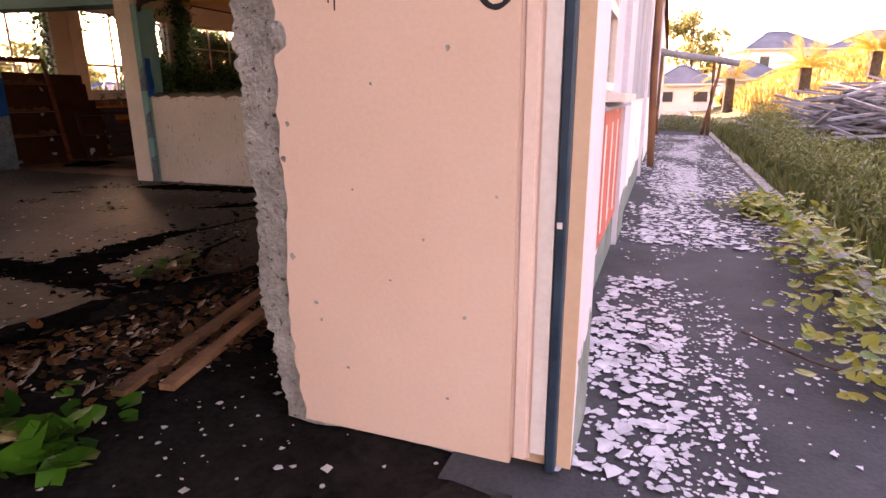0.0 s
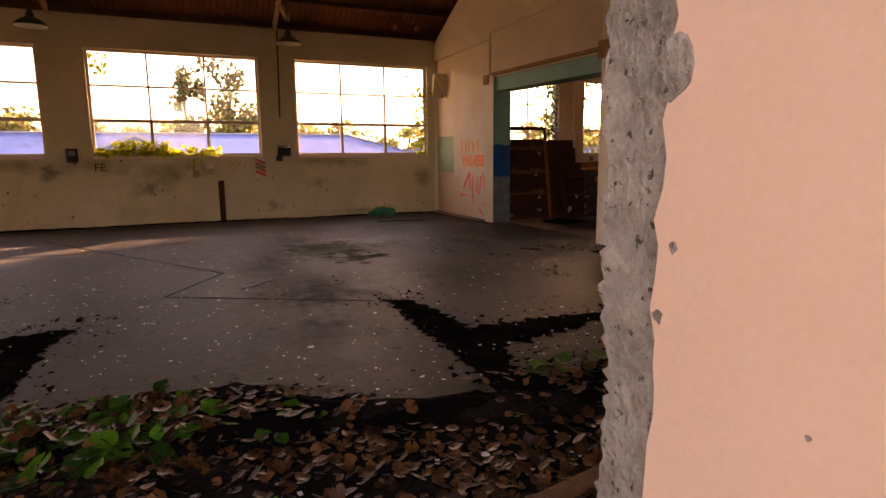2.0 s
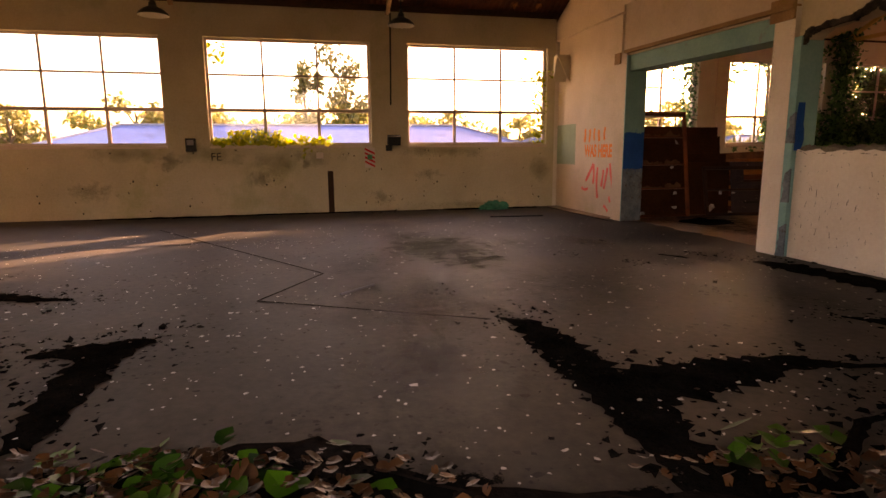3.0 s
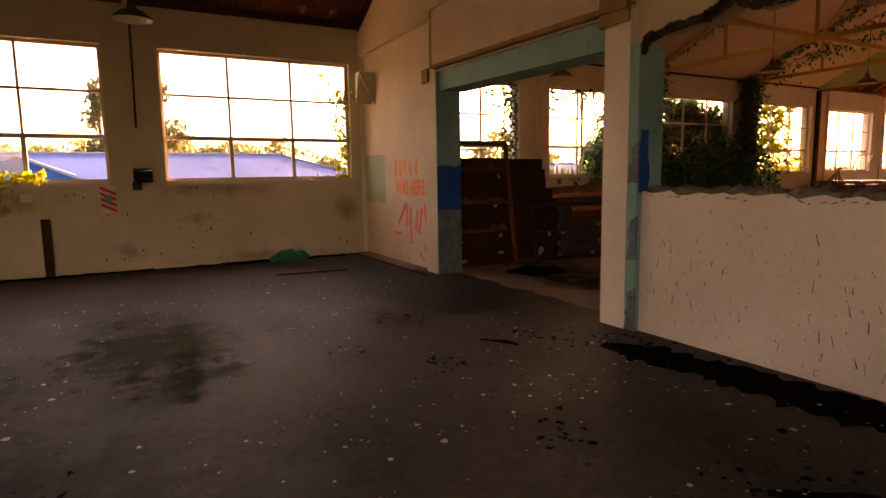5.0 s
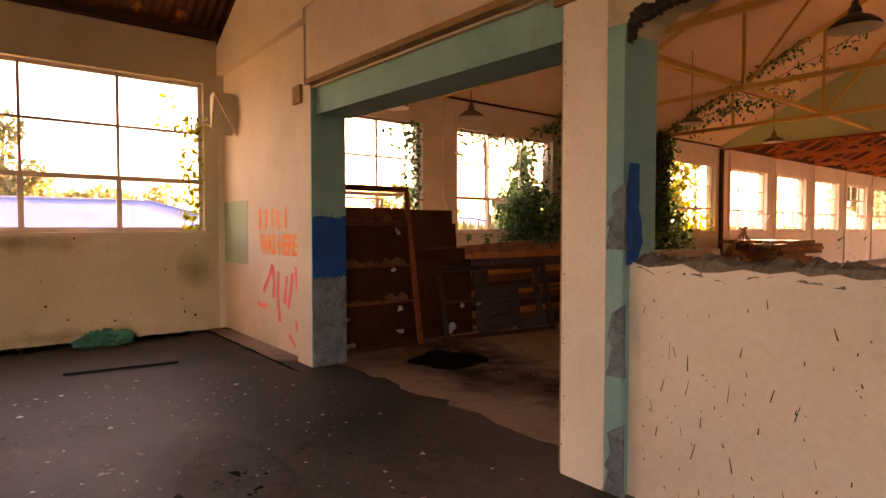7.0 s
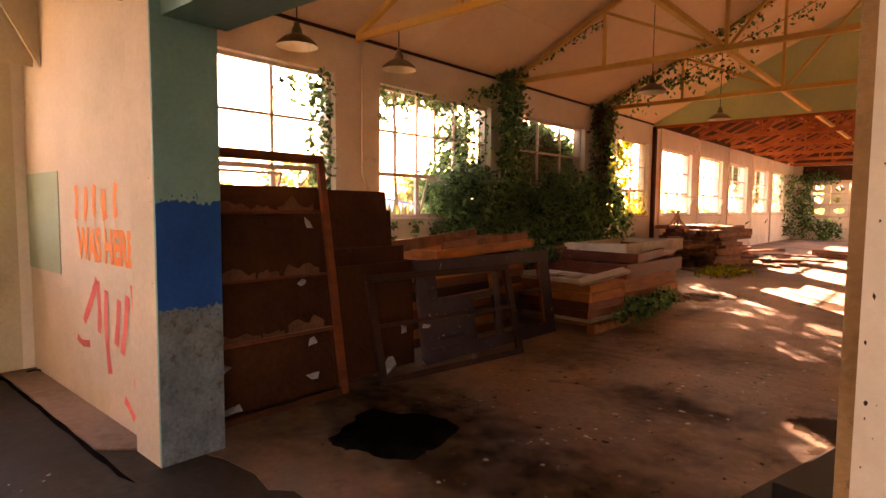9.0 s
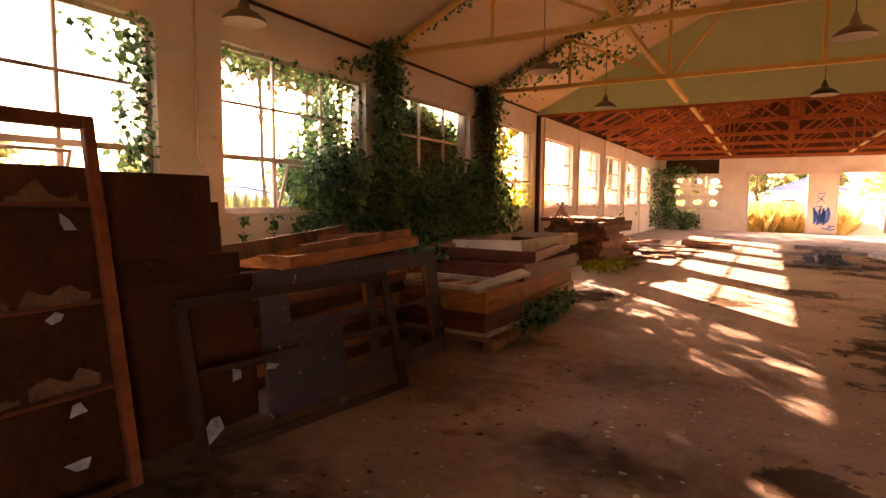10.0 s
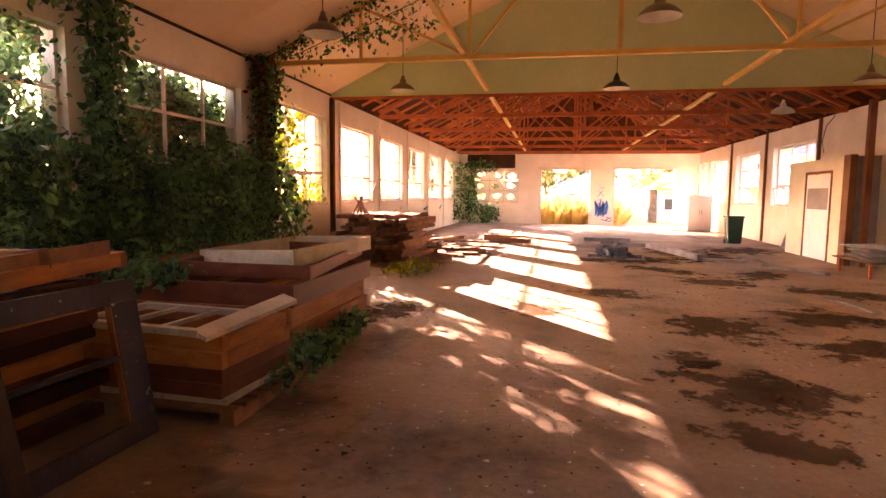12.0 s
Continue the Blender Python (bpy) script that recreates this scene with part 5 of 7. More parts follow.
t = new("black_tag")
tagged(t, "black sprayed scrawl on the pink wall", "graffiti")
for pts in ([(-1.25, 1.66), (-1.27, 1.598), (-1.259, 1.564), (-1.223, 1.547), (-1.176, 1.556), (-1.129, 1.583), (-1.11, 1.65)], [(-1.102, 1.593), (-1.148, 1.572), (-1.134, 1.532)], [(-1.115, 1.63), (-1.107, 1.543), (-1.102, 1.504)],
            [(-1.229, 1.503), (-1.117, 1.524), (-0.982, 1.543), (-0.949, 1.552)], [(-1.029, 1.6), (-1.02, 1.56), (-0.982, 1.531), (-0.949, 1.564), (-0.94, 1.62)],
            [(-0.97, 1.521), (-0.86, 1.534), (-0.802, 1.551)], [(-0.81, 1.62), (-0.794, 1.559), (-0.785, 1.541), (-0.75, 1.6)],
            [(-0.76, 1.6), (-0.754, 1.521), (-0.751, 1.475), (-0.721, 1.501), (-0.701, 1.527), (-0.65, 1.6)],
            [(-0.67, 1.63), (-0.662, 1.545), (-0.637, 1.493), (-0.606, 1.447), (-0.576, 1.431), (-0.546, 1.442), (-0.521, 1.483), (-0.505, 1.56), (-0.52, 1.63)]):
    part("paint_stroke", stroke("s", pts, 0.019, "y", 1.7435, M_INK, ""), M_INK, t)
for x, z0, z1 in ((-1.083, 1.515, 1.448), (-0.75, 1.48, 1.462), (-1.104, 1.51, 1.47)):
    part("drip", stroke("s", [(x, z0), (x, (z0 + z1) / 2), (x - 0.001, z1)], 0.006, "y", 1.7435, M_INK, ""), M_INK, t)
# nail holes and chips in the pink face
rng = random.Random(77)
for x, z, r in ((-0.716, 1.329, 0.008), (-0.969, 1.232, 0.006), (-1.285, 1.106, 0.008), (-1.217, 0.485, 0.008), (-0.922, 0.6, 0.005), (-1.303, 0.646, 0.011), (-1.31, 0.99, 0.011), (-1.2, 0.42, 0.006), (-1.05, 0.9, 0.004), (-0.8, 0.75, 0.005), (-0.66, 0.5, 0.006), (-1.1, 0.25, 0.006), (-0.72, 0.2, 0.006), (-0.56, 0.9, 0.005)):
    b = bmesh.new()
    prism(b, [(x + r * rng.uniform(0.6, 1.4) * math.cos(a), z + r * rng.uniform(0.6, 1.5) * math.sin(a)) for a in (math.tau * k / 7 for k in range(7))], "y", 1.7425, 1.746)
    thing("paint_chip", b, M_CONC, "small dark chip in the pink paint", "chip", "paint chips")
b = bmesh.new()
prism(b, [(-1.30 + 0.032 * math.cos(a) * rng.uniform(0.8, 1.2), 1.38 + 0.05 * math.sin(a) * rng.uniform(0.8, 1.2)) for a in (math.tau * k / 14 for k in range(14))], "y", 1.7415, 1.747)
thing("render_chip", b, M_CONC, "grey chipped patch on the wall edge", "chip", "paint chips")
# sprayed lettering on the cross wall, unreadable: plain strokes
M_SPRAYO = material("orange_spray", (0.92, 0.22, 0.05), (0.95, 0.30, 0.08), 8, 0.6, bump=0.0)
M_SPRAYP = material("pink_spray", (0.9, 0.15, 0.14), (0.95, 0.24, 0.21), 8, 0.6, bump=0.0)
M_PALEGREEN = material("pale_green_patch_paint", (0.27, 0.37, 0.26), (0.36, 0.46, 0.33), 2, 0.7, bump=0.1)
rng = random.Random(14)
PINK_STROKES = ([[(-11.65, 0.96), (-11.78, 0.8), (-11.95, 0.62)], [(-11.64, 0.95), (-11.62, 0.75), (-11.64, 0.58)], [(-11.48, 0.9), (-11.5, 0.6), (-11.45, 0.32)], [(-11.25, 0.86), (-11.28, 0.7), (-11.32, 0.54)],
                 [(-11.1, 0.9), (-11.15, 0.7), (-11.22, 0.5)], [(-11.02, 0.98), (-10.97, 0.75), (-10.88, 0.5)], [(-10.86, 0.82), (-10.88, 0.7), (-10.92, 0.55)]],
                [[(-12.12, 0.48), (-12.0, 0.45), (-11.84, 0.47)], [(-11.02, 0.38), (-11.0, 0.33), (-10.97, 0.27)], [(-11.2, 0.2), (-11.12, 0.16), (-11.04, 0.1)]])
for nm, mat_, rows_ in (("orange_scrawl", M_SPRAYO, ((1.62, 1.40, -12.1, -11.15), (1.34, 1.10, -12.0, -11.0))), ("pink_scrawl", M_SPRAYP, ((0.88, 0.62, -11.9, -10.85), (0.55, 0.35, -12.0, -10.9)))):
    t = new(nm)
    tagged(t, "bright orange sprayed words on the cream cross wall" if nm == "orange_scrawl" else "bright pink sprayed slanting strokes on the cream wall", "graffiti")
    for row_, (zt, zb, xa, xb) in enumerate(rows_):
        n_ = 5
        if nm == "pink_scrawl":
            for line in PINK_STROKES[row_]:
                part("paint_stroke", stroke("s", line, 0.085 - 0.02 * row_, "y", 6.3065, mat_, ""), mat_, t)
            continue
        if row_ == 1:
            words = bpy.data.curves.new("words", "FONT")
            words.body, words.size, words.extrude, words.offset = "WAS HERE", 0.27, 0.0005, 0.012
            words.materials.append(mat_)
            wd = new("sprayed_lettering", words)
            wd.parent = t
            wd.matrix_basis = pose(xa - 0.03, 6.3065, zb, 90, 0, 0) @ Matrix.Diagonal((0.82, 1.15, 1, 1))
            continue
        for k in range(n_):
            x, w = xa + (xb - xa) * (k + 0.4) / n_ + rng.uniform(-0.02, 0.02), (xb - xa) / n_
            part("paint_bar", stroke("s", [(x + rng.uniform(-0.02, 0.02), zt + rng.uniform(-0.03, 0.03)), (x + rng.uniform(-0.02, 0.02), (zt + zb) / 2), (x + rng.uniform(-0.02, 0.02), zb + rng.uniform(-0.04, 0.03))], w * rng.uniform(0.36, 0.5), "y", 6.3065, mat_, ""), mat_, t)
            part("drip", stroke("s", [(x, zb + 0.05), (x, zb - 0.04), (x, zb - rng.uniform(0.05, 0.12))], 0.012, "y", 6.3065, mat_, ""), mat_, t)
b = bmesh.new()
box(b, XW + 0.004, -12.46, 6.304, 6.309, 0.93, 1.75)
thing("paint_patch", b, M_PALEGREEN, "pale green square of paint on the cross wall", "paint", kind="structure")

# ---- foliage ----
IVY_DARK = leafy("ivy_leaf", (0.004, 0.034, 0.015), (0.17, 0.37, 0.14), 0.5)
# Paler tree leaf: sun and distance haze are put into the colour.
FAR_LEAF = leafy("haze_tinted_far_leaf", (0.09, 0.12, 0.03), (0.30, 0.25, 0.09), 0.5)
DRY_IVY = leafy("dried_ivy_leaf", (0.05, 0.014, 0.006), (0.22, 0.07, 0.03), 0.3)
# Ivy leaf again, with sunlight put into the yellow-green.
IVY_SUN = leafy("sun_tinted_ivy_leaf", (0.12, 0.17, 0.008), (0.40, 0.36, 0.025), 0.6)
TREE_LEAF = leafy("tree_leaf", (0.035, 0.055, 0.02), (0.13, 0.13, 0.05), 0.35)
AUTUMN = leafy("dry_leaf", (0.010, 0.005, 0.003), (0.13, 0.05, 0.016), 0.12)
GRASSM = leafy("grass_blade", (0.07, 0.10, 0.025), (0.22, 0.20, 0.07), 0.3)
GOLDGRASS = leafy("dry_grass_blade", (0.36, 0.25, 0.07), (0.62, 0.45, 0.16), 0.4)
PALM = leafy("palm_leaflet", (0.34, 0.28, 0.04), (0.65, 0.48, 0.09), 0.45)
M_BARK = material("rough_bark", (0.04, 0.028, 0.02), (0.12, 0.085, 0.06), 5, 0.9, fine=30, bump=0.7)


def leaf_mesh(name, P, size, mat, rs, droop=0.35, thin=0.6, up=None):
    """Small folded leaves at points P (n x 3)."""
    n = len(P)
    d = rs.normal(size=(n, 3))
    d[:, 2] -= droop
    if up is not None:
        d = d * 0.3 + np.array(up)
    d /= np.linalg.norm(d, axis=1, keepdims=True)
    s = np.cross(d, rs.normal(size=(n, 3)))
    s /= np.linalg.norm(s, axis=1, keepdims=True) + 1e-9
    nn = np.cross(d, s)
    L = (size * rs.uniform(0.6, 1.3, n))[:, None]
    shape = [(0, 0), (0.15, 0.42), (0.52, 0.5), (1, 0), (0.52, -0.5), (0.15, -0.42)]
    v = np.stack([P + d * L * a + s * L * thin * c + nn * L * 0.3 * abs(c) for a, c in shape], 1).reshape(-1, 3)
    k = np.arange(n)[:, None] * 6
    faces = np.concatenate([k + [0, 1, 2], k + [0, 2, 3], k + [0, 3, 4], k + [0, 4, 5]], 1).reshape(-1, 3)
    me = bpy.data.meshes.new(name)
    me.from_pydata(v.tolist(), [], faces.tolist())
    me.materials.append(mat)
    return me


def blob_points(rs, n, blobs):
    """Points inside a set of ellipsoids (centre, radii), thicker towards their skins."""
    out = []
    vol = np.array([b_[1][0] * b_[1][1] * b_[1][2] for b_ in blobs]) ** 0.8
    for (c, r), share in zip(blobs, vol / vol.sum()):
        m = max(1, int(n * share))
        q = rs.normal(size=(m, 3))
        q /= np.linalg.norm(q, axis=1, keepdims=True)
        q *= rs.uniform(0.35, 1.0, (m, 1)) ** 0.5 * (1 + 0.25 * rs.normal(size=(m, 1)))
        out.append(np.array(c) + q * np.array(r))
    return np.concatenate(out)


rs = np.random.RandomState(2)
rng = random.Random(6)
ivy = new("ivy")
tagged(ivy, "thick dark green ivy growing through the windows and up the piers", "ivy")
# main mass over the windows
blobs = []
for k in range(110):
    y, z = rng.uniform(11.9, 17.3), rng.uniform(0.35, 1.95)
    blobs.append(((XW + rng.uniform(-0.2, 0.2 + 0.5 * max(0, 1 - z / 2)), y, z), (0.26, 0.4, 0.34)))
# growth outside the upper panes, with gaps of light
for k in range(175):
    y, z = rng.uniform(12.1, 17.2), 1.8 + 1.35 * rng.random()
    if 13.2 < y < 14.05 or (y < 13.2 and z > 1.75 + 1.25 * (y - 12.0)):
        continue
    blobs.append(((XW - rng.uniform(0.3, 0.75), y, z), (0.2, 0.27, 0.25)))
P = blob_points(rs, 46000, blobs)
on_pier = (P[:, 1] > 13.2) & (P[:, 1] < 14.05) & (P[:, 2] > 1.5) & (rs.uniform(size=len(P)) < 0.8)
P = P[(P[:, 0] < XW + 0.95) & (P[:, 2] > 0.25) & ~on_pier]
part("foliage", leaf_mesh("foliage", P, 0.092, IVY_DARK, rs), IVY_DARK, ivy)
# columns up the piers
for y, n, top in ((13.55, 1700, 3.95), (17.2, 2600, 3.8)):
    P = np.stack([XW + 0.08 + rs.gamma(2, 0.06, n), y + (0.06 + 0.08 * rs.uniform(-1, 1)) * np.sin(np.arange(n)) + rs.normal(0, 0.17, n), rs.uniform(1.2, top, n)], 1)
    part("foliage", leaf_mesh("foliage", P, 0.1, IVY_DARK, rs), IVY_DARK, ivy)
# hanging strands in front of the mass
P = []
for k in range(40):
    y_, x_, top_ = rng.uniform(12.4, 18.0), XW + rng.uniform(0.25, 0.6), rng.uniform(1.4, 2.3)
    z_ = np.linspace(top_, max(0.3, top_ - rng.uniform(0.7, 1.9)), 46)
    P.append(np.stack([x_ + 0.05 * np.sin(z_ * 5 + k) + rs.normal(0, 0.04, 46), y_ + 0.1 * np.sin(z_ * 3 + k) + rs.normal(0, 0.06, 46), z_], 1))
part("hanging_foliage", leaf_mesh("foliage", np.concatenate(P), 0.125, IVY_DARK, rs, droop=1.2), IVY_DARK, ivy)
# dried reddish leaves on the far pier
P = np.stack([XW + 0.12 + rs.gamma(2, 0.06, 700), 16.98 + rs.normal(0, 0.13, 700), rs.uniform(1.4, 3.75, 700)], 1)
part("dried_leaves", leaf_mesh("foliage", P, 0.09, DRY_IVY, rs, droop=1.0), DRY_IVY, ivy, "dried reddish-brown leaves")
# trails under the ceiling
def trail(p, q, n, spread, sag=0.0):
    tt = rs.uniform(0, 1, n) ** 1.15
    P_ = np.outer(1 - tt, p) + np.outer(tt, q)
    P_[:, 2] -= np.abs(rs.normal(0, spread, n)) + sag * np.sin(np.pi * tt)
    P_[:, 1] += rs.normal(0, spread * 0.8, n)
    P_[:, 0] += rs.normal(0, spread * 0.4, n)
    return P_


P = np.concatenate([trail((-13.2, 17.2, 3.85), (-9.9, 17.1, roof_z(-9.9, 3.7)), 420, 0.13), trail((-12.6, 17.3, 3.9), (-9.2, 18.3, roof_z(-9.2, 3.62)), 240, 0.16),
                    trail((-11.8, 17.25, 4.2), (-10.2, 17.25, 4.35), 200, 0.12), trail((-13.2, 13.65, 3.9), (-11.6, 13.9, roof_z(-11.6, 3.75)), 110, 0.05), trail((-13.25, 13.6, 3.75), (-13.2, 12.4, 3.4), 120, 0.08)])
part("trailing_leaves", leaf_mesh("foliage", P, 0.08, IVY_DARK, rs, droop=0.9), IVY_DARK, ivy)
for p, q in (((-13.2, 17.2, 3.8), (-9.9, 17.1, roof_z(-9.9, 3.72))), ((-12.6, 17.3, 3.9), (-9.2, 18.3, roof_z(-9.2, 3.64))), ((-13.2, 13.65, 3.9), (-11.6, 13.9, roof_z(-11.6, 3.76)))):
    b = bmesh.new()
    p, q = Vector(p), Vector(q)
    tube(b, [p.lerp(q, k / 8) + Vector((0, rng.uniform(-0.05, 0.05), rng.uniform(-0.06, 0.0))) for k in range(9)], 0.008, 5)
    part("stem", b, M_BARK, ivy)
for y, zt in ((13.5, 3.8), (13.75, 3.7), (17.1, 3.7), (17.35, 3.6)):
    b = bmesh.new()
    tube(b, [(XW + 0.06 + rng.uniform(0, 0.05), y + rng.uniform(-0.1, 0.1), zt * k / 7) for k in range(8)], 0.03, 6, 0.012)
    part("stem", b, M_BARK, ivy)
# leaves at the window openings, sunlight put into their yellow-green
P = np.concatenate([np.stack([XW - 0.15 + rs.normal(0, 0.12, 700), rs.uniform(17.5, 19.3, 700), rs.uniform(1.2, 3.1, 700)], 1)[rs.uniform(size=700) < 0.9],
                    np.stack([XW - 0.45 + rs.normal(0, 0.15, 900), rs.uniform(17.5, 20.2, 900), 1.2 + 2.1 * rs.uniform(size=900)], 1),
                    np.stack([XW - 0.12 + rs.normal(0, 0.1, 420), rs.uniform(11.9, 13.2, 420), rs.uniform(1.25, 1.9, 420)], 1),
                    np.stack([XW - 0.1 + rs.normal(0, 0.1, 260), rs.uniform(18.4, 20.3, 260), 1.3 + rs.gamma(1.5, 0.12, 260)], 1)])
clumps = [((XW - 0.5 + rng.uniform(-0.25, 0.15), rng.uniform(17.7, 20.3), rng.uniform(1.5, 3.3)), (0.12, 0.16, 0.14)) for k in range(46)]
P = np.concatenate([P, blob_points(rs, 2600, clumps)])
part("sun_tinted_leaves", leaf_mesh("foliage", P, 0.09, IVY_SUN, rs), IVY_SUN, ivy, "yellow-green leaves with sunlight put into their colour")
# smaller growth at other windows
# Brighter vine copy; backlight from the window is in the colour.
VINE_SUN = leafy("sun_tinted_vine_leaf", (0.20, 0.26, 0.008), (0.52, 0.46, 0.03), 0.6)


def window_vine(label, clouds, size=0.09, mat_=None, dx0=-0.1):
    v = new("window_vine")
    tagged(v, label, "vine", "window vines")
    for n, (y0, y1, z0, z1), dx in clouds:
        P_ = np.stack([XW + dx0 + rs.normal(0, dx, n), rs.uniform(y0, y1, n), rs.uniform(z0, z1, n)], 1)
        part("leaves", leaf_mesh("leaves", P_, size, mat_ or IVY_SUN, rs), mat_ or IVY_SUN, v)
    return v


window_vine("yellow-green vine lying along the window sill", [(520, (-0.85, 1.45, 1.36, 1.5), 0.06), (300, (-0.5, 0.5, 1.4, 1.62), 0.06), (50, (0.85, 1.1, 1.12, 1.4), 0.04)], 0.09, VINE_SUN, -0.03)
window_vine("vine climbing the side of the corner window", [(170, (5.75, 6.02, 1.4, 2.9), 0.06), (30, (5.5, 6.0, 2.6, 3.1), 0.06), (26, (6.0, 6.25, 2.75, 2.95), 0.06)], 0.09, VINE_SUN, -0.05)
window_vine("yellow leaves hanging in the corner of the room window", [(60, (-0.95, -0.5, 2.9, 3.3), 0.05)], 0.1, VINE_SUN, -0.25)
window_vine("vine hanging on the jamb of the hall window", [(520, (9.4, 9.74, 1.4, 3.22), 0.08), (70, (8.9, 9.7, 2.8, 3.2), 0.06)], 0.085, IVY_DARK)
window_vine("thin vine along the head of the hall window", [(230, (10.5, 13.0, 3.0, 3.28), 0.07), (260, (12.0, 13.2, 2.2, 3.2), 0.07), (50, (10.5, 10.8, 2.7, 3.1), 0.07)], 0.085, IVY_DARK)
window_vine("bush of vine in the far corner of the hall", [(1100, (36.9, 39.0, 0.2, 3.2), 0.45)], 0.14, IVY_DARK)
P = blob_points(rs, 1400, [((-11.7, 38.9, 0.5), (0.7, 0.35, 0.6)), ((-12.6, 38.8, 1.6), (0.4, 0.4, 1.5)), ((-12.2, 38.9, 3.1), (0.9, 0.3, 0.35))])
me = leaf_mesh("shrub", P, 0.14, IVY_DARK, rs)
tagged(new("shrub", me), "low dark shrub growing by the end window", "shrub")
# seedlings on the window wall and ivy around the pallets
for y, h in ((10.75, 0.42), (11.2, 0.35), (11.6, 0.4), (11.85, 0.3)):
    P = np.stack([XW + 0.05 + rs.uniform(0, 0.08, 26), y + rs.normal(0, 0.05, 26), 1.3 - rs.uniform(0, h, 26)], 1)
    tagged(new("wall_seedling", leaf_mesh("wall_seedling", P, 0.09, IVY_DARK, rs)), "small ivy sprig under the window", "ivy sprig", "ivy sprigs", "stuff")
for c, r, n in (((-10.35, 12.55, 0.12), (0.22, 0.5, 0.16), 520), ((-10.3, 11.9, 0.1), (0.15, 0.3, 0.1), 160), ((-10.3, 13.4, 0.15), (0.12, 0.4, 0.15), 220), ((-12.0, 12.5, 0.78), (0.5, 0.35, 0.14), 420), ((-12.5, 13.6, 0.95), (0.3, 0.7, 0.12), 260)):
    P = blob_points(rs, n, [(c, r)])
    P[:, 2] = np.maximum(P[:, 2], 0.02)
    tagged(new("ivy_clump", leaf_mesh("ivy_clump", P, 0.085, IVY_DARK, rs)), "clump of ivy growing round the pallets", "ivy", "ivy clumps", "stuff")
P = blob_points(rs, 260, [((-10.9, 18.6, 0.12), (0.5, 0.8, 0.12))])
tagged(new("weed_patch", leaf_mesh("weed_patch", P, 0.09, IVY_SUN, rs)), "bright yellow-green weeds on the floor", "weeds", kind="stuff")

# ---- trees and distance ----
def tree(x, y, h, crown, label, leafmat, leaves=2600, size=0.22, trunk=0.22, low=0.45, z0=-0.21, seed=1):
    r_ = random.Random(seed)
    s_ = np.random.RandomState(seed)
    t_ = new("tree")
    t_.matrix_basis = pose(x, y, z0)
    tagged(t_, label, "tree")
    b_ = bmesh.new()
    top = Vector((r_.uniform(-0.5, 0.5), r_.uniform(-0.5, 0.5), h * 0.85))
    tube(b_, [top * (k / 6) + Vector((r_.uniform(-0.1, 0.1), r_.uniform(-0.1, 0.1), 0)) * (k > 0) for k in range(7)], trunk, 8, trunk * 0.25)
    blobs_ = []
    for k in range(11):
        z = h * r_.uniform(low, 0.95)
        a = r_.uniform(0, math.tau)
        rr = crown * r_.uniform(0.25, 0.95) * (1.15 - abs(z / h - 0.62))
        q = Vector((math.cos(a) * rr, math.sin(a) * rr, z))
        s = top * max(0.25, (z / h - 0.22))
        tube(b_, [s, s.lerp(q, 0.5) + Vector((0, 0, 0.15)), q], trunk * 0.35, 6, 0.03)
        blobs_.append((tuple(q), (crown * r_.uniform(0.28, 0.5), crown * r_.uniform(0.28, 0.5), h * r_.uniform(0.07, 0.13))))
    part("trunk", b_, M_BARK, t_)
    part("crown", leaf_mesh("crown", blob_points(s_, leaves, blobs_), size, leafmat, s_), leafmat, t_)
    return t_


# tall trees added to block the low sun; their crowns stay out of view
for k, (y, h, c) in enumerate(((11.7, 10.9, 2.1), (21.4, 10.6, 2.9), (23.9, 10.2, 2.4), (26.0, 10.8, 2.6))):
    tree(-24.2, y, h, c, "tall tree with a high leafy crown outside the window wall", TREE_LEAF, 4600, 0.3, 0.1, 0.68, seed=40 + k)
tree(-24.2, 32.0, 10.4, 2.3, "tall thin-crowned tree outside the window wall", TREE_LEAF, 420, 0.3, 0.1, 0.66, seed=47)
for k, (x, y, h, c) in enumerate(((-60, 1.0, 10.6, 1.7), (-60, 4.4, 11.0, 2.9))):
    tree(x, y, h, c, "dark tree standing above the blue roofs", TREE_LEAF, 1100, 0.5, 0.25, 0.25, seed=58 + k)
for k in range(22):
    y = -46 + k * 6.3
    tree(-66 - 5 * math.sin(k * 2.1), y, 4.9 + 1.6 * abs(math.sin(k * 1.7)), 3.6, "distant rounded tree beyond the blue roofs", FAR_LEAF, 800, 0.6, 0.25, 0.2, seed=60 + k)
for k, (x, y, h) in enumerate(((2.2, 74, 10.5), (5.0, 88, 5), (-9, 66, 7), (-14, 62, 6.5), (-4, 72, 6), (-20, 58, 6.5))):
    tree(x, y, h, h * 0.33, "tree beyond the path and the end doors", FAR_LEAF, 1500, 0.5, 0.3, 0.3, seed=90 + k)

M_BLUEROOF = material("blue_roof_iron", (0.002, 0.04, 0.13), (0.004, 0.07, 0.21), 0.6, 0.9, fine=6, bump=0.1, spec=0.02)
# Lighter roof blue that carries the sheen of sun on iron.
M_LILACROOF = material("sheen_blue_roof_iron", (0.045, 0.095, 0.27), (0.085, 0.15, 0.38), 0.5, 0.6, fine=5, bump=0.2, spec=0.2)
M_HIPCAP = material("roof_capping", (0.10, 0.14, 0.22), (0.16, 0.2, 0.3), 1, 0.8, fine=8, bump=0.1, spec=0.05)
M_WHITEHOUSE = material("white_house_wall", (0.68, 0.66, 0.62), (0.8, 0.78, 0.74), 0.6, 0.7, fine=8, bump=0.1)
M_GREYROOF = material("slate_grey_roof", (0.10, 0.10, 0.12), (0.2, 0.2, 0.23), 0.6, 0.7, fine=8, bump=0.1)
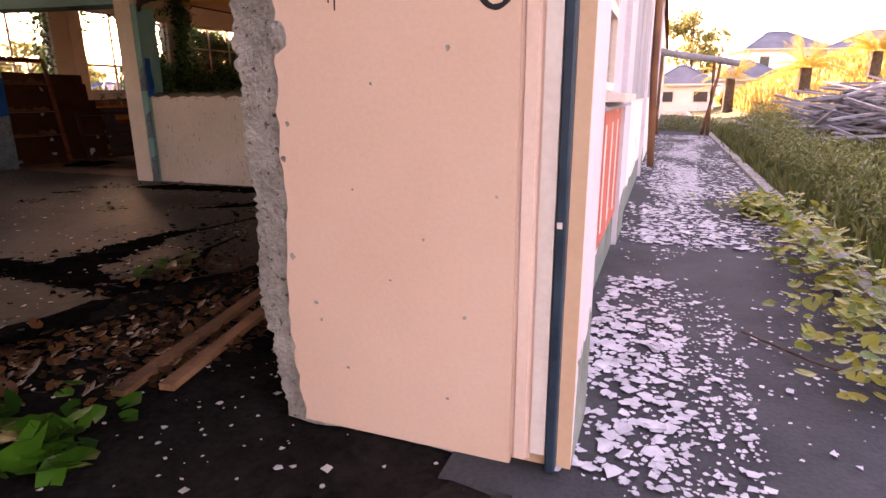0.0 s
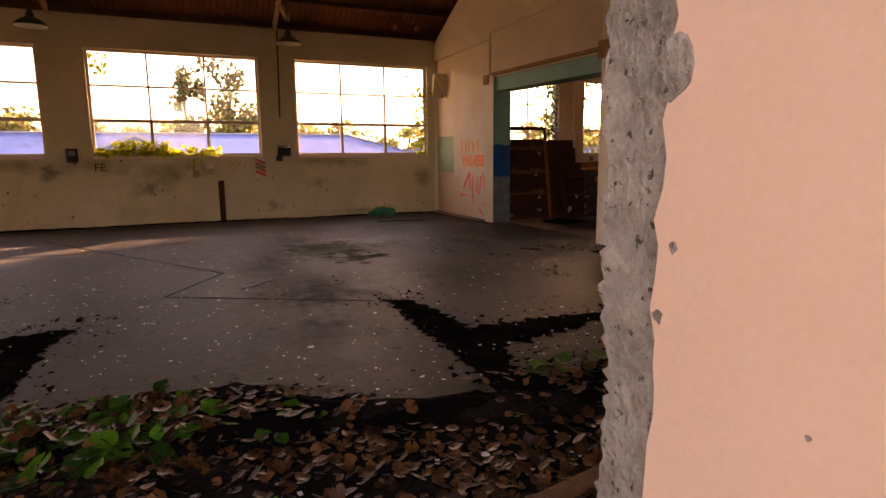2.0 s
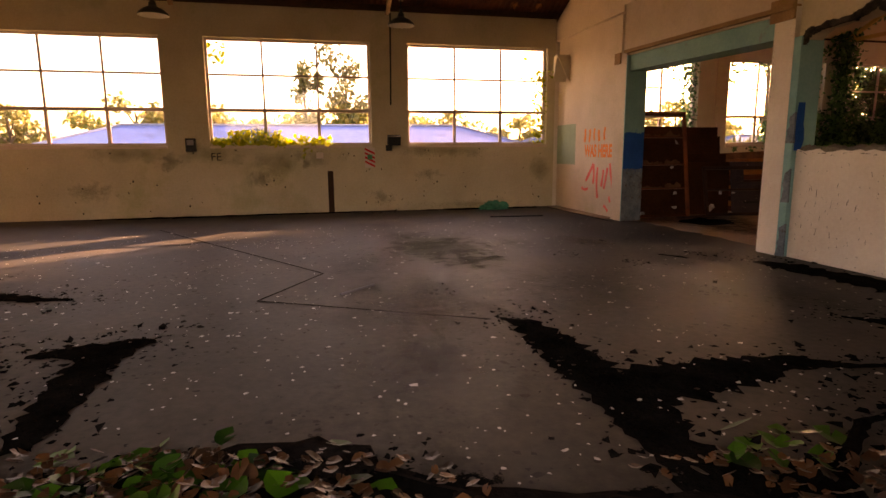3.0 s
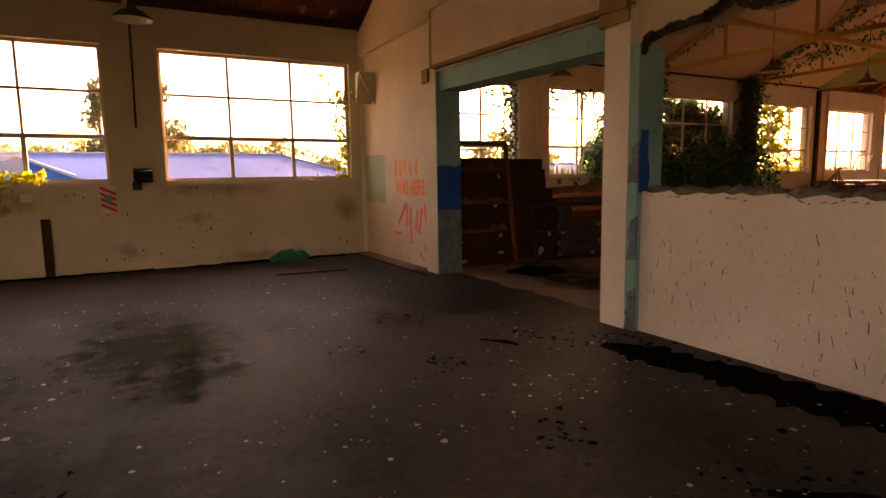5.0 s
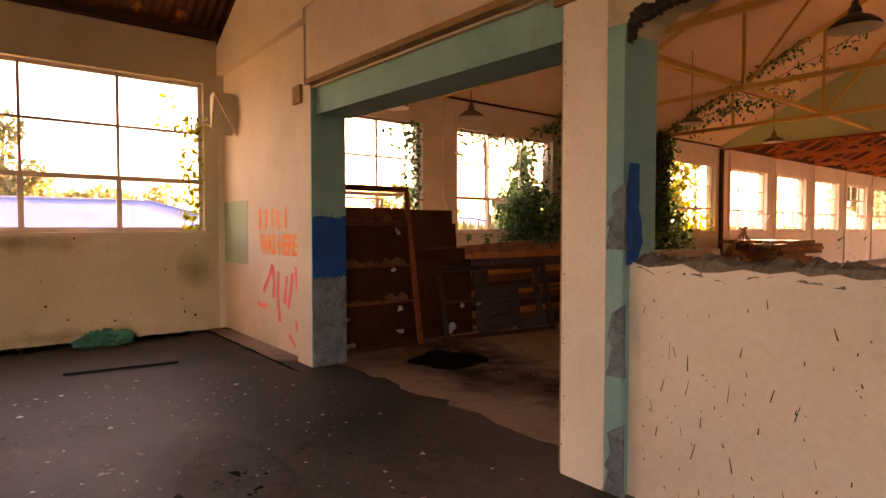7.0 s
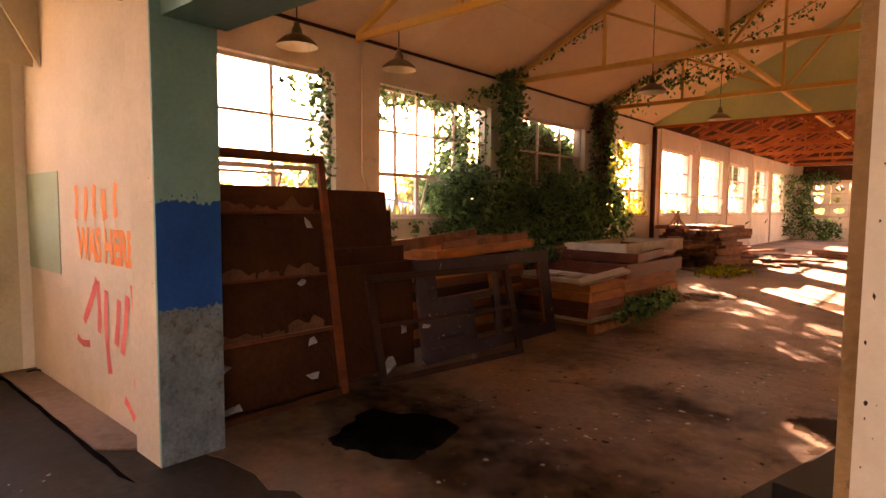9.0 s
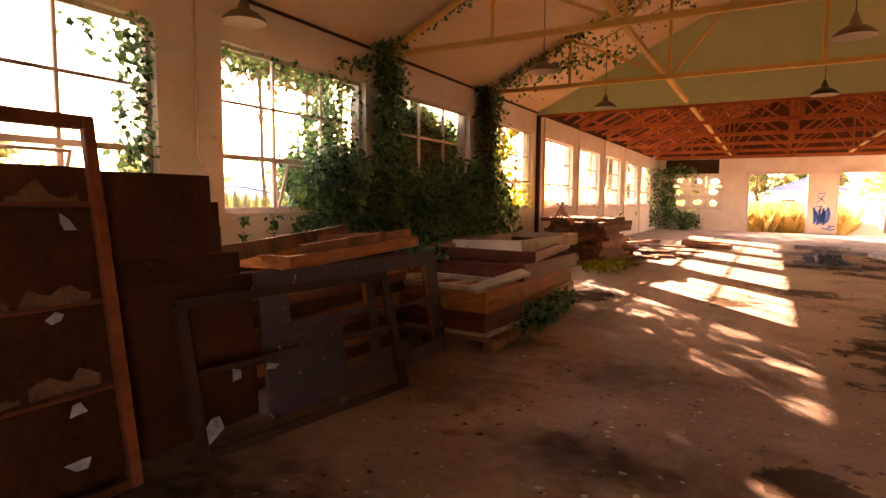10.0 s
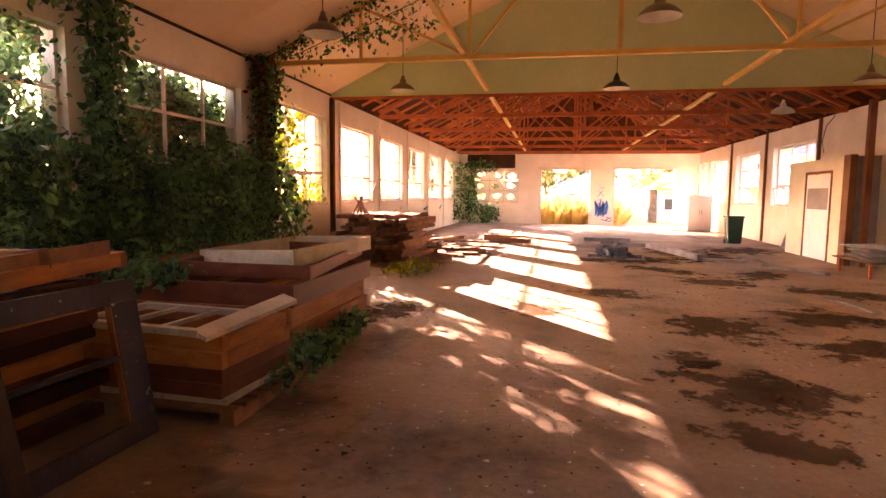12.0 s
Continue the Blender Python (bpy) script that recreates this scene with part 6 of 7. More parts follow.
M_PANE_DARK = material("dark_house_window", (0.03, 0.035, 0.04), (0.06, 0.065, 0.07), 1, 0.15, fine=8, bump=0.0)


def house(x, y, w, d, h, rise, roofmat, label, turn=0.0, z0=-0.21):
    t_ = new("house")
    t_.matrix_basis = pose(x, y, z0, 0, 0, turn)
    tagged(t_, label, "house", "houses")
    b_ = bmesh.new()
    box(b_, -w / 2, w / 2, -d / 2, d / 2, 0, h)
    part("wall", b_, M_WHITEHOUSE, t_)
    b_ = bmesh.new()
    o = 0.5
    e = [b_.verts.new((sx * (w / 2 + o), sy * (d / 2 + o), h)) for sx, sy in ((-1, -1), (1, -1), (1, 1), (-1, 1))]
    k_ = min(w, d) / 2
    along = w >= d
    r0, r1 = [b_.verts.new(((s * (w / 2 - k_), 0, h + rise) if along else (0, s * (d / 2 - k_), h + rise))) for s in (-1, 1)]
    if along:
        for f in ((e[0], e[1], r1, r0), (e[2], e[3], r0, r1), (e[1], e[2], r1), (e[3], e[0], r0)):
            b_.faces.new(f)
    else:
        for f in ((e[0], e[1], r0), (e[1], e[2], r1, r0), (e[2], e[3], r1), (e[3], e[0], r0, r1)):
            b_.faces.new(f)
    b_.faces.new(e[::-1])
    rf_ = part("roof", b_, roofmat, t_)
    hips = ((e_[0], e_[1]) for e_ in ((0, 0), (1, 1 if along else 0), (2, 1), (3, 0 if along else 1)))
    lo_ = [(sx * (w / 2 + o), sy * (d / 2 + o), h + 0.03) for sx, sy in ((-1, -1), (1, -1), (1, 1), (-1, 1))]
    up_ = [((s * (w / 2 - k_), 0, h + rise + 0.03) if along else (0, s * (d / 2 - k_), h + rise + 0.03)) for s in (-1, 1)]
    for i_, j_ in hips:
        b_ = bmesh.new()
        tube(b_, [lo_[i_], up_[j_]], 0.08, 5)
        part("hip_cap", b_, M_HIPCAP, rf_, "pale roof hip capping")
    b_ = bmesh.new()
    tube(b_, [up_[0], up_[1] if up_[1] != up_[0] else (up_[0][0] + 0.1, up_[0][1], up_[0][2])], 0.09, 5)
    part("ridge_cap", b_, M_HIPCAP, rf_, "pale roof ridge capping")
    for i_ in range(4):
        b_ = bmesh.new()
        beam(b_, lo_[i_ - 1], lo_[i_], 0.1, 0.14)
        part("gutter", b_, M_TRIM, rf_, "white gutter")
    for sx in (-0.28, 0.28):
        for s in (-1, 1):
            b_ = bmesh.new()
            box(b_, sx * w - 0.6, sx * w + 0.6, s * d / 2 - 0.03, s * d / 2 + 0.03, h * 0.35, h * 0.8)
            wn_ = part("window", b_, M_TRIM, t_, "white window frame")
            b_ = bmesh.new()
            box(b_, sx * w - 0.5, sx * w + 0.5, s * d / 2 + s * 0.031 - 0.005, s * d / 2 + s * 0.031 + 0.005, h * 0.4, h * 0.76)
            part("pane", b_, M_PANE_DARK, wn_)
            b_ = bmesh.new()
            box(b_, s * w / 2 - 0.03, s * w / 2 + 0.03, sx * d - 0.6, sx * d + 0.6, h * 0.35, h * 0.8)
            wn_ = part("window", b_, M_TRIM, t_, "white window frame")
            b_ = bmesh.new()
            box(b_, s * w / 2 + s * 0.031 - 0.005, s * w / 2 + s * 0.031 + 0.005, sx * d - 0.5, sx * d + 0.5, h * 0.4, h * 0.76)
            part("pane", b_, M_PANE_DARK, wn_)
    return t_


for x, y, w, d, h, r_ in ((-33, 16, 8, 6.5, 1.0, 1.6), (-48, 28, 9, 14, 1.0, 1.6), (-33.5, -1.6, 6, 6, 1.0, 1.5), (-52, 44, 10, 12, 1.0, 1.6)):
    house(x, y, w, d, h + 0.2, r_, M_BLUEROOF, "low house with a bright blue iron roof beyond the windows")
house(-38.5, 0.5, 9, 29, 1.25, 1.76, M_LILACROOF, "long low house with a faded lilac-blue iron roof beyond the windows")
house(11.5, 82, 9, 7, 3.2, 2.2, M_GREYROOF, "white house with a grey roof on the rise", 15, 2.9)
house(21, 80, 9, 7, 3.0, 2.0, M_GREYROOF, "white house with a grey roof on the rise", -10, 2.9)
house(0.9, 52, 4.5, 4, 2.1, 1.5, M_GREYROOF, "small white house with a grey roof behind the path", 5)
house(6.2, 62, 6, 5, 2.6, 1.8, M_GREYROOF, "white house with a grey roof behind the path", 20)
house(-5.2, 64, 5, 5, 2.6, 1.2, M_GREYROOF, "small pale shed beyond the end doors", 0)

# bank of the hill right of the path
b = bmesh.new()
NX, NY = 26, 40
rows = []
for i in range(NX + 1):
    x = 1.27 + (70 * (i / NX) ** 2.0)
    row = []
    for j in range(NY + 1):
        y = -20 + 130 * j / NY
        u = x - 1.27
        hgt = -0.15 + 0.35 * min(u, 3.0) / 3.0 * 0.6 + max(0, min(y - 24, 22)) * max(0, min(u - 2, 9)) * 0.018 + 0.12 * noise.noise((x * 0.6, y * 0.5, 0))
        row.append(b.verts.new((x, y, hgt if i else -0.12)))
    rows.append(row)
for i in range(NX):
    for j in range(NY):
        b.faces.new((rows[i][j], rows[i + 1][j], rows[i + 1][j + 1], rows[i][j + 1]))
thing("grass_bank", b, M_GROUND, "rough grassy bank rising beside the path", "ground", kind="structure", smooth=True)


def blades(name, label, n, xs, ys, zf, h, mat_, seed, thin=0.12):
    s_ = np.random.RandomState(seed)
    P_ = np.stack([s_.uniform(*xs, n), s_.uniform(*ys, n), np.zeros(n)], 1)
    P_[:, 2] = [zf(px, py) for px, py, _ in P_]
    return tagged(new(name, leaf_mesh(name, P_, h, mat_, s_, thin=thin, up=(0, 0, 1))), label, "grass", kind="stuff")


def bank_z(x, y):
    u = x - 1.27
    return -0.18 + 0.35 * min(u, 3.0) / 3.0 * 0.6 + max(0, min(y - 24, 22)) * max(0, min(u - 2, 9)) * 0.018


blades("grass", "tall unkempt green grass along the kerb", 22000, (1.3, 4.2), (2, 24), bank_z, 0.3, GRASSM, 5)
blades("grass", "rough grass on the bank", 9000, (4, 12), (4, 40), bank_z, 0.35, GRASSM, 6)
blades("dry_grass", "golden dry grass on the hill", 16000, (4, 30), (26, 70), bank_z, 0.9, GOLDGRASS, 7)
blades("dry_grass", "golden dry grass beyond the end doors", 12000, (-16, -4.6), (40.5, 60), lambda x, y: -0.22, 1.5, GOLDGRASS, 8)
blades("dry_grass", "tall grass outside the window wall", 12000, (-24, -14.2), (8, 40), lambda x, y: -0.22, 1.5, GRASSM, 9)
P = blob_points(rs, 11000, [((1.9, 6.5, 0.1), (0.4, 2.2, 0.2)), ((2.0, 10, 0.25), (0.5, 3.0, 0.35)), ((2.0, 15, 0.35), (0.5, 3.0, 0.5)), ((0.8, 21.5, 0.2), (0.9, 1.0, 0.35)), ((0.1, 22.5, 0.2), (0.6, 0.8, 0.3))])
P[:, 2] = np.maximum(P[:, 2], -0.1)
tagged(new("roadside_bush", leaf_mesh("roadside_bush", P, 0.07, GRASSM, rs, thin=0.4)), "soft green bushes along the kerb", "bush")


def palm(x, y, z0, h, n, seed):
    r_ = random.Random(seed)
    s_ = np.random.RandomState(seed)
    t_ = new("palm")
    t_.matrix_basis = pose(x, y, z0)
    tagged(t_, "stocky date palm with golden fronds", "palm tree", "palms")
    b_ = bmesh.new()
    tube(b_, [(0, 0, h * k / 5) for k in range(6)], 0.32, 10, 0.26)
    part("trunk", b_, M_BARK, t_)
    for k in range(n):
        a, e = math.tau * k / n * 5.3, r_.uniform(0.05, 1.3)
        L = r_.uniform(1.9, 2.7)
        out, side = Vector((math.cos(a), math.sin(a), 0)), Vector((-math.sin(a), math.cos(a), 0))
        verts, faces = [], []
        for j in range(3, 26):
            s = j / 26
            rr = L * s
            p = out * (math.cos(e) * rr) + Vector((0, 0, h + math.sin(e) * rr - 0.26 * rr * rr * math.cos(e)))
            ll = 0.5 * math.sin(math.pi * (0.12 + 0.8 * s))
            for sg in (-1, 1):
                tip = p + side * (sg * ll * 0.8) + out * (ll * 0.5) - Vector((0, 0, ll * 0.3))
                i0 = len(verts)
                verts += [tuple(p - out * 0.025), tuple(p + out * 0.025), tuple(tip)]
                faces.append((i0, i0 + 1, i0 + 2))
        me = bpy.data.meshes.new("frond")
        me.from_pydata(verts, [], faces)
        me.materials.append(PALM)
        part("frond", me, PALM, t_)


palm(5.9, 33, 0.3, 2.1, 44, 1)
palm(9.3, 35.5, 1.3, 1.9, 44, 2)
palm(3.3, 40, 0.1, 2.0, 36, 3)
palm(-1.9, 48, -0.2, 2.2, 36, 4)

# heap of grey timbers on the bank
rng = random.Random(55)
for k in range(230):
    b = bmesh.new()
    L, w = rng.uniform(1.2, 3.0), rng.uniform(0.05, 0.11)
    box(b, -w / 2, w / 2, -L / 2, L / 2, -0.025, 0.025)
    x, y = rng.gauss(4.8, 0.9), rng.gauss(17.2, 1.9)
    top = 1.35 * max(0, 1 - ((x - 4.8) / 2.4) ** 2 - ((y - 17.2) / 4.6) ** 2)
    thing("demolition_board", b, M_GREYWOOD, "grey weathered board thrown on the heap", "board", "timber heap", m=pose(x, y, bank_z(x, y) + 0.1 + rng.uniform(0.1, 1) * top, rng.uniform(-18, 18), rng.uniform(-15, 15), rng.gauss(55, 38)))
# rough gate of poles at the end of the path
t = new("pole_gate")
tagged(t, "rough timber pole carried on crooked posts over the path", "gate")
for nm, p, q, r0 in (("cross_pole", (-0.55, 19.4, 2.45), (1.75, 19.4, 2.06), 0.11), ("post", (1.1, 19.4, -0.05), (1.05, 19.4, 2.1), 0.055), ("post", (0.95, 19.7, -0.05), (1.25, 19.55, 2.1), 0.05), ("post", (-0.38, 19.5, 0.0), (-0.4, 19.45, 2.4), 0.06)):
    b = bmesh.new()
    p, q = Vector(p), Vector(q)
    tube(b, [p.lerp(q, k / 5) + Vector((rng.uniform(-0.02, 0.02), 0, rng.uniform(-0.015, 0.015))) for k in range(6)], r0, 9, r0 * 0.85)
    part(nm, b, M_GREYWOOD if nm == "cross_pole" else M_OLDWOOD, t, smooth=True)

# ---- litter, soil, stains, painted shade and sheen on the floors ----
FILM_N = [0]


def film_patch(name, cx, cy, rx, ry, mat, label, turn=0.0, z=0.0):
    """A disc of soil, stain, painted shade or sheen on the floor, its rim worn away by the material."""
    FILM_N[0] += 1
    b_ = bmesh.new()
    n = 40
    mid = b_.verts.new((0, 0, 0))
    ring = [b_.verts.new((1.5 * math.cos(math.tau * k / n), 1.5 * math.sin(math.tau * k / n), 0)) for k in range(n)]
    for k in range(n):
        b_.faces.new((mid, ring[k], ring[(k + 1) % n]))
    ob = thing(name, b_, mat, label, "stain", kind="structure")
    ob.matrix_basis = pose(cx, cy, 0.0035 + 0.0004 * (FILM_N[0] % 20) + z, 0, 0, math.degrees(turn)) @ Matrix.Diagonal((rx, ry, 1, 1))
    return ob


F_SOIL = soft_film("black_soil_film", (0.003, 0.0028, 0.0024), (0.011, 0.0095, 0.008), 0.10, 1.7, 4.0)
F_DARK = soft_film("dark_floor_film", (0.008, 0.007, 0.006), (0.03, 0.025, 0.02), 1.2, 1.2, 5.0, 0.3)
F_MOSS = soft_film("dull_moss_film", (0.022, 0.040, 0.003), (0.060, 0.088, 0.010), 0.5, 1.9, 4.0, 0.45)
F_STAIN = soft_film("brown_dirt_film", (0.04, 0.022, 0.013), (0.11, 0.068, 0.042), 0.2, 2.2, 3.2, 0.7)
F_DARK_BROWN = soft_film("dark_brown_film", (0.035, 0.023, 0.016), (0.10, 0.066, 0.044), 1.1, 1.5, 4.5, 0.55)
F_FLOOR_SHADE = soft_film("brown_shade_film", (0.022, 0.013, 0.008), (0.075, 0.045, 0.028), 1.0, 1.4, 3.4, 0.5)
F_PALE = soft_film("sheen_scuff_film", (0.16, 0.145, 0.14), (0.30, 0.28, 0.27), 0.9, 1.4, 6.0, 0.55)
for x, y, rx, ry, a in ((-13.15, 4.6, 0.2, 1.5, 0), (-13.2, 1.0, 0.14, 1.9, 0), (-13.1, -1.8, 0.16, 1.2, 0), (-3.4, 0.1, 0.22, 0.8, 0.1), (-3.2, 1.1, 0.25, 0.4, 0.5), (-3.0, 1.8, 0.12, 0.4, 0.2), (-3.5, -1.0, 0.25, 0.7, 0.1)):
    film_patch("soil_patch", x, y, rx, ry, F_SOIL, "black damp soil filling a break in the slab", a, 0.009)


def soil_strip(name, course, mat, label, seed, top=0.006, ragged=0.3):
    """A broken channel or crack in the slab: a ragged band along (x, y, width) marks."""
    r_ = random.Random(seed)
    left, right = [], []
    for (x0, y0, w0), (x1, y1, w1) in zip(course, course[1:]):
        d_ = Vector((x1 - x0, y1 - y0)).normalized()
        n_ = max(3, int(math.hypot(x1 - x0, y1 - y0) / 0.045))
        for k in range(n_):
            u = k / n_
            w = (w0 + (w1 - w0) * u) / 2
            cx, cy = x0 + (x1 - x0) * u, y0 + (y1 - y0) * u
            wl, wr = w * (1 + ragged * r_.uniform(-1, 1)) + 0.004, w * (1 + ragged * r_.uniform(-1, 1)) + 0.004
            left.append((cx - d_.y * wl, cy + d_.x * wl))
            right.append((cx + d_.y * wr, cy - d_.x * wr))
    b_ = bmesh.new()
    rows_ = [(b_.verts.new((*p, top * 0.4)), b_.verts.new(((p[0] + q[0]) / 2, (p[1] + q[1]) / 2, top * r_.uniform(0.8, 2.2))), b_.verts.new((*q, top * 0.4))) for p, q in zip(left, right)]
    for p, q in zip(rows_, rows_[1:]):
        b_.faces.new((p[0], p[1], q[1], q[0]))
        b_.faces.new((p[1], p[2], q[2], q[1]))
    return thing(name, b_, mat, label, "soil", kind="structure")


SOIL_COURSES = (
    ((-5.34, 2.32, 0.03), (-5.15, 2.45, 0.2), (-4.7, 2.48, 0.32), (-4.2, 2.48, 0.34), (-3.7, 2.46, 0.32), (-3.4, 2.42, 0.26), (-2.9, 2.5, 0.42)),
    ((-4.0, 2.5, 0.5), (-4.0, 2.85, 0.48), (-4.04, 3.25, 0.36), (-4.09, 3.62, 0.22), (-3.92, 4.0, 0.05), (-3.8, 4.6, 0.04), (-3.72, 5.6, 0.03)),
    ((-3.44, 3.8, 0.02), (-3.37, 3.37, 0.05), (-3.24, 3.18, 0.07), (-3.08, 2.85, 0.2), (-2.9, 2.7, 0.3)),
    ((-5.24, -0.74, 0.06), (-5.28, -0.45, 0.24), (-5.36, -0.15, 0.2), (-5.43, 0.0, 0.04)),
    ((-5.25, -0.3, 0.3), (-4.7, -0.29, 0.26), (-4.2, -0.27, 0.18), (-3.9, -0.25, 0.1)),
    ((-7.4, -2.6, 0.4), (-7.1, -1.9, 0.26), (-6.8, -1.3, 0.16), (-6.72, -0.95, 0.03)),
    ((-5.6, -2.2, 0.4), (-5.45, -1.5, 0.3), (-5.38, -1.12, 0.06)),
    ((-6.72, 5.72, 0.1), (-6.4, 5.82, 0.42), (-5.8, 5.93, 0.4), (-5.2, 5.98, 0.5), (-4.4, 6.05, 0.4), (-3.2, 6.1, 0.3)),
    ((-4.75, 4.75, 0.04), (-4.5, 4.98, 0.2), (-4.25, 5.2, 0.26), (-3.9, 5.4, 0.1)),
    ((-7.35, 4.95, 0.02), (-7.2, 5.1, 0.1), (-7.0, 5.15, 0.03)))
for k, course in enumerate(SOIL_COURSES):
    soil_strip("soil_channel", course, M_SOIL, "black damp soil filling a break in the slab", 30 + k)
soil_strip("slab_joint", ((-11.34, -1.39, 0.012), (-9.72, -0.42, 0.012), (-8.12, 0.57, 0.012), (-7.28, 1.08, 0.014), (-6.3, 0.52, 0.014), (-5.3, 2.28, 0.02)), M_SOIL, "thin dark joint running zigzag across the slab", 50, 0.003)
for x, y, rx, ry in ((-8.5, 2.55, 0.95, 0.75), (-7.6, 2.75, 0.45, 0.4)):
    film_patch("moss_patch", x, y, rx, ry, F_MOSS, "dull green moss film on the concrete")
# Pale scuffs that also paint the wet slab's sheen.
for x, y, rx, ry in ((-5.7, 1.8, 0.7, 0.4), (-4.6, 1.6, 0.5, 0.35), (-8.5, 4.6, 0.6, 0.3)):
    film_patch("pale_scuff", x, y, rx, ry, F_PALE, "pale scuffs with the wet floor's sheen painted in")
for k, (x, y, rx, ry) in enumerate(((-6.28, 14.94, 0.6, 0.65), (-4.8, 15.77, 0.7, 0.6), (-5.1, 14.2, 0.6, 0.4), (-6.9, 13.4, 0.3, 0.3), (-6.55, 12.6, 0.5, 0.7), (-6.8, 11.6, 0.3, 0.4), (-7.3, 17.1, 0.5, 0.5), (-5.3, 18.8, 0.7, 0.6), (-6.0, 20.4, 0.9, 0.4), (-3.6, 17.9, 0.9, 0.5), (-10.3, 14.9, 0.4, 0.6), (-6.3, 22.2, 1.6, 0.7), (-4.6, 24.0, 1.0, 1.8), (-2.9, 25.6, 1.3, 1.0), (-4.2, 20.0, 0.8, 0.5), (-8.4, 15.5, 0.5, 0.4), (-3.4, 14.2, 0.7, 0.5), (-7.6, 9.4, 0.4, 0.3), (-5.6, 10.6, 0.6, 0.4), (-4.2, 12.4, 0.7, 0.5))):
    film_patch("dirt_stain", x, y, rx, ry, F_STAIN, "dark brown dirt worn into the floor", 0.3 * k)
# Soft dark brown patches beside the stacked joinery.
for x, y, rx, ry in ((-10.4, 7.9, 0.8, 0.9), (-9.6, 7.9, 0.9, 0.5), (-9.9, 10.0, 0.5, 0.8), (-10.0, 11.6, 0.4, 0.6), (-9.9, 13.6, 0.4, 0.8), (-10.0, 15.4, 0.6, 0.5), (-8.9, 9.3, 0.7, 0.35), (-8.6, 7.6, 1.1, 0.6), (-12.2, 22.5, 1.6, 2.0)):
    film_patch("dirt_drift", x, y, rx, ry, F_DARK_BROWN, "dark brown soft patch along the stacked joinery")
# Dimmer floor inside the opening, painted as a brown film.
for x, y, rx, ry in ((-9.3, 7.3, 1.3, 0.6), (-7.6, 7.6, 1.2, 0.7), (-8.9, 11.0, 0.9, 0.7), (-8.6, 9.2, 0.8, 0.7), (-7.2, 8.9, 0.7, 0.6)):
    film_patch("floor_grime", x, y, rx, ry, F_FLOOR_SHADE, "brown film painting the dimmer hall floor near the opening")
# Soft dark areas laid over the room slab.
for x, y, rx, ry in ((-6.2, 3.4, 1.1, 0.8), (-5.2, 5.0, 0.9, 0.5), (-6.3, 2.0, 0.9, 0.8), (-9.6, 2.3, 0.8, 0.5), (-7.6, 1.5, 0.9, 0.5), (-8.6, 3.7, 0.7, 0.35)):
    film_patch("damp_patch", x, y, rx, ry, F_DARK, "dark soft-edged area on the concrete")
# a rumpled black mat before the leaning boards
b = bmesh.new()
rows = []
for i in range(25):
    row = []
    for j in range(25):
        u, v = i / 12 - 1, j / 12 - 1
        rim = (1 - 0.16 * (u * v) ** 2) * (1 + 0.28 * noise.noise((u * 1.6, v * 1.6, 3)) + 0.10 * noise.noise((u * 6, v * 6, 1)))
        fall = max(0.0, 1 - max(abs(u), abs(v)) ** 6)
        row.append(b.verts.new((0.37 * u * rim, 0.34 * v * rim, 0.002 + fall * (0.035 + 0.02 * noise.noise((u * 3, v * 3, 7)) + 0.008 * noise.noise((u * 9, v * 9, 2))))))
    rows.append(row)
for i in range(24):
    for j in range(24):
        b.faces.new((rows[i][j], rows[i + 1][j], rows[i + 1][j + 1], rows[i][j + 1]))
thing("floor_mat", b, M_SOIL, "rumpled black mat lying on the hall floor", "mat", smooth=True, m=pose(-9.83, 7.48, 0.004, 0, 0, 22))
# a dark board with a pale edged sheet on it, just inside the opening
b = bmesh.new()
box(b, -0.3, 0.3, -0.55, 0.55, 0, 0.03, pose(-7.45, 8.5, 0.003, 0, 0, -14))
box(b, -0.22, 0.02, -0.5, 0.3, 0.03, 0.16, pose(-7.4, 8.45, 0.003, 0, 0, -14))
thing("dark_crate", b, M_BLACK, "dark low crate lying on the hall floor", "crate")
b = bmesh.new()
beam(b, (-7.36, 8.1, 0.05), (-7.23, 8.9, 0.055), 0.05, 0.025)
thing("loose_plank", b, M_GREYWOOD, "narrow grey slat lying on the dark crate", "plank", "earth planks")
# sticks on the room floor
b = bmesh.new()
beam(b, (-11.61, 4.23, 0.012), (-11.49, 5.22, 0.014), 0.03, 0.02)
thing("black_stick", b, M_BLACK, "thin black stick on the floor", "stick")
b = bmesh.new()
beam(b, (-6.33, 1.2, 0.008), (-6.62, 1.52, 0.009), 0.02, 0.015)
thing("pale_stick", b, M_GREYWOOD, "pale stick on the floor", "stick")
b = bmesh.new()
prism(b, jag(-13.3, 6.015, -10.35, 6.02, 18, 0.006, random.Random(2)) + jag(-10.35, 6.05, -13.3, 6.045, 18, 0.008, random.Random(4)), "z", 0.0, 0.0035)
thing("floor_groove", b, M_SOIL, "dark groove in the slab along the cross wall", "groove", kind="structure")
b = bmesh.new()
prism(b, jag(-13.3, 6.05, -10.8, 6.055, 14, 0.005, random.Random(6)) + [(-10.8, 6.22), (-10.82, 6.3), (-13.3, 6.3)], "z", -0.01, 0.012)
thing("wall_plinth", b, M_FLOOR, "dusty concrete strip along the foot of the cross wall", "plinth", kind="structure")
for p, q in (((-2.03, 1.39, 0.0), (-2.27, 2.78, 0.03)), ((-1.88, 1.5, 0.0), (-2.07, 2.62, 0.03))):
    b = bmesh.new()
    beam(b, p, q, 0.07, 0.03)
    thing("loose_plank", b, M_OLDWOOD, "weathered plank lying on the dark earth", "plank", "earth planks")

rs = np.random.RandomState(17)


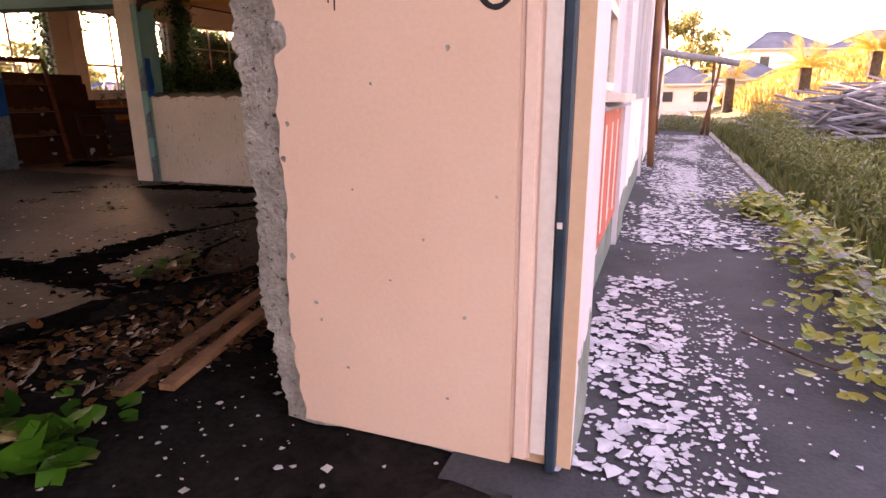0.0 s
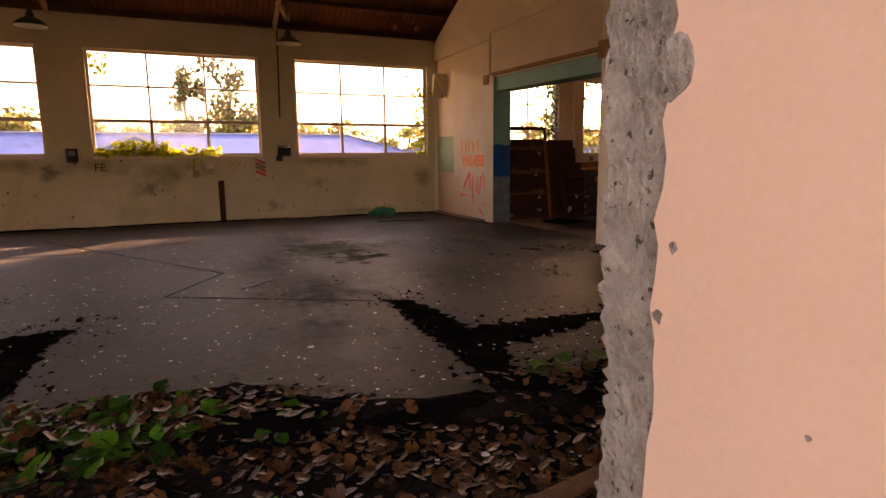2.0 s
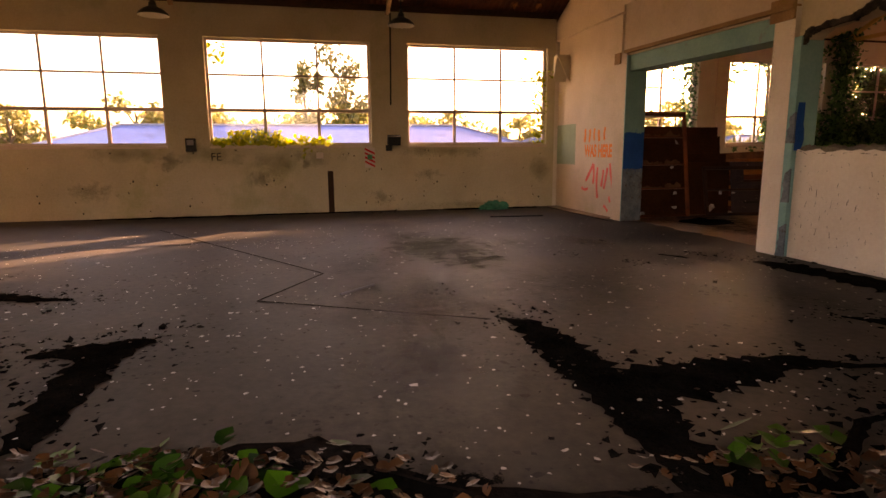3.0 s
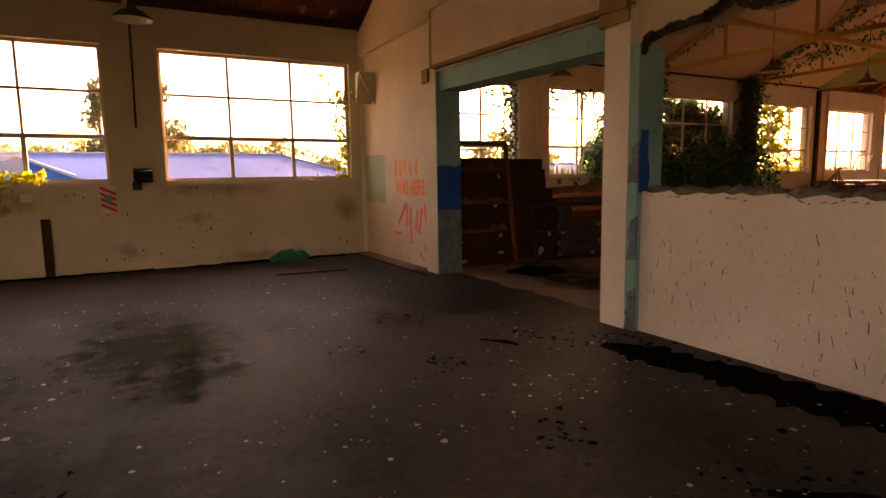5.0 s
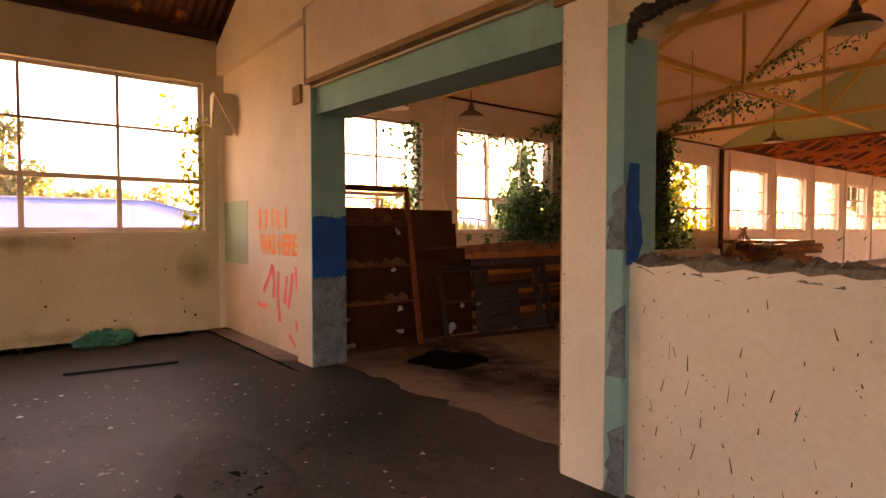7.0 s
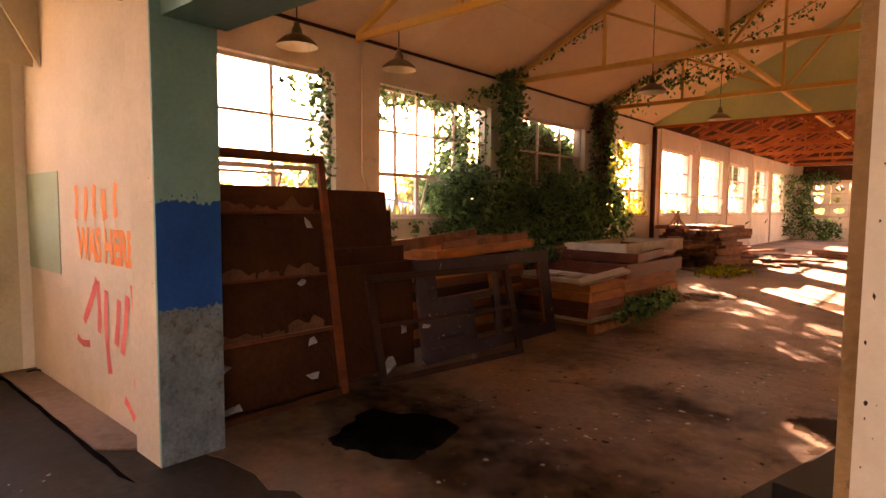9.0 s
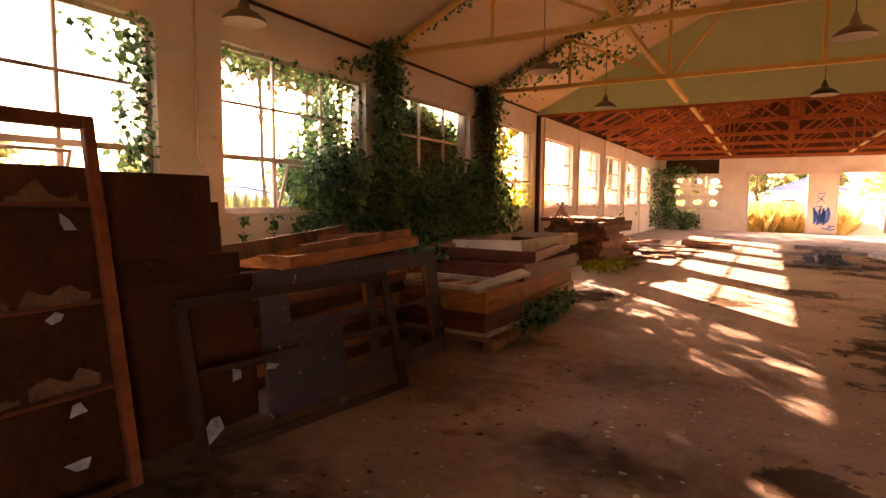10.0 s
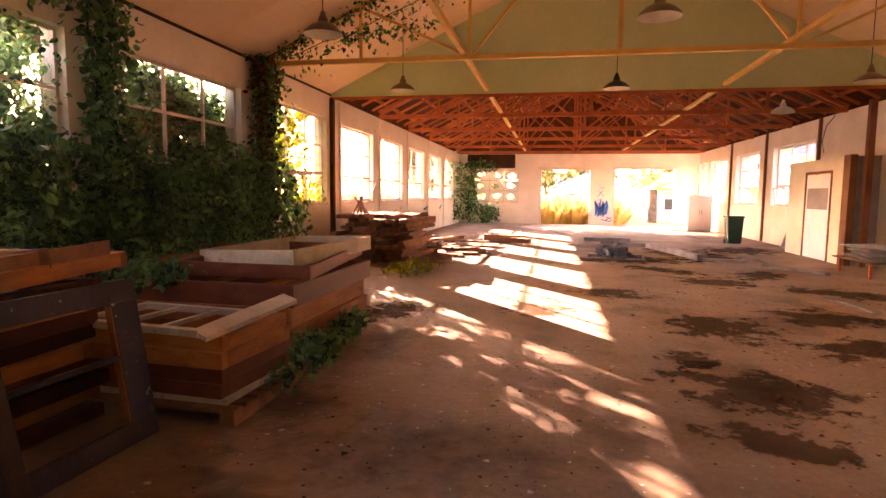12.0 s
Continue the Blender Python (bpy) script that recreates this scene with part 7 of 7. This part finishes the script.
def scatter_chips(name, label, P, smin, smax, mat_, seed, tilt=0.15, kind="stuff"):
    """Flat ragged chips lying on the ground."""
    s_ = np.random.RandomState(seed)
    verts, faces = [], []
    for p in P:
        n_ = s_.randint(4, 7)
        r0 = s_.uniform(smin, smax) if s_.uniform() < 0.85 else s_.uniform(smax, smax * 1.8)
        a0 = s_.uniform(0, 6.28)
        tx, ty = s_.normal(0, tilt, 2)
        k0 = len(verts)
        for k in range(n_):
            a = a0 + math.tau * k / n_
            r_ = r0 * s_.uniform(0.45, 1.15)
            u, v = r_ * math.cos(a), r_ * math.sin(a)
            verts.append((p[0] + u, p[1] + v, p[2] + abs(u * tx + v * ty)))
        faces.append(list(range(k0, k0 + n_)))
    me = bpy.data.meshes.new(name)
    me.from_pydata(verts, [], faces)
    me.materials.append(mat_)
    return tagged(new(name, me), label, "litter", kind=kind)


def clump_xy(n, x0, x1, y0, y1, scale, seed, power=1.0):
    """Places gathered into drifts."""
    out = []
    s_ = np.random.RandomState(seed)
    while len(out) < n:
        x, y = s_.uniform(x0, x1), s_.uniform(y0, y1)
        f = 0.5 + 0.9 * noise.noise((x * scale, y * scale * 0.5, seed))
        if s_.uniform() < max(0.03, f) ** power:
            out.append((x, y))
    return out


M_FLAKE = material("fallen_paint_flake", (0.40, 0.36, 0.38), (0.66, 0.61, 0.63), 8, 0.7, fine=40, bump=0.1)
P = []
for x, y in clump_xy(17000, -0.42, 1.08, 1.7, 19, 1.6, 3, 1.4):
    band = abs(x - (0.0 + 0.1 * math.sin(y * 0.5) + 0.03 * max(0, y - 4)))
    if band < (0.22 if y < 5 else 0.32) or rs.uniform() < (0.3 if y > 5 else 0.16):
        P.append((x, y, 0.004))
scatter_chips("paint_flakes", "white paint flakes fallen all over the path", [p for p in P if p[1] < 5], 0.004, 0.016, M_FLAKE, 4)
scatter_chips("paint_flakes", "drift of white paint flakes farther along the path", [p for p in P if p[1] >= 5], 0.01, 0.034, M_FLAKE, 7)
P = [(x, y, 0.004) for x, y in clump_xy(700, -0.38, 0.06, 1.75, 4.0, 2.5, 5)]
scatter_chips("paint_flakes", "larger white paint flakes near the wall corner", P, 0.008, 0.028, M_FLAKE, 6)
M_CHIP = material("pale_plaster_chip", (0.36, 0.33, 0.30), (0.6, 0.56, 0.52), 8, 0.8, fine=40, bump=0.1)
P = [(x, y, 0.004) for x, y in clump_xy(1900, -11, -3.2, -3, 6.0, 1.2, 8)] + [(x, y, 0.004) for x, y in clump_xy(2800, -10.3, -2, 7, 24, 0.8, 9)] + [(x, y, -0.01) for x, y in clump_xy(260, -2.6, -0.5, 0.6, 2.6, 2, 10)]
scatter_chips("plaster_chips", "small pale plaster chips scattered on the floor", P, 0.003, 0.015, M_CHIP, 11)
M_CRUMB = material("dark_floor_crumb", (0.015, 0.012, 0.01), (0.05, 0.04, 0.03), 8, 0.9, fine=40, bump=0.1)
P = [(x, y, 0.003) for x, y in clump_xy(3800, -10, -3.0, -3, 6.0, 1.5, 12, 1.5)] + [(x, y, 0.003) for x, y in clump_xy(4200, -10.3, -2, 7, 26, 0.9, 13, 1.5)]
scatter_chips("dirt_crumbs", "dark crumbs of dirt on the floor", P, 0.003, 0.017, M_CRUMB, 14)
CRACKS = [(x, y) for course in SOIL_COURSES[:9] for x, y, w in course] + [(-13.1, 4.6), (-13.15, 2.4), (-3.4, 1.2), (-3.5, 0.2)]
P = [(x + rs.normal(0, 0.2), y + rs.normal(0, 0.17), 0.012) for x, y in CRACKS for k in range(48)]
P = [p for p in P if XW + 0.02 < p[0] and not 6.18 < p[1] < 6.6]
P += [(x + rs.normal(0, 0.12), y + rs.normal(0, 0.09), 0.012) for x, y in ((-6.9, 4.4), (-7.6, 3.9), (-5.6, 4.4), (-8.2, 4.7), (-6.2, 2.0), (-7.2, 5.4)) for k in range(30)]
scatter_chips("soil_crumbs", "black crumbs of soil along the cracks", P, 0.004, 0.022, M_SOIL, 41, 0.5)
STAINS = ((-6.28, 14.94), (-4.8, 15.77), (-5.1, 14.2), (-6.55, 12.6), (-7.3, 17.1), (-5.3, 18.8), (-6.0, 20.4), (-3.6, 17.9), (-10.0, 15.2), (-6.3, 22.2), (-4.2, 12.4), (-5.6, 10.6))
P = [(x + rs.normal(0, 0.42), y + rs.normal(0, 0.42), 0.012) for x, y in STAINS for k in range(90)]
scatter_chips("dirt_crumbs", "dark crumbs and leaf scraps gathered on the hall stains", P, 0.003, 0.013, M_CRUMB, 31, 0.4)
P = [(x + rs.normal(0, 0.5), y + rs.normal(0, 0.5), 0.012) for x, y in STAINS for k in range(30)]
scatter_chips("leaf_scraps", "dry brown leaf scraps on the hall floor", P, 0.01, 0.03, AUTUMN, 32, 0.5)
# leaves and creeping plants at the broken slab edge
n = 5200
edge_pts = []
for x, y in clump_xy(n, -4.2, -1.6, -2.0, 3.2, 1.6, 20):
    d = x + 3.3 - 0.25 * y
    if -0.55 < d < 0.95:
        edge_pts.append((x, y, (0.012 if d < -0.1 else -0.04) + abs(rs.normal(0, 0.02))))
P = np.array(edge_pts)
IVY_GREEN = leafy("ground_leaf", (0.004, 0.03, 0.003), (0.035, 0.15, 0.010), 0.35)


def round_leaves(name, label, pts, r0, mat_, seed, lift=0.08):
    """Broad rounded leaves on short stalks facing upwards."""
    s_ = np.random.RandomState(seed)
    verts, faces = [], []
    for x, y, z in pts:
        r_ = r0 * s_.uniform(0.55, 1.25)
        tx, ty = s_.normal(0, 0.35, 2)
        a0 = s_.uniform(0, 6.28)
        h = z + s_.uniform(0.01, lift)
        k0 = len(verts)
        verts.append((x, y, h - 0.2 * r_))
        for k in range(9):
            a = a0 + 5.9 * k / 8
            q = r_ * (1 + 0.14 * math.cos(5 * a))
            u, v = q * math.cos(a), q * math.sin(a)
            verts.append((x + u, y + v, h + u * tx + v * ty))
        for k in range(8):
            faces.append((k0, k0 + 1 + k, k0 + 2 + k))
    me = bpy.data.meshes.new(name)
    me.from_pydata(verts, [], faces)
    me.materials.append(mat_)
    return tagged(new(name, me), label, "ground cover", kind="stuff")


round_leaves("fallen_leaves", "brown and orange leaves fallen along the slab edge", edge_pts, 0.027, AUTUMN, 9, 0.03)
pts = [(rs.normal(-3.4, 0.22), rs.normal(0.3, 0.42), -0.02) for k in range(170)]
round_leaves("creeper", "green creeping plant at the slab edge", pts, 0.055, IVY_GREEN, 3)
pts = [(rs.normal(-2.02, 0.17), rs.normal(1.0, 0.13), -0.03) for k in range(60)]
round_leaves("creeper", "broad-leaved green creeper on the dark earth", pts, 0.058, IVY_GREEN, 4, 0.1)
pts = [(rs.normal(-3.2, 0.12), rs.normal(2.75, 0.14), 0.0) for k in range(16)]
round_leaves("creeper", "few green leaves in the broken corner of the slab", pts, 0.05, IVY_GREEN, 5)
pts = [(rs.normal(1.05, 0.16), rs.normal(6.4, 0.35), 0.02) for k in range(420)] + [(rs.normal(1.15, 0.15), rs.uniform(3.2, 5.6), 0.02) for k in range(420)] + [(rs.normal(1.0, 0.16), rs.uniform(2.2, 3.4), 0.02) for k in range(160)]
round_leaves("creeper", "yellow-green creeper spilling over the kerb", pts, 0.036, leafy("yellowing_leaf", (0.10, 0.16, 0.02), (0.36, 0.30, 0.04), 0.35), 6, 0.16)
b = bmesh.new()
tube(b, [(0.35, 3.2, 0.02), (0.6, 2.9, 0.03), (0.8, 2.8, 0.02), (0.95, 2.5, 0.03), (1.0, 2.1, 0.02)], 0.008, 5)
tube(b, [(0.9, 2.6, 0.02), (1.1, 2.4, 0.04), (1.3, 2.3, 0.03)], 0.007, 5)
thing("creeper_vine", b, M_BARK, "thin brown creeper stem on the path", "stem")

# scuffs and dark runs on the low wall and the window wall
rng = random.Random(88)
b = bmesh.new()
for k in range(520):
    x, z = rng.uniform(-6.8, -1.2), rng.uniform(0.05, 1.05) ** 1.3
    h, w = (rng.uniform(0.02, 0.09) if k % 4 == 0 else rng.uniform(0.004, 0.018)), rng.uniform(0.003, 0.008)
    lean_ = rng.uniform(-0.3, 0.3) * h
    vs = [b.verts.new(p) for p in ((x, 6.2875, z), (x + w, 6.2875, z), (x + w * 0.6 + lean_, 6.2875, z + h), (x + lean_, 6.2875, z + h))]
    b.faces.new(vs)
thing("wall_scuffs", b, M_CRUMB, "dark scuffs and runs on the low white wall", "scuffs", kind="stuff")
b = bmesh.new()
for k in range(70):
    y, z = rng.uniform(-4, 6), rng.uniform(0.1, 1.3)
    r_ = rng.uniform(0.006, 0.022)
    vs = [b.verts.new((XW + 0.003, y + r_ * rng.uniform(0.4, 1.2) * math.cos(a), z + r_ * rng.uniform(0.4, 1.6) * math.sin(a))) for a in (math.tau * j / 7 for j in range(7))]
    b.faces.new(vs)
thing("wall_marks", b, M_CRUMB, "small dark marks on the cream window wall", "marks", kind="stuff")

# white cabinet and blue scrawl at the far end
t = new("white_cabinet")
tagged(t, "white metal cabinet standing by the sunlit end door", "cabinet")
t.matrix_basis = pose(-1.75, 35.6, 0)
b = bmesh.new()
box(b, -0.5, 0.5, -0.35, 0.35, 0.03, 1.6)
bmesh.ops.bevel(b, geom=list(b.edges), offset=0.02, segments=2, affect="EDGES")
part("body", b, M_WHITEHOUSE, t)
for x in (-0.24, 0.24):
    b = bmesh.new()
    box(b, x - 0.225, x + 0.225, -0.365, -0.351, 0.08, 1.55)
    dr = part("door", b, M_WHITEHOUSE, t)
    b = bmesh.new()
    box(b, x * 0.2 - 0.01, x * 0.2 + 0.01, -0.385, -0.366, 0.75, 0.95)
    part("handle", b, M_GREY, dr, "grey handle")
M_SPRAYB = material("blue_spray", (0.02, 0.12, 0.55), (0.05, 0.22, 0.7), 8, 0.6, bump=0.0)
BX = -5.6
t = new("blue_scrawl")
tagged(t, "blue sprayed scrawl between the end doorways", "graffiti")
rng = random.Random(3)
for k in range(11):
    x, z = BX - 0.42 + 0.055 * k, 0.42 + 0.25 * rng.random()
    part("paint_bar", stroke("s", [(x, z), (x + rng.uniform(-0.08, 0.08), z + 0.35), (x + rng.uniform(-0.12, 0.12), z + 0.7)], 0.1, "y", YE - 0.003, M_SPRAYB, ""), M_SPRAYB, t)
for x0, z0 in ((BX - 0.1, 0.3), (BX + 0.15, 0.42), (BX + 0.1, 0.25)):
    part("paint_bar", stroke("s", [(x0, z0), (x0 + 0.2, z0 - 0.05), (x0 + 0.42, z0 + 0.1)], 0.06, "y", YE - 0.003, M_SPRAYB, ""), M_SPRAYB, t)
for x0, z0, x1, z1 in ((-0.38, 1.45, -0.05, 1.9), (-0.35, 1.85, -0.02, 1.5), (-0.4, 1.3, -0.1, 1.38), (-0.3, 1.95, 0.02, 1.98)):
    part("paint_bar", stroke("s", [(BX + x0, z0), (BX + (x0 + x1) / 2 + 0.03, (z0 + z1) / 2), (BX + x1, z1)], 0.035, "y", YE - 0.003, M_SPRAYB, ""), M_SPRAYB, t)

# chips, nail holes and runs on the pier and the jamb edges
b = bmesh.new()
for k in range(64):
    z_, near = rng.uniform(0.05, 2.7), rng.random()
    x_ = (-7.262 + 0.02 * rng.random()) if near < 0.45 else ((-10.47 - 0.03 * rng.random()) if near < 0.6 else rng.uniform(-7.25, -7.0))
    r_ = rng.uniform(0.0015, 0.005) * (1.0 if near < 0.6 else 0.5)
    vs = [b.verts.new((x_ + r_ * rng.uniform(0.4, 1.1) * math.cos(a), YP - 0.0015, z_ + r_ * rng.uniform(0.6, 2.2) * math.sin(a))) for a in (math.tau * j / 6 for j in range(6))]
    b.faces.new(vs)
thing("pier_chips", b, M_CRUMB, "dark chips and nail holes along the pier edges", "chips", kind="stuff")

# mould on the window wall
F_MOULD = soft_film("green_wall_mould", (0.14, 0.15, 0.03), (0.28, 0.27, 0.08), 1.2, 1.5, 2.2, 0.45)
F_SOOT = soft_film("dark_wall_mould", (0.05, 0.045, 0.02), (0.12, 0.10, 0.05), 0.9, 1.8, 6.0, 0.35)
for mat_, rows_ in ((F_MOULD, ((-0.9, 1.15, 0.8, 0.25), (0.4, 0.95, 0.6, 0.35), (1.2, 1.1, 0.5, 0.25), (-2.4, 1.2, 0.8, 0.16), (3.9, 1.22, 1.3, 0.14), (5.9, 0.8, 0.25, 0.5), (4.4, 0.1, 1.6, 0.12))), (F_SOOT, ((0.0, 0.7, 0.3, 0.16), (-1.6, 1.05, 0.25, 0.2), (0.95, 0.98, 0.12, 0.1), (3.4, 0.75, 0.3, 0.12), (2.4, 0.3, 0.3, 0.16), (-3.0, 0.5, 0.5, 0.2)))):
    for y, z, ry_, rz_ in rows_:
        ob = film_patch("wall_mould", 0, 0, 1, 1, mat_, "greenish mould staining the cream wall")
        ob.matrix_basis = pose(XW + 0.004 + 0.0003 * (FILM_N[0] % 9), y, z, 0, 90, 0) @ Matrix.Diagonal((rz_, ry_, 1, 1))

# earth washed up against the broken slab edge
b = bmesh.new()
prev = None
for k, (x, y) in enumerate(edge[:-2]):
    w_ = 0.07 + 0.05 * abs(noise.noise((x * 3, y * 3, 2)))
    row = [b.verts.new(p) for p in ((x - w_, y + 0.03, 0.002), (x - w_ * 0.4, y + 0.01, 0.016), (x + 0.04, y - 0.01, 0.008), (x + 0.3, y - 0.08, -0.1))]
    if prev:
        for j in range(3):
            b.faces.new((prev[j], prev[j + 1], row[j + 1], row[j]))
    prev = row
thing("earth_bank", b, M_DIRT, "dark earth washed over the broken slab edge", "earth", kind="structure", smooth=True)

# green damp at the foot of the outer wall
M_DAMPGREEN = material("green_damp", (0.10, 0.12, 0.10), (0.22, 0.24, 0.21), 4, 0.9, fine=40, bump=0.2)
rng = random.Random(19)
for y0, y1, h, x in ((1.81, 2.16, 0.42, -0.3025), (2.3, 2.95, 0.45, -0.4085), (4.91, 5.59, 0.4, -0.4085), (2.98, 4.88, 0.26, -0.4475), (5.7, 9.2, 0.3, -0.4475), (9.31, 9.79, 0.4, -0.4085)):
    b = bmesh.new()
    prism(b, [(y0, 0.0), (y1, 0.0)] + jag(y1, h, y0, h * 0.8, 14, 0.05, rng), "x", x - 0.002, x)
    thing("damp_stain", b, M_DAMPGREEN, "green damp stain at the wall foot", "stain", "damp stains", "structure")

# the broken corner, the outer facade and the yard stand a little off the axes they were drawn on
YARD = pose(0.119, -0.246, 0)
YARD_NAMES = {"wall_pink_front", "wall_pink_core", "corner_trim", "corner_board", "downpipe", "pilaster_peach", "pilaster", "outer_sill", "board_panel", "boarded_window", "leaning_post", "window_19", "black_tag",
              "paint_chip", "render_chip", "paint_flakes", "damp_stain", "pavement", "kerb", "grass_bank", "grass", "roadside_bush", "palm", "demolition_board", "pole_gate", "creeper_vine"}
for ob in list(scene.objects):
    if ob.parent is None and (ob.name.split(".")[0] in YARD_NAMES):
        ob.matrix_basis = YARD @ ob.matrix_basis
